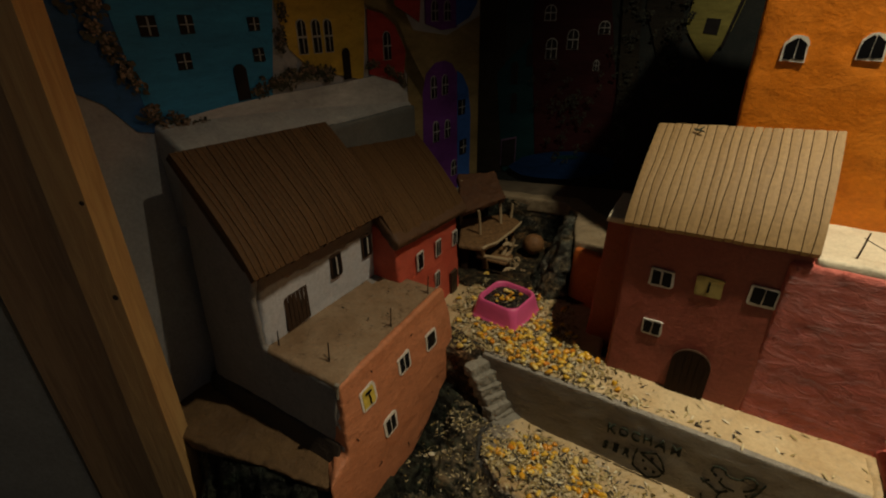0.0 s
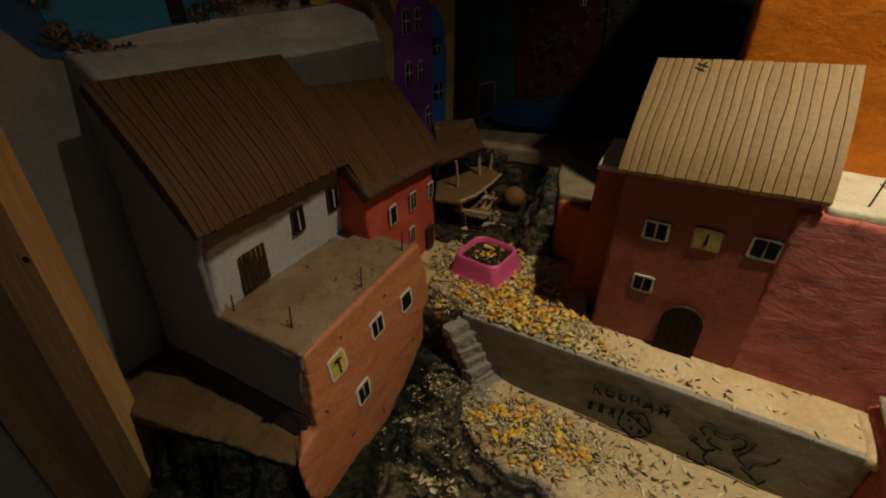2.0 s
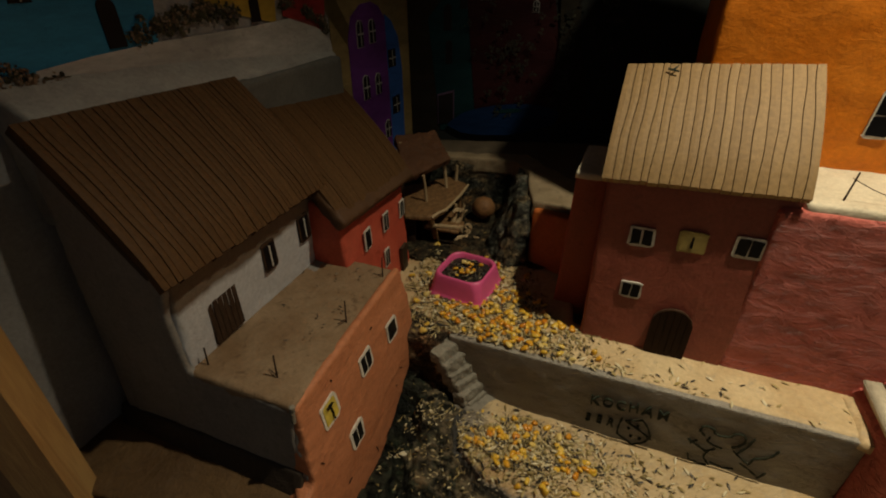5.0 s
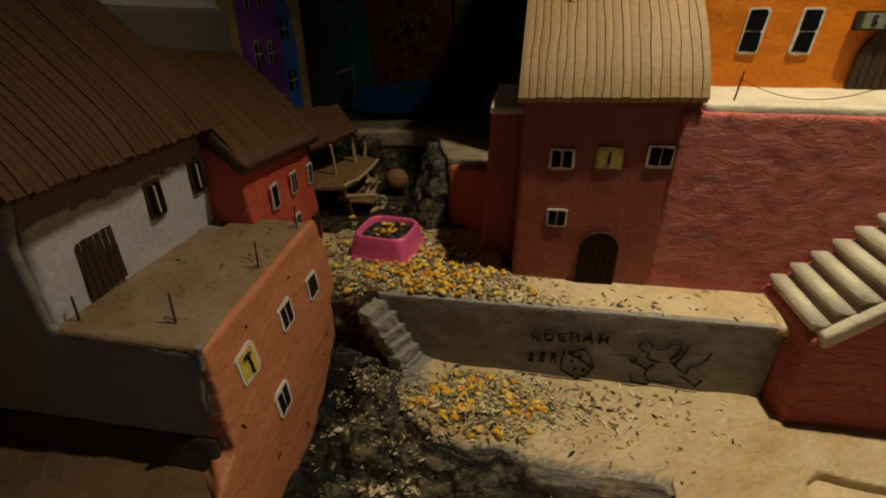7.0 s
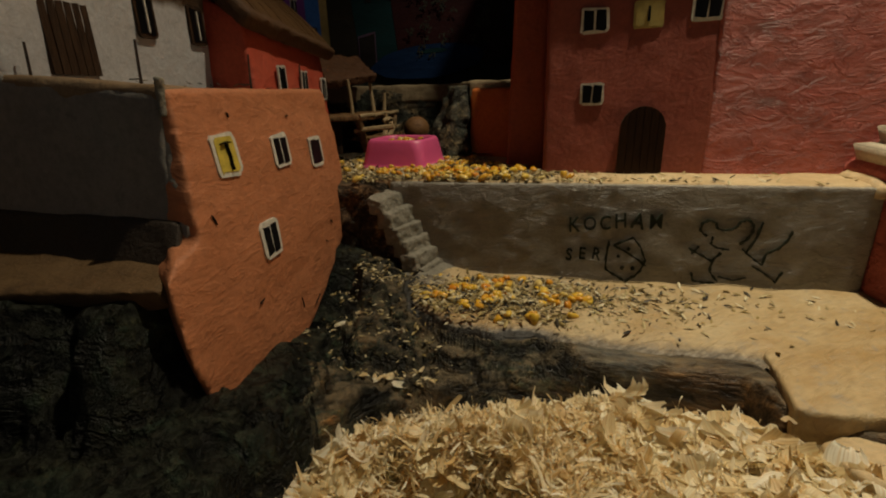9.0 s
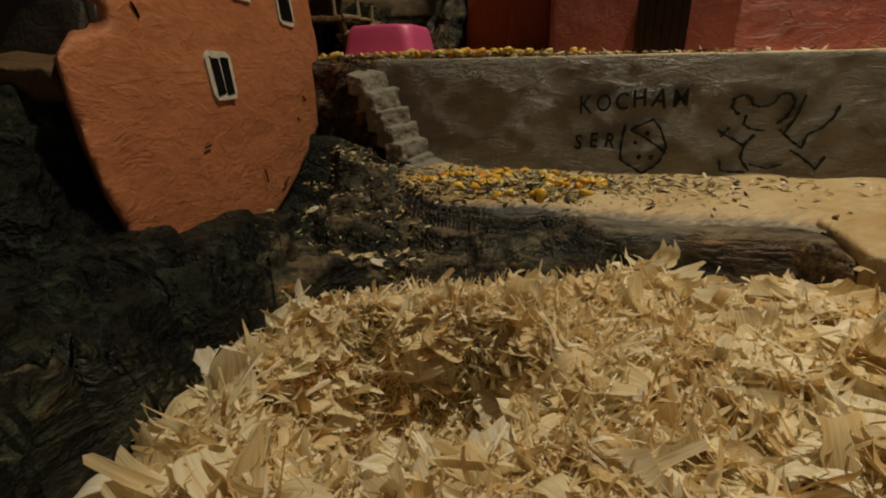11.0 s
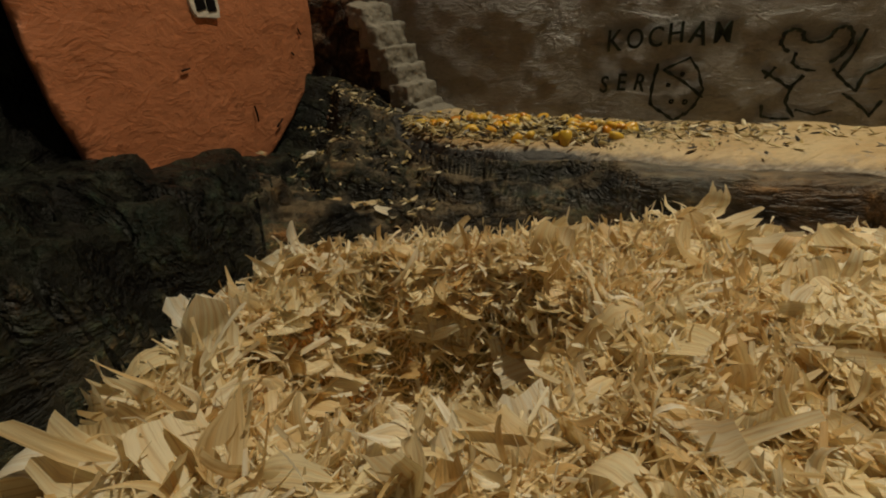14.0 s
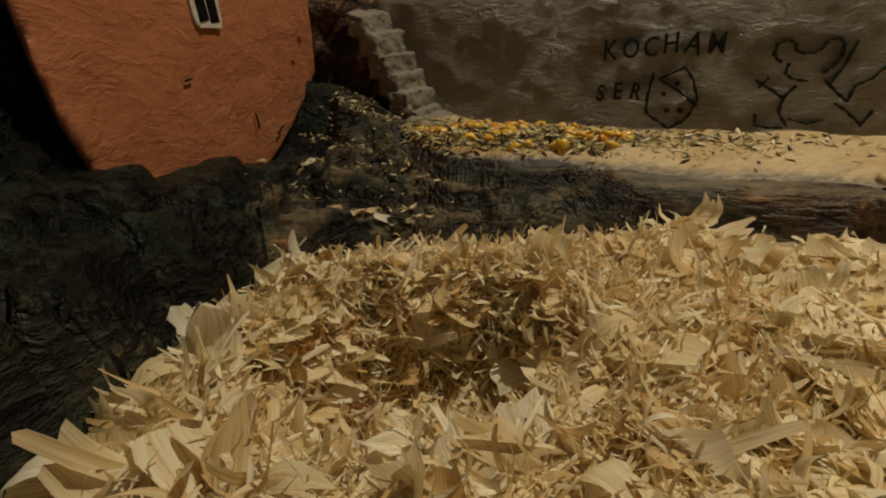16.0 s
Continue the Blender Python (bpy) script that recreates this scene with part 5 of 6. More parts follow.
bm = bmesh.new()
rows = [ring(h, c, z) for h, c, z in ((0.0392, 0.0130, 0.1955), (0.0398, 0.0135, 0.1975), (0.0394, 0.0130, 0.2000), (0.0376, 0.0100, 0.2014), (0.0368, 0.0095, 0.2040), (0.0348, 0.0105, 0.2160), (0.0334, 0.0135, 0.2255), (0.0327, 0.0155, 0.2278), (0.0316, 0.0160, 0.2288), (0.0302, 0.0155, 0.2282), (0.0293, 0.0150, 0.2262), (0.0280, 0.0140, 0.2225), (0.026, 0.012, 0.213))]
vs = [[bm.verts.new(p) for p in r] for r in rows]
for a, b in zip(vs, vs[1:]):
    for i in range(len(a)):
        j = (i + 1) % len(a)
        bm.faces.new((a[i], a[j], b[j], b[i]))
bm.faces.new(vs[-1])
bm.faces.new(vs[0][::-1])
bmesh.ops.recalc_face_normals(bm, faces=bm.faces)
part("body", bm, M_BOWL, bowl, "", True)


def yard_part(x, y):
    return edge_side([(0.00, 0.665), (0.05, 0.650), (0.10, 0.640), (0.15, 0.612), (0.22, 0.585)], x, y) + 0.012 * fractal(x * 50, y * 50, 2.0, 3) < 0


# dark brown sheet over the rear of the bowl's pocket
yard_floor = new("yard_floor", height_sheet(-0.02, 0.24, 0.58, 0.88, 0.004, lambda x, y: 0.2005 + 0.0035 * fractal(x * 40, y * 40, 9.0, 4) + 0.05 * smooth01(0.78, 0.88, y), yard_part))
yard_floor.data.materials.append(M_YARD)
tagged(yard_floor, "dark brown floor of the back yard", "earth", "", "structure")

# ---------------------------------------------------------------- hut of sticks behind the bowl
rng = random.Random(23)
hut = thing("stick_hut", I4, (0.09, 0.77, 0.197), "small open stick hut with mossy brown roof", "hut")
M_PEELED = wood("peeled_pale_twig", (0.50, 0.38, 0.22), (0.32, 0.22, 0.11), (140, 140, 25), 0.6)
M_THATCH = plaster("reddish_brown_bark_roof", (0.085, 0.034, 0.013), (0.125, 0.053, 0.021), (0.035, 0.015, 0.007), 0.6, 0.7, 0.9)
bm = slope_slab((0.026, 0.732, 0.294), (0.106, 0.780, 0.304), (0.022, 0.812, 0.338), (0.092, 0.842, 0.332), 0.013)
moulded(part("roof", bm, M_THATCH, hut, "rough reddish-brown bark roof"), 0.0024, 0.007, 0.014, 2)
for x, y, z0, z1, dx, dy in ((0.0590, 0.743, 0.244, 0.296, -0.004, -0.004), (0.1005, 0.790, 0.248, 0.306, -0.004, 0.008), (0.028, 0.80, 0.244, 0.33, 0, 0), (0.122, 0.815, 0.248, 0.278, 0.002, 0)):
    part("post", rod(bmesh.new(), (x, y, z0), (x + dx, y + dy, z1), 0.0027, 0.0022, 7, 0.001, 3, rng), M_PEELED, hut, "pale peeled stick post")
deck = prism([(0.020, 0.702), (0.058, 0.6885), (0.082, 0.708), (0.112, 0.750), (0.1385, 0.794), (0.12, 0.835), (0.03, 0.81)], 0.2435, 0.2505)
moulded(part("deck", deck, M_TWIG, hut, "worn brown wooden deck"), 0.0018, 0.004, 0.012, 1)
for a, b in (((0.058, 0.6885), (0.082, 0.708)), ((0.082, 0.708), (0.112, 0.750)), ((0.112, 0.750), (0.1385, 0.794))):
    part("deck_edge", rod(bmesh.new(), (*a, 0.2490), (*b, 0.2500), 0.0024, 0.0020, 6, 0.0012, 4, rng), M_PEELED, hut, "frayed pale deck edge")
part("pole", rod(bmesh.new(), (0.0690, 0.7130, 0.194), (0.0565, 0.6930, 0.247), 0.0058, 0.0045, 8, 0.001, 3, rng), M_TWIG, hut, "slanting brown support pole")
part("pole", rod(bmesh.new(), (0.125, 0.800, 0.194), (0.122, 0.800, 0.247), 0.0050, 0.0042, 8, 0.001, 3, rng), M_TWIG, hut)
part("rail", rod(bmesh.new(), (0.0525, 0.7020, 0.2295), (0.1000, 0.6740, 0.2350), 0.0030, 0.0036, 7, 0.0012, 4, rng), M_PEELED, hut, "thick pale stick laid across")
moulded(part("low_shelf", prism([(0.050, 0.715), (0.098, 0.688), (0.115, 0.715), (0.105, 0.760), (0.05, 0.775)], 0.216, 0.2215), M_TWIG, hut, "lower brown shelf"), 0.0018, 0.003, 0.012, 1)
moulded(part("side_panel", prism([(0.024, 0.712), (0.036, 0.706), (0.044, 0.760), (0.030, 0.79)], 0.195, 0.245), M_DARKWOOD, hut), 0.0025, 0.003, 0.015, 1)
for k, (x, y, z, dx, dy, dz, w) in enumerate(((0.098, 0.722, 0.221, 0.004, 0.002, 0.030, 0.0042), (0.104, 0.718, 0.221, 0.010, 0.0, 0.022, 0.0036), (0.108, 0.726, 0.236, 0.010, 0.004, 0.010, 0.0030), (0.096, 0.716, 0.240, 0.014, 0.004, 0.003, 0.0030),
                                             (0.100, 0.706, 0.214, 0.014, -0.004, 0.006, 0.0034), (0.108, 0.712, 0.205, -0.004, -0.002, 0.016, 0.0032), (0.114, 0.704, 0.198, 0.002, 0.004, 0.018, 0.0030), (0.120, 0.716, 0.198, 0.004, 0.0, 0.014, 0.0034),
                                             (0.112, 0.730, 0.225, 0.012, 0.004, 0.008, 0.0024), (0.119, 0.722, 0.214, 0.010, 0.002, -0.008, 0.0026), (0.095, 0.700, 0.199, 0.018, 0.004, 0.004, 0.0036), (0.126, 0.700, 0.198, 0.006, -0.006, 0.006, 0.0028))):
    bm = rod(bmesh.new(), (x, y, z), (x + dx, y + dy, z + dz), w, w * 0.55, 7, 0.003, 5, rng)
    rod(bm, (x + 0.6 * dx, y + 0.6 * dy, z + 0.6 * dz), (x + 0.6 * dx + rng.uniform(-0.006, 0.006), y + 0.6 * dy - 0.004, z + 0.6 * dz + rng.uniform(0.0, 0.008)), w * 0.5, w * 0.25, 6, 0.001, 3, rng)
    part("driftwood", bm, M_PEELED, hut, "knobbly pale driftwood piece")
shell = thing("half_shell", I4, (0.156, 0.755, 0.197), "round brown coconut shell in the back yard", "shell")
bm = bmesh.new()
bmesh.ops.create_icosphere(bm, subdivisions=3, radius=0.019)
for v in bm.verts:
    v.co += v.co.normalized() * 0.0012 * fractal(*(v.co * 160))
bmesh.ops.translate(bm, vec=(0.156, 0.755, 0.224), verts=bm.verts)
part("shell", bm, plain("orange_brown_husk", (0.17, 0.080, 0.026), 0.7, 0.35, 220, bump_by=0.4), shell, "", True)
part("support", rod(bmesh.new(), (0.156, 0.755, 0.19), (0.156, 0.755, 0.215), 0.010, 0.006, 8), M_ROCK, shell)

# small twig on the sand-coloured roof
twig = thing("twig", G, (0.178, 0.138, 0.48), "tiny forked black twig on the roof", "twig")
bm = rod(bmesh.new(), (0.173, 0.1405, 0.4800), (0.183, 0.1375, 0.4785), 0.0013, 0.0009, 5)
rod(bm, (0.178, 0.139, 0.4795), (0.182, 0.143, 0.4830), 0.0011, 0.0006, 5)
part("sticks", bm, M_INK, twig)

# ---------------------------------------------------------------- painted town on the enclosure wall
paint_rng = random.Random(29)
PAINT = {}


def paint_mat(key, colour):
    if key not in PAINT:
        PAINT[key] = plaster("mural_" + key, tuple(c * 0.68 for c in colour), tuple(min(1, c * 1.32) for c in colour), tuple(c * 0.40 for c in colour), 0.55, 0.55, 0.25, 34, 200, (0.35, 1, 1.2), 0.15)
    return PAINT[key]


# teal, wine, pool, bark and lemon carry the back wall's shade in their colour
PAINT_COLOURS = {"blue": (0.034, 0.195, 0.36), "deep_blue": (0.025, 0.085, 0.21), "mustard": (0.42, 0.28, 0.045), "red": (0.30, 0.035, 0.03), "violet": (0.105, 0.030, 0.165), "royal": (0.03, 0.09, 0.30),
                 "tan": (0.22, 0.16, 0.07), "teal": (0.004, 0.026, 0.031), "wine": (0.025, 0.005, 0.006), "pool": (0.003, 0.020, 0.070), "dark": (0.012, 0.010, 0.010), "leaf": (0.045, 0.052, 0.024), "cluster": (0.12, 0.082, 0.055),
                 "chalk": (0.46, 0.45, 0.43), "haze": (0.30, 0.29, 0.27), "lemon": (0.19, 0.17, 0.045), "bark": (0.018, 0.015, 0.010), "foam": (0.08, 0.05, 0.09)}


def on_back(x, z):
    """Lays the back town, drawn on an upright sheet facing the open side, out on the slanted back wall."""
    eye, p = Vector((-0.006, 0.007, 0.594)), Vector((x, 0.99, z))
    o, n = Vector((0.0625, 0.945, 0)), Vector((0.287, 0.958, 0))
    q = B.inverted() @ (eye + (p - eye) * ((o - eye).dot(n) / (p - eye).dot(n)))
    return q.x, q.z


def daub(parent, key, pts, layer, fm="W"):
    """A flat painted shape on the wall; layer sets which lies over which."""
    y = -0.0008 * layer
    if fm == "B":
        pts = [on_back(*p) for p in pts]
    bm = plate(pts, (0, y, 0), (1, 0, 0), (0, 0, 1), 0.0010)
    return part("painted_shape", bm, paint_mat(key, PAINT_COLOURS[key]), parent)


def painted_window(parent, x, z, w, h, layer, fm="W", arch=True, frame_key="haze"):
    if arch:
        daub(parent, frame_key, [(x + a, z + b) for a, b in rounded(w, h, 0.001, True)], layer, fm)
        daub(parent, "dark", [(x + a, z + 0.0012 + b) for a, b in rounded(w - 0.0026, h - 0.0026, 0.001, True)], layer + 1, fm)
    else:
        daub(parent, "dark", [(x + a, z + b) for a, b in rounded(w, h, 0.0012, False, 0.0005, paint_rng)], layer, fm)
    for a, b, c, d in ((-0.0006, 0.06, 0.0006, 0.94), (-0.44 * w, 0.47, 0.44 * w, 0.53)):
        daub(parent, frame_key, [(x + a, z + h * b), (x + c, z + h * b), (x + c, z + h * d), (x + a, z + h * d)], layer + 2, fm)


def blot(cx, cz, rx, rz, n=10, rng=paint_rng, rough=0.25):
    return [(cx + rx * math.cos(2 * math.pi * k / n) * rng.uniform(1 - rough, 1 + rough), cz + rz * math.sin(2 * math.pi * k / n) * rng.uniform(1 - rough, 1 + rough)) for k in range(n)]


town = thing("painted_town", W, (0.25, 0.0, 0.30), "mural of blue, mustard, red and violet houses", "mural")
daub(town, "deep_blue", [(-0.086, 0.568), (-0.06, 0.552), (-0.02, 0.527), (0.0, 0.50), (0.04, 0.49), (0.06, 0.51), (0.02, 0.60), (0.0, 0.72), (-0.086, 0.72)], 1)
daub(town, "blue", [(0.012, 0.52), (0.04, 0.50), (0.149, 0.506), (0.160, 0.56), (0.170, 0.61), (0.172, 0.74), (0.0, 0.74), (0.004, 0.6)], 2)
daub(town, "chalk", [(0.036, 0.480), (0.20, 0.480), (0.396, 0.470), (0.394, 0.486), (0.358, 0.512), (0.322, 0.517), (0.256, 0.514), (0.149, 0.513), (0.092, 0.510), (0.05, 0.506)], 3)
for x, z, w, h in ((0.033, 0.578, 0.016, 0.017), (0.068, 0.579, 0.015, 0.016), (0.141, 0.579, 0.014, 0.014), (0.058, 0.548, 0.015, 0.015), (0.141, 0.549, 0.014, 0.014), (0.05, 0.63, 0.015, 0.016), (0.11, 0.64, 0.015, 0.016)):
    painted_window(town, x, z, w, h, 3, "W", False)
daub(town, "dark", [(0.114 + a, 0.513 + b) for a, b in rounded(0.015, 0.036, 0.001, True)], 4)
daub(town, "mustard", [(0.172, 0.60), (0.182, 0.56), (0.205, 0.54), (0.24, 0.528), (0.30, 0.514), (0.313, 0.60), (0.31, 0.68), (0.17, 0.68)], 2)
for x in (0.203, 0.225, 0.244):
    painted_window(town, x, 0.552, 0.014, 0.038, 3)
daub(town, "dark", [(0.270 + a, 0.518 + b) for a, b in rounded(0.013, 0.038, 0.001, True)], 4)
daub(town, "tan", [(0.30, 0.66), (0.312, 0.607), (0.366, 0.594), (0.417, 0.572), (0.507, 0.562), (0.612, 0.590), (0.614, 0.27), (0.40, 0.27), (0.396, 0.48), (0.40, 0.55), (0.36, 0.60), (0.32, 0.70)], 2)
daub(town, "red", [(0.312, 0.52), (0.385, 0.498), (0.394, 0.545), (0.372, 0.580), (0.345, 0.595), (0.316, 0.600)], 3)
painted_window(town, 0.352, 0.535, 0.017, 0.038, 4)
daub(town, "red", [(0.36, 0.70), (0.375, 0.605), (0.43, 0.583), (0.448, 0.70)], 3)
daub(town, "violet", [(0.446, 0.70), (0.446, 0.580), (0.49, 0.570), (0.535, 0.573), (0.53, 0.70)], 3)
daub(town, "royal", [(0.531, 0.70), (0.532, 0.575), (0.575, 0.588), (0.60, 0.61), (0.60, 0.70)], 3)
daub(town, "violet", [(0.430, 0.29), (0.538, 0.29), (0.536, 0.50), (0.520, 0.517), (0.498, 0.524), (0.470, 0.522), (0.445, 0.508), (0.434, 0.48)], 3)
daub(town, "royal", [(0.538, 0.28), (0.582, 0.28), (0.584, 0.42), (0.575, 0.47), (0.555, 0.495), (0.536, 0.505)], 3)
for x, z, w, h in ((0.464, 0.467, 0.017, 0.036), (0.497, 0.469, 0.018, 0.033), (0.469, 0.393, 0.018, 0.036), (0.504, 0.394, 0.017, 0.032), (0.551, 0.427, 0.024, 0.027), (0.557, 0.351, 0.024, 0.029), (0.47, 0.583, 0.018, 0.030), (0.505, 0.583, 0.018, 0.03), (0.525, 0.318, 0.018, 0.03)):
    painted_window(town, x, z, w, h, 4, "W", w < 0.022)
# painted plants: clusters of small dabs
M_LEAFDAB = pieces("mural_leaf_dabs", [(0.0, (0.014, 0.016, 0.009)), (0.5, (0.030, 0.036, 0.017)), (0.85, (0.060, 0.058, 0.030)), (1.0, (0.10, 0.085, 0.050))], 0.55, 500)
M_WARMDAB = pieces("mural_warm_dabs", [(0.0, (0.065, 0.043, 0.028)), (0.6, (0.155, 0.108, 0.070)), (1.0, (0.32, 0.24, 0.165))], 0.55, 500)
# leaf dabs darkened, the back wall's shade put into their colour
M_BACKDAB = pieces("mural_back_dabs", [(0.0, (0.006, 0.005, 0.004)), (0.7, (0.018, 0.020, 0.011)), (1.0, (0.040, 0.042, 0.024))], 0.55, 500)


def dab_cloud(parent, clumps, material, layer, fm="W", rng=paint_rng, label=""):
    """Many small brush dabs round each clump's middle, laid over one another."""
    verts, faces = [], []
    base = BASE[parent.name]
    for cx, cz, r, count in clumps:
        for k in range(count):
            a, q = rng.uniform(0, 2 * math.pi), r * math.sqrt(rng.random())
            x, z, w = cx + q * math.cos(a), cz + q * math.sin(a) * 0.9, r * rng.uniform(0.16, 0.34)
            if fm == "B":
                x, z = on_back(x, z)
            y = -0.0008 * (layer + 3.0 * rng.random())
            b, turn, flat = len(verts), rng.uniform(0, 3.14), rng.uniform(0.45, 0.9)
            for i in range(7):
                t = 2 * math.pi * i / 7
                p, s = w * math.cos(t) * rng.uniform(0.8, 1.15), w * flat * math.sin(t)
                verts.append(Vector((x + p * math.cos(turn) - s * math.sin(turn), y, z + p * math.sin(turn) + s * math.cos(turn))) - base)
            faces.append(tuple(range(b, b + 7)))
    me = bpy.data.meshes.new("painted_foliage")
    me.from_pydata(verts, [], faces)
    me.materials.append(material)
    ob = new("painted_foliage", me)
    ob.parent = parent
    return tagged(ob, label, "", "", "stuff")


foliage = thing("painted_trees", W, (0.1, -0.004, 0.48), "painted brown and green shrubs on the mural", "mural")
dark_clumps, light_clumps = [], []
for line, warm, count, spread, size in (([(-0.020, 0.68), (-0.012, 0.62), (-0.006, 0.573), (0.004, 0.545), (0.010, 0.522), (0.030, 0.500), (0.055, 0.488)], True, 34, 0.007, 0.0085), ([(0.035, 0.485), (0.06, 0.486), (0.10, 0.489)], True, 14, 0.003, 0.0055),
                                        ([(-0.04, 0.68), (-0.024, 0.63), (-0.014, 0.60)], False, 14, 0.010, 0.010),
                                        ([(0.128, 0.518), (0.165, 0.527), (0.20, 0.535), (0.245, 0.526)], False, 34, 0.007, 0.008), ([(0.172, 0.56), (0.178, 0.62)], False, 12, 0.004, 0.007), ([(0.300, 0.534), (0.335, 0.530), (0.372, 0.512), (0.392, 0.496)], False, 24, 0.005, 0.007)):
    clumps = []
    for k in range(count):
        f = paint_rng.random() * (len(line) - 1)
        i = min(int(f), len(line) - 2)
        cx = line[i][0] + (line[i + 1][0] - line[i][0]) * (f - i) + paint_rng.gauss(0, spread * 0.7)
        cz = line[i][1] + (line[i + 1][1] - line[i][1]) * (f - i) + paint_rng.gauss(0, spread * 0.5)
        clumps.append((cx, cz, size * paint_rng.uniform(0.7, 1.2), 16))
    dark_clumps += clumps
    light_clumps += [(x - 0.1 * r, z + 0.35 * r, r * 0.62, 16 if warm else 5) for x, z, r, n in clumps]
dab_cloud(foliage, dark_clumps, M_LEAFDAB, 4, label="dark green and brown brush dabs")
dab_cloud(foliage, light_clumps, M_WARMDAB, 7, label="lighter tan dabs on the tops of the shrubs")

back_town = thing("painted_back_town", B, (0.25, 0.0, 0.30), "mural of teal and wine houses with a pool, shade put into its colours", "mural")
daub(back_town, "bark", [(0.06, 0.286), (0.12, 0.286), (0.12, 0.75), (0.06, 0.75)], 1, "B")
daub(back_town, "teal", [(0.125, 0.287), (0.195, 0.287), (0.170, 0.553), (0.135, 0.52), (0.105, 0.487)], 2, "B")
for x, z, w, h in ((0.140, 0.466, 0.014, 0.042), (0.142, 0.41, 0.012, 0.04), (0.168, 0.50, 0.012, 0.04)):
    daub(back_town, "dark", [(x + a, z + b) for a, b in rounded(w, h, 0.001, True)], 3, "B")
daub(back_town, "foam", [(0.120, 0.300), (0.152, 0.300), (0.152, 0.362), (0.120, 0.356)], 3, "B")
daub(back_town, "dark", [(0.122, 0.300), (0.150, 0.300), (0.150, 0.358), (0.122, 0.353)], 4, "B")
daub(back_town, "wine", [(0.196, 0.287), (0.36, 0.287), (0.354, 0.42), (0.312, 0.62), (0.31, 0.75), (0.168, 0.75), (0.170, 0.56)], 2, "B")
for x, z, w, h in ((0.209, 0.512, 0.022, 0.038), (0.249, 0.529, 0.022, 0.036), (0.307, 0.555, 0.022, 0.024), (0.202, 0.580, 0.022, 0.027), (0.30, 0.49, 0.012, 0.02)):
    painted_window(back_town, x, z, w, h, 3, "B")
back_clumps = [(paint_rng.gauss(0.255, 0.03), paint_rng.gauss(0.41, 0.05), 0.007, 10) for k in range(50)]
daub(back_town, "pool", blot(0.255, 0.300, 0.112, 0.030, 28, paint_rng, 0.05), 10, "B")
daub(back_town, "teal", blot(0.262, 0.318, 0.030, 0.004, 12, paint_rng, 0.2), 11, "B")
daub(back_town, "bark", [(0.345, 0.287), (0.43, 0.287), (0.39, 0.45), (0.352, 0.75), (0.322, 0.75), (0.35, 0.45)], 8, "B")
back_clumps += [(paint_rng.gauss(0.365, 0.016), paint_rng.uniform(0.30, 0.68), 0.008, 10) for k in range(50)]
daub(back_town, "bark", [(0.38, 0.60), (0.44, 0.46), (0.46, 0.50), (0.44, 0.75), (0.38, 0.75)], 3, "B")
daub(back_town, "lemon", [(0.475, 0.75), (0.462, 0.565), (0.49, 0.53), (0.517, 0.503), (0.55, 0.56), (0.60, 0.75)], 4, "B")
daub(back_town, "dark", [(0.496, 0.556), (0.524, 0.552), (0.526, 0.580), (0.498, 0.582)], 5, "B")
daub(back_town, "dark", [(0.535, 0.53), (0.541, 0.53), (0.585, 0.70), (0.575, 0.70)], 5, "B")
dab_cloud(back_town, back_clumps + [(paint_rng.gauss(0.445, 0.012), paint_rng.uniform(0.42, 0.62), 0.009, 12) for k in range(22)], M_BACKDAB, 12, "B", label="dark brush dabs of trees and creepers")

# ---------------------------------------------------------------- bedding of wood shavings with a hollow
NEST = (-0.008, 0.232)


def bed_height(x, y):
    d = edge_side(BED, x, y)
    z = 0.067 + 0.006 * noise.noise((x * 22, y * 22, 0.3)) + 0.003 * noise.noise((x * 60, y * 60, 2.3))
    z += 0.004 * smooth01(0.04, 0.12, x) + 0.006 * smooth01(0.13, 0.19, x) + 0.010 * smooth01(0.05, 0.14, x) * smooth01(0.24, 0.17, y) + 0.009 * math.exp(-((x - 0.130) / 0.030) ** 2 - ((y - 0.262) / 0.026) ** 2)
    r = math.hypot((x - NEST[0]) / 1.25, y - NEST[1])
    z += 0.006 * math.exp(-((r - 0.060) / 0.018) ** 2) - 0.048 * smooth01(0.052, 0.024, r)
    return z - 0.05 * (1 - smooth01(-0.012, 0.022, d))


bed = new("bedding", height_sheet(-0.22, 0.32, -0.05, 0.335, 0.004, bed_height))
bed.data.materials.append(M_BEDBASE)
tagged(bed, "packed layer of pine wood shavings with a nest hollow", "bedding", "", "stuff")


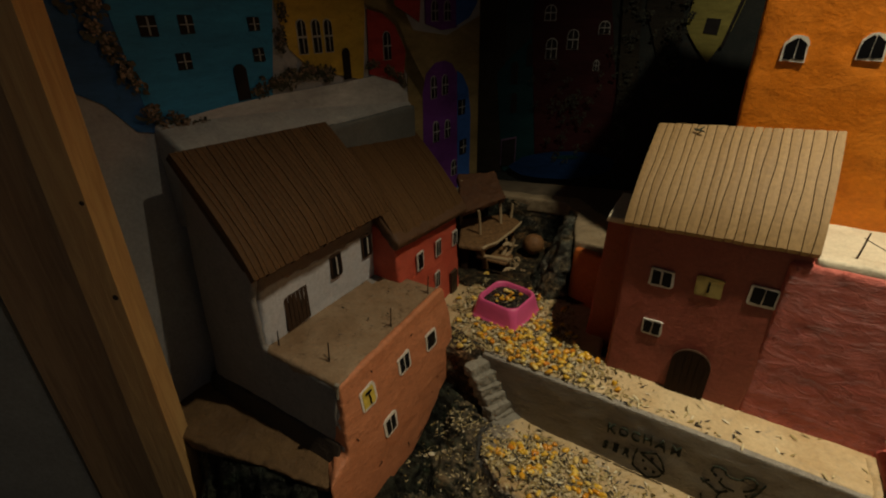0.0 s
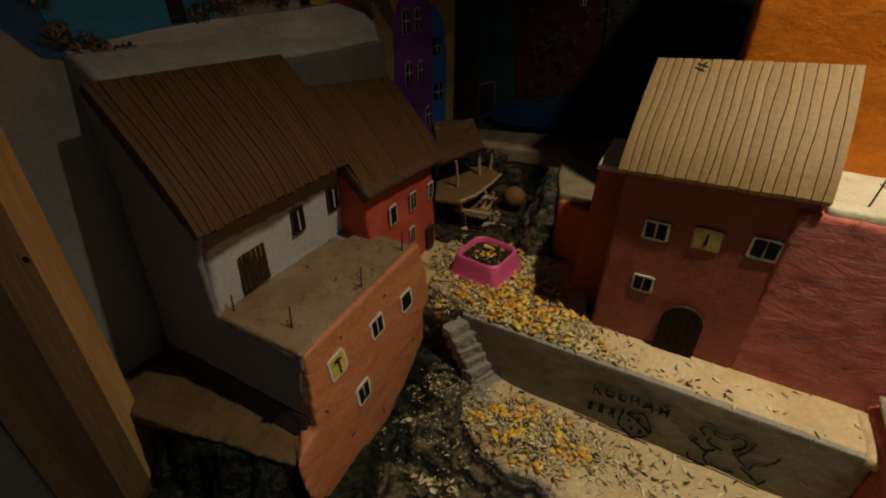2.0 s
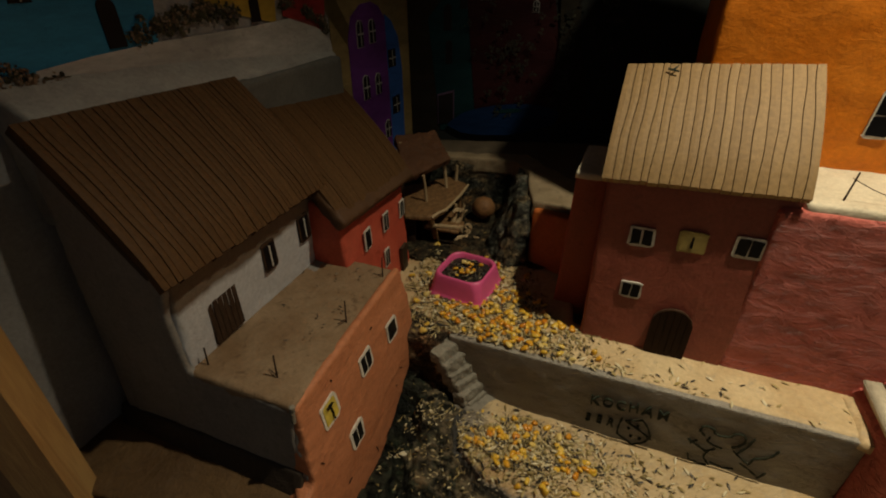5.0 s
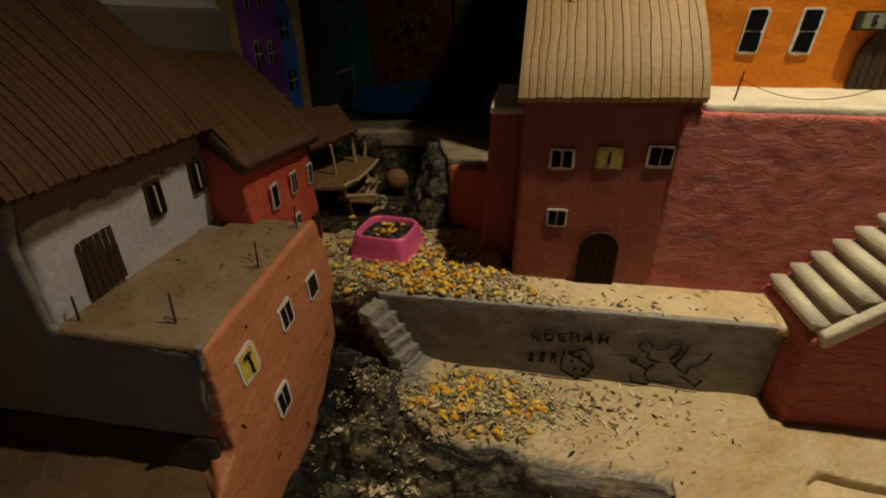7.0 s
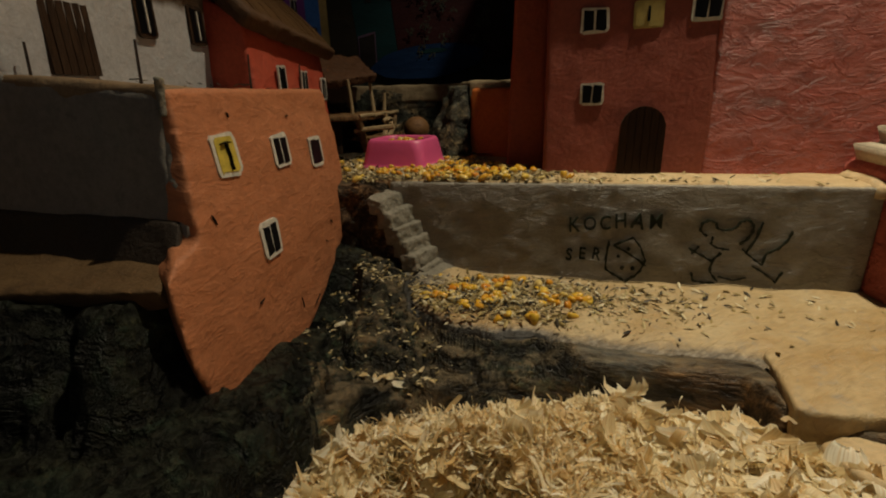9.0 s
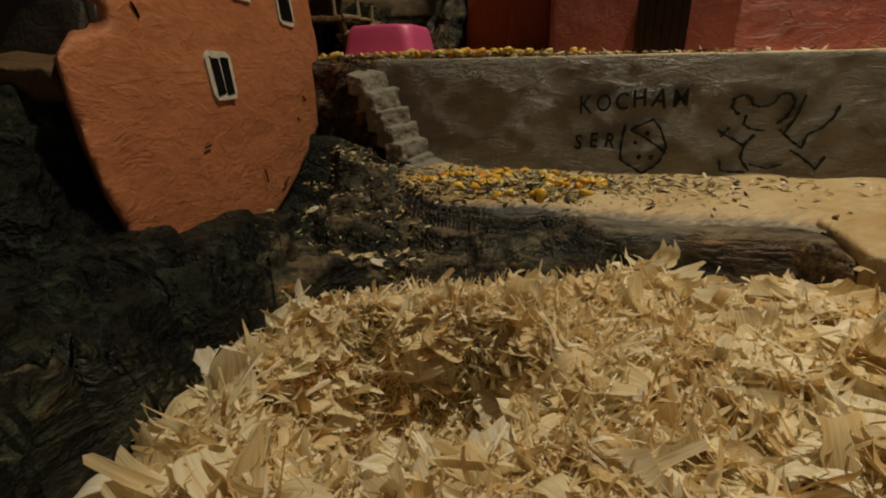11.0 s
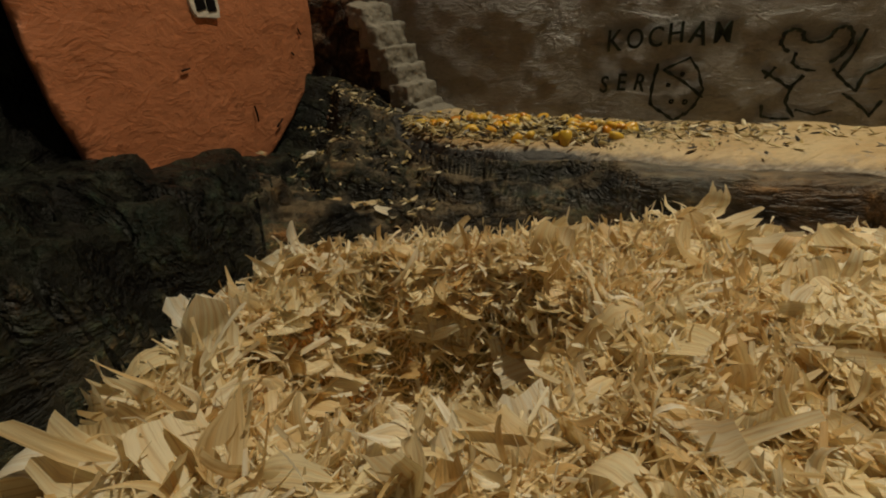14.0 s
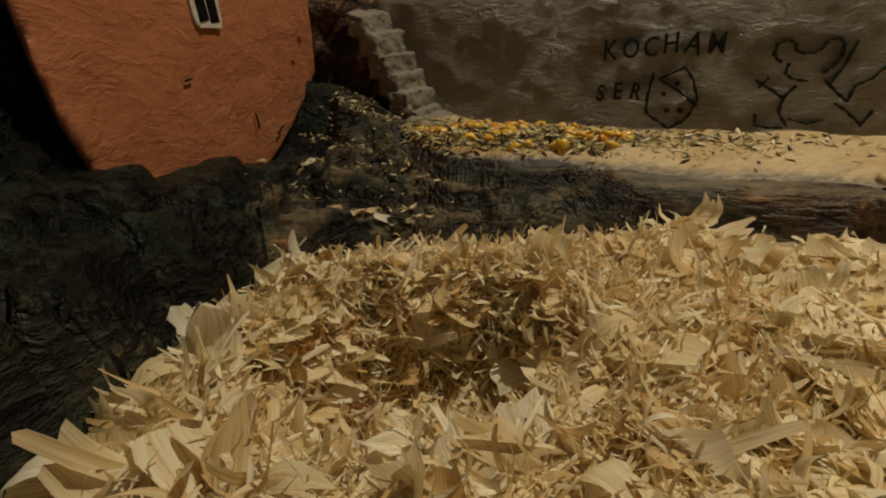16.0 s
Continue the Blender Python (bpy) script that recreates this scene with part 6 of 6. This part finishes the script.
def add_flake(verts, faces, uvs, m, length, width, rng, curl, cols=5, n=7, torn=0.16):
    """One planed shaving: rolled along its grain, its ends torn into fringes, its sides ragged."""
    b = len(verts)
    cross, twist, wave = rng.uniform(-0.35, 0.35), rng.gauss(0, 0.45), rng.uniform(-0.05, 0.05)
    shift, waist, ph = rng.uniform(-0.18, 0.18), rng.uniform(0.0, 0.5), rng.uniform(0, 6)
    u0, v0 = rng.random() * 40, rng.random() * 40
    e0, e1, ends = rng.uniform(-torn, torn), rng.uniform(-torn, torn), []
    for c in range(cols):
        e0, e1 = 0.7 * e0 + rng.gauss(0, torn * 0.45), 0.7 * e1 + rng.gauss(0, torn * 0.45)
        ends.append((e0, e1))
    rad = length / curl if abs(curl) > 0.05 else 0
    for k in range(n + 1):
        for c in range(cols):
            f = k / n - 0.5
            if k == 0:
                f -= ends[c][0]
            elif k == n:
                f += ends[c][1]
            g = 2.0 * c / (cols - 1) - 1
            a = f * curl
            px = rad * math.sin(a) if rad else f * length
            pz = rad * (1 - math.cos(a)) if rad else 0
            side = 1 - waist * abs(2 * f) ** 2 + 0.07 * math.sin(ph + 7 * f + 2 * g) + (rng.uniform(-0.10, 0.10) if abs(g) == 1 else 0)
            y = g * width * 0.5 * max(0.10, side)
            z = pz + cross * width * 0.5 * g * g + wave * length * math.sin(ph + 5 * f + 1.5 * g)
            ct, st = math.cos(twist * f), math.sin(twist * f)
            verts.append(m @ Vector((px, shift * length * (f * f - 0.08) + y * ct, z + y * st)))
            uvs.append((u0 + f * length * 55, v0 + g * width * 700))
    for k in range(n):
        for c in range(cols - 1):
            i = b + cols * k + c
            faces.append((i, i + 1, i + cols + 1, i + cols))


def lie(c, rng, tilt, roll=0.5):
    return Matrix.Translation(c) @ Matrix.Rotation(rng.uniform(0, 2 * math.pi), 4, "Z") @ Matrix.Rotation(tilt, 4, "Y") @ Matrix.Rotation(rng.gauss(0, roll), 4, "X")


def shaving_data(name, verts, faces, uvs, material):
    me = bpy.data.meshes.new(name)
    me.from_pydata(verts, [], faces)
    layer = me.uv_layers.new(name="grain")
    flat = np.array(uvs, dtype=np.float32)[np.array(faces, dtype=np.int64).ravel()]
    layer.data.foreach_set("uv", flat.ravel())
    me.polygons.foreach_set("use_smooth", [True] * len(me.polygons))
    me.materials.append(material)
    return me


def bed_spot(r, sampler):
    while True:
        x, y = sampler(r)
        if edge_side(BED, x, y) < -0.002 + 0.0065 * r.gauss(0, 1):
            continue
        if math.hypot((x - NEST[0]) / 1.25, y - NEST[1]) < 0.036 and r.random() < 0.6:
            continue
        return x, y


def flakes(name, count, size, aspect, label, sampler, lift, tilt_by, curl_by, seed, cols=4, n=6, torn=0.14):
    r = random.Random(seed)
    verts, faces, uvs = [], [], []
    for k in range(count):
        x, y = bed_spot(r, sampler)
        ln = r.uniform(*size)
        tilt = r.gauss(0, tilt_by)
        z = bed_height(x, y) + r.uniform(*lift) + 0.3 * ln * abs(math.sin(tilt))
        add_flake(verts, faces, uvs, lie((x, y, z), r, tilt), ln, ln * r.uniform(*aspect), r, r.gauss(0, curl_by), cols, n, torn)
    return tagged(new(name, shaving_data(name, verts, faces, uvs, M_FLAKE)), label, "wood shavings", "", "stuff")


def wide_spot(r):
    return r.uniform(-0.2, 0.29), r.uniform(0.0, 0.325)


def front_spot(r):
    return r.uniform(-0.15, 0.20), r.uniform(0.08, 0.30)


def flat_spot(r):
    return r.uniform(0.09, 0.26), r.uniform(0.10, 0.255)


def near_spot(r):
    return r.gauss(0.02, 0.075), r.gauss(0.225, 0.055)


flakes("wood_shavings", 2000, (0.009, 0.020), (0.35, 0.85), "pale curled pine shavings heaped as bedding", wide_spot, (-0.003, 0.002), 0.30, 1.3, 41)
flakes("wood_shavings", 700, (0.016, 0.032), (0.35, 0.75), "larger curled pine shavings round the nest hollow", front_spot, (-0.003, 0.003), 0.36, 1.7, 42, 6, 8, 0.13)
flakes("wood_slivers", 8000, (0.008, 0.024), (0.02, 0.08), "thin pale splinters among the shavings", wide_spot, (-0.001, 0.004), 0.32, 1.9, 43, 2, 6, 0.02)
flakes("wood_slivers", 9000, (0.008, 0.026), (0.015, 0.06), "thin pale splinters round the nest hollow", near_spot, (-0.001, 0.005), 0.42, 2.2, 44, 2, 7, 0.02)
flakes("wood_shavings", 260, (0.013, 0.028), (0.4, 0.8), "broad flat pine shavings on the lamplit side of the heap", flat_spot, (0.002, 0.005), 0.12, 0.8, 47, 7, 8, 0.13)
flakes("wood_curls", 700, (0.016, 0.036), (0.05, 0.16), "long curled pine ribbons on the bedding", near_spot, (0.0, 0.004), 0.38, 3.0, 45, 3, 9, 0.1)

# the broad shavings on top, each a piece of its own
r = random.Random(46)
broad = []
for k in range(30):
    verts, faces, uvs = [], [], []
    ln = r.uniform(0.017, 0.030)
    add_flake(verts, faces, uvs, Matrix.Identity(4), ln, ln * r.uniform(0.34, 0.72), r, r.gauss(0, 2.0), 10, 11, 0.20)
    broad.append(shaving_data("shaving", verts, faces, uvs, M_BROADFLAKE))
for k in range(300):
    x, y = bed_spot(r, front_spot)
    tilt = r.gauss(0, 0.45)
    ob = new("shaving", broad[k % 30])
    ob.parent = bed
    ob.matrix_world = lie((x, y, bed_height(x, y) + r.uniform(0.001, 0.005) + 0.007 * abs(math.sin(tilt))), r, tilt, 0.6) @ Matrix.Scale(r.uniform(0.6, 1.15), 4)

# ---------------------------------------------------------------- seed mix


def add_husk(verts, faces, c, length, rng, ups=(0, 0, 1)):
    m = Matrix.Translation(c) @ Matrix.Rotation(rng.uniform(0, 6.28), 4, "Z") @ Matrix.Rotation(rng.gauss(0, 0.35), 4, "Y") @ Matrix.Rotation(rng.gauss(0, 0.5), 4, "X")
    w, t, b = length * rng.uniform(0.2, 0.34), length * 0.13, len(verts)
    for k, s in ((-0.5, 0.05), (-0.2, 0.9), (0.15, 1.0), (0.5, 0.08)):
        for dx, dz in ((-1, 0), (0, 1), (1, 0), (0, -1)):
            verts.append(m @ Vector((k * length, dx * w * 0.5 * s, dz * t * 0.5 * s)))
    for k in range(3):
        for i in range(4):
            j = (i + 1) % 4
            faces.append((b + 4 * k + i, b + 4 * k + j, b + 4 * k + 4 + j, b + 4 * k + 4 + i))


def add_kernel(verts, faces, c, size, rng):
    m = Matrix.Translation(c) @ Matrix.Rotation(rng.uniform(0, 6.28), 4, "Z") @ Matrix.Rotation(rng.gauss(0, 0.6), 4, "Y") @ Matrix.Rotation(rng.gauss(0, 0.6), 4, "X")
    b, n = len(verts), 7
    rows = ((-0.5, 0.30, 0.55), (-0.36, 0.62, 0.8), (0.0, 0.95, 1.0), (0.32, 1.0, 0.95), (0.48, 0.72, 0.6))
    for x, w, t in rows:
        for i in range(n):
            a = 2 * math.pi * i / n
            verts.append(m @ Vector((x * size, 0.44 * size * w * math.cos(a), 0.27 * size * t * math.sin(a))))
    for k in range(len(rows) - 1):
        for i in range(n):
            j = (i + 1) % n
            faces.append((b + n * k + i, b + n * k + j, b + n * k + n + j, b + n * k + n + i))
    faces.append(tuple(b + i for i in range(n))[::-1])
    faces.append(tuple(b + n * (len(rows) - 1) + i for i in range(n)))


def scatter(name, kind_fn, spots, material, label, smooth=False):
    verts, faces = [], []
    for c, size, r in spots:
        kind_fn(verts, faces, c, size, r)
    me = bpy.data.meshes.new(name)
    me.from_pydata(verts, [], faces)
    if smooth:
        me.polygons.foreach_set("use_smooth", [True] * len(me.polygons))
    me.materials.append(material)
    return tagged(new(name, me), label, "seeds", "", "stuff")


def g_point(s, n, z):
    return G @ Vector((s, n, z))


def heap(r, centre, spread, z, frame_fn, size, pile=0.0):
    s, n = r.gauss(centre[0], spread[0]), r.gauss(centre[1], spread[1])
    fall = math.exp(-((s - centre[0]) / spread[0]) ** 2 * 0.5 - ((n - centre[1]) / spread[1]) ** 2 * 0.5)
    return frame_fn(s, n, z + r.random() * pile * fall), r.uniform(*size), r


r = random.Random(51)


def on_path(p):
    return edge_side(EDGE, p[0], p[1]) < -0.004


def keep(gen, count, test):
    out = []
    while len(out) < count:
        it = gen()
        if test(it[0]):
            out.append(it)
    return out


def low_ok(p):
    q = G.inverted() @ p
    return on_path(p) and -0.13 < q.y < -0.004 and q.x < 0.40


def top_ok(p):
    q = G.inverted() @ p
    l = L.inverted() @ p
    if q.y < 0.062:
        return q.y > 0.004 - 0.014 * (q.x < -0.016) and -0.072 < q.x < 0.40 and l.y < 0.042
    return q.y < 0.30 and q.x > -0.10 and q.x < 0.128 and l.y < 0.042 and edge_side([(0.19, 0.60), (0.205, 0.70), (0.2, 0.8)], p.x, p.y) < 0 and math.hypot(p.x - 0.086, p.y - 0.582) > 0.041


CORN, HUSK = (0.0070, 0.0098), (0.0050, 0.0102)
low_z, top_z = 0.1085, 0.1985
M_CORNPIECE = pieces("single_maize_kernel", [(0.0, (0.58, 0.20, 0.012)), (0.18, (0.66, 0.32, 0.018)), (0.55, (0.70, 0.42, 0.035)), (0.85, (0.72, 0.49, 0.07)), (1.0, (0.70, 0.54, 0.20))], 0.32, 300, "OBJECT", 0.5)
corn = keep(lambda: heap(r, (0.10, -0.050), (0.042, 0.021), low_z + 0.0012, g_point, CORN, 0.003), 84, low_ok)
corn += keep(lambda: heap(r, (0.04, 0.050), (0.055, 0.040), top_z + 0.0010, g_point, CORN, 0.0025), 86, top_ok)
corn += keep(lambda: heap(r, (0.075, 0.030), (0.03, 0.014), top_z + 0.0012, g_point, CORN, 0.0025), 40, top_ok)
corn += keep(lambda: heap(r, (-0.01, 0.09), (0.07, 0.065), top_z + 0.0010, g_point, CORN, 0.002), 52, top_ok)
kernel_data = []
for k in range(12):
    verts, faces = [], []
    add_kernel(verts, faces, (0, 0, 0), 0.0084, random.Random(k))
    me = bpy.data.meshes.new("maize_kernel")
    me.from_pydata(verts, [], faces)
    me.polygons.foreach_set("use_smooth", [True] * len(me.polygons))
    me.materials.append(M_CORNPIECE)
    kernel_data.append(me)


def lay_kernel(c, size, r, label, group):
    ob = new("maize_kernel", kernel_data[r.randrange(12)])
    ob.matrix_world = Matrix.Translation(c) @ Matrix.Rotation(r.uniform(0, 6.28), 4, "Z") @ Matrix.Scale(size / 0.0084, 4)
    return tagged(ob, label, "maize kernel", group)


for c, size, rr in corn:
    if c.z < 0.15:
        lay_kernel(c, size, rr, "orange-yellow dried maize kernel among husks on the lower path", "maize kernels on the lower path")
    else:
        lay_kernel(c, size, rr, "orange-yellow dried maize kernel among husks on the upper terrace", "maize kernels on the upper terrace")
husk = keep(lambda: heap(r, (0.105, -0.052), (0.052, 0.024), low_z, g_point, HUSK, 0.005), 1250, low_ok)
husk += keep(lambda: heap(r, (0.22, -0.045), (0.075, 0.026), low_z, g_point, HUSK, 0.001), 220, low_ok)
husk += keep(lambda: heap(r, (0.02, -0.050), (0.035, 0.035), low_z + 0.003, g_point, HUSK, 0.003), 260, low_ok)
husk += keep(lambda: heap(r, (0.04, 0.055), (0.062, 0.050), top_z, g_point, HUSK, 0.004), 900, top_ok)
husk += keep(lambda: heap(r, (-0.02, 0.09), (0.075, 0.065), top_z, g_point, HUSK, 0.003), 1050, top_ok)
husk += keep(lambda: heap(r, (0.085, 0.028), (0.035, 0.014), top_z, g_point, HUSK, 0.004), 230, top_ok)
husk += keep(lambda: heap(r, (0.25, 0.030), (0.09, 0.020), top_z - 0.0005, g_point, HUSK, 0.0005), 26, top_ok)
husk += keep(lambda: heap(r, (0.14, 0.012), (0.13, 0.006), top_z - 0.0003, g_point, HUSK, 0.0005), 80, top_ok)
scatter("seed_husks", add_husk, husk, M_HUSK, "mixed pale and black seed husks strewn on the paths")
CHAFF = (0.0016, 0.0038)
chaff = keep(lambda: heap(r, (0.10, -0.050), (0.065, 0.028), low_z, g_point, CHAFF, 0.003), 2600, low_ok)
chaff += keep(lambda: heap(r, (0.03, 0.06), (0.075, 0.060), top_z, g_point, CHAFF, 0.003), 2600, top_ok)
M_CHAFF = pieces("seed_chaff", [(0.0, (0.03, 0.028, 0.022)), (0.3, (0.16, 0.13, 0.06)), (0.6, (0.34, 0.27, 0.10)), (1.0, (0.50, 0.42, 0.24))], 0.7, 700)
scatter("seed_chaff", add_husk, chaff, M_CHAFF, "fine crumbs of seed and chaff on the paths")

# seed in the bowl
inside = []
for k in range(260):
    a, q = r.uniform(0, 6.28), math.sqrt(r.random()) * 0.027
    inside.append((Vector((0.086 + q * math.cos(a), 0.582 + q * math.sin(a), 0.2195 + r.random() * 0.005)), r.uniform(*HUSK), r))
M_DARKSEED = pieces("dark_seed", [(0.0, (0.010, 0.010, 0.008)), (0.7, (0.05, 0.04, 0.03)), (1.0, (0.3, 0.24, 0.13))], 0.5, 700)
scatter("bowl_seed", add_husk, inside, M_DARKSEED, "dark sunflower seed filling the pink bowl")
part("seed_bed", prism([(p.x, p.y) for p in ring(0.0285, 0.013, 0)], 0.208, 0.2215), M_DARKSEED, bowl, "packed dark seed")
for k in range(16):
    a, q = r.uniform(0, 6.28), math.sqrt(r.random()) * 0.022
    lay_kernel(Vector((0.086 + q * math.cos(a), 0.582 + q * math.sin(a), 0.2260)), r.uniform(0.0055, 0.0080), r, "yellow maize kernel on dark seed in the pink bowl", "maize kernels in the bowl")

# husks that lie along the ledges of the rocks
loose = []


def drop(x, y, size):
    if edge_side(BED, x, y) < -0.004 and (L.inverted() @ Vector((x, y, 0))).y < -0.014:
        loose.append((Vector((x, y, rock_height(x, y) + 0.0015 + 0.004 * (rim(x, y) < 0.005))), r.uniform(*size), r))


for (ax, ay), (bx, by), count, wide in (((-0.042, 0.434), (0.010, 0.400), 60, 0.004), ((-0.038, 0.366), (0.030, 0.338), 80, 0.004), ((-0.010, 0.452), (0.042, 0.436), 230, 0.010), ((0.0, 0.42), (0.05, 0.352), 110, 0.012), ((-0.05, 0.40), (0.03, 0.37), 60, 0.022)):
    for k in range(count):
        f = r.random()
        drop(ax + f * (bx - ax) + r.gauss(0, wide), ay + f * (by - ay) + r.gauss(0, wide), (0.0022, 0.0060))
scatter("fallen_husks", add_husk, loose, M_HUSK, "pale husks caught on the dark rocks")

# stray shavings that have fallen on the ledges
verts, faces, uvs = [], [], []
for (ax, ay), (bx, by), count in (((-0.030, 0.425), (0.010, 0.405), 5), ((-0.030, 0.358), (0.035, 0.334), 22), ((0.06, 0.40), (0.10, 0.36), 4)):
    for k in range(count):
        f = r.random()
        x, y = ax + f * (bx - ax) + r.gauss(0, 0.004), ay + f * (by - ay) + r.gauss(0, 0.004)
        ln = r.uniform(0.003, 0.009)
        add_flake(verts, faces, uvs, lie((x, y, rock_height(x, y) + 0.002 + 0.004 * (rim(x, y) < 0.005)), r, r.gauss(0, 0.2)), ln, ln * r.uniform(0.2, 0.6), r, r.gauss(0, 0.9))
tagged(new("stray_shavings", shaving_data("stray_shavings", verts, faces, uvs, M_FLAKE)), "stray pine shavings on the rock ledges", "wood shavings", "", "stuff")


# crumbs and droppings on the roof terrace
crumbs = []
for k in range(46):
    p = L @ Vector((r.uniform(0.01, 0.19), r.uniform(0.02, 0.095), 0))
    crumbs.append((Vector((p.x, p.y, 0.2872 - 0.02 * (L.inverted() @ p).x)), r.uniform(0.0018, 0.0055), r))
scatter("terrace_crumbs", add_husk, crumbs, M_DARKSEED, "dark crumbs strewn on the roof terrace")
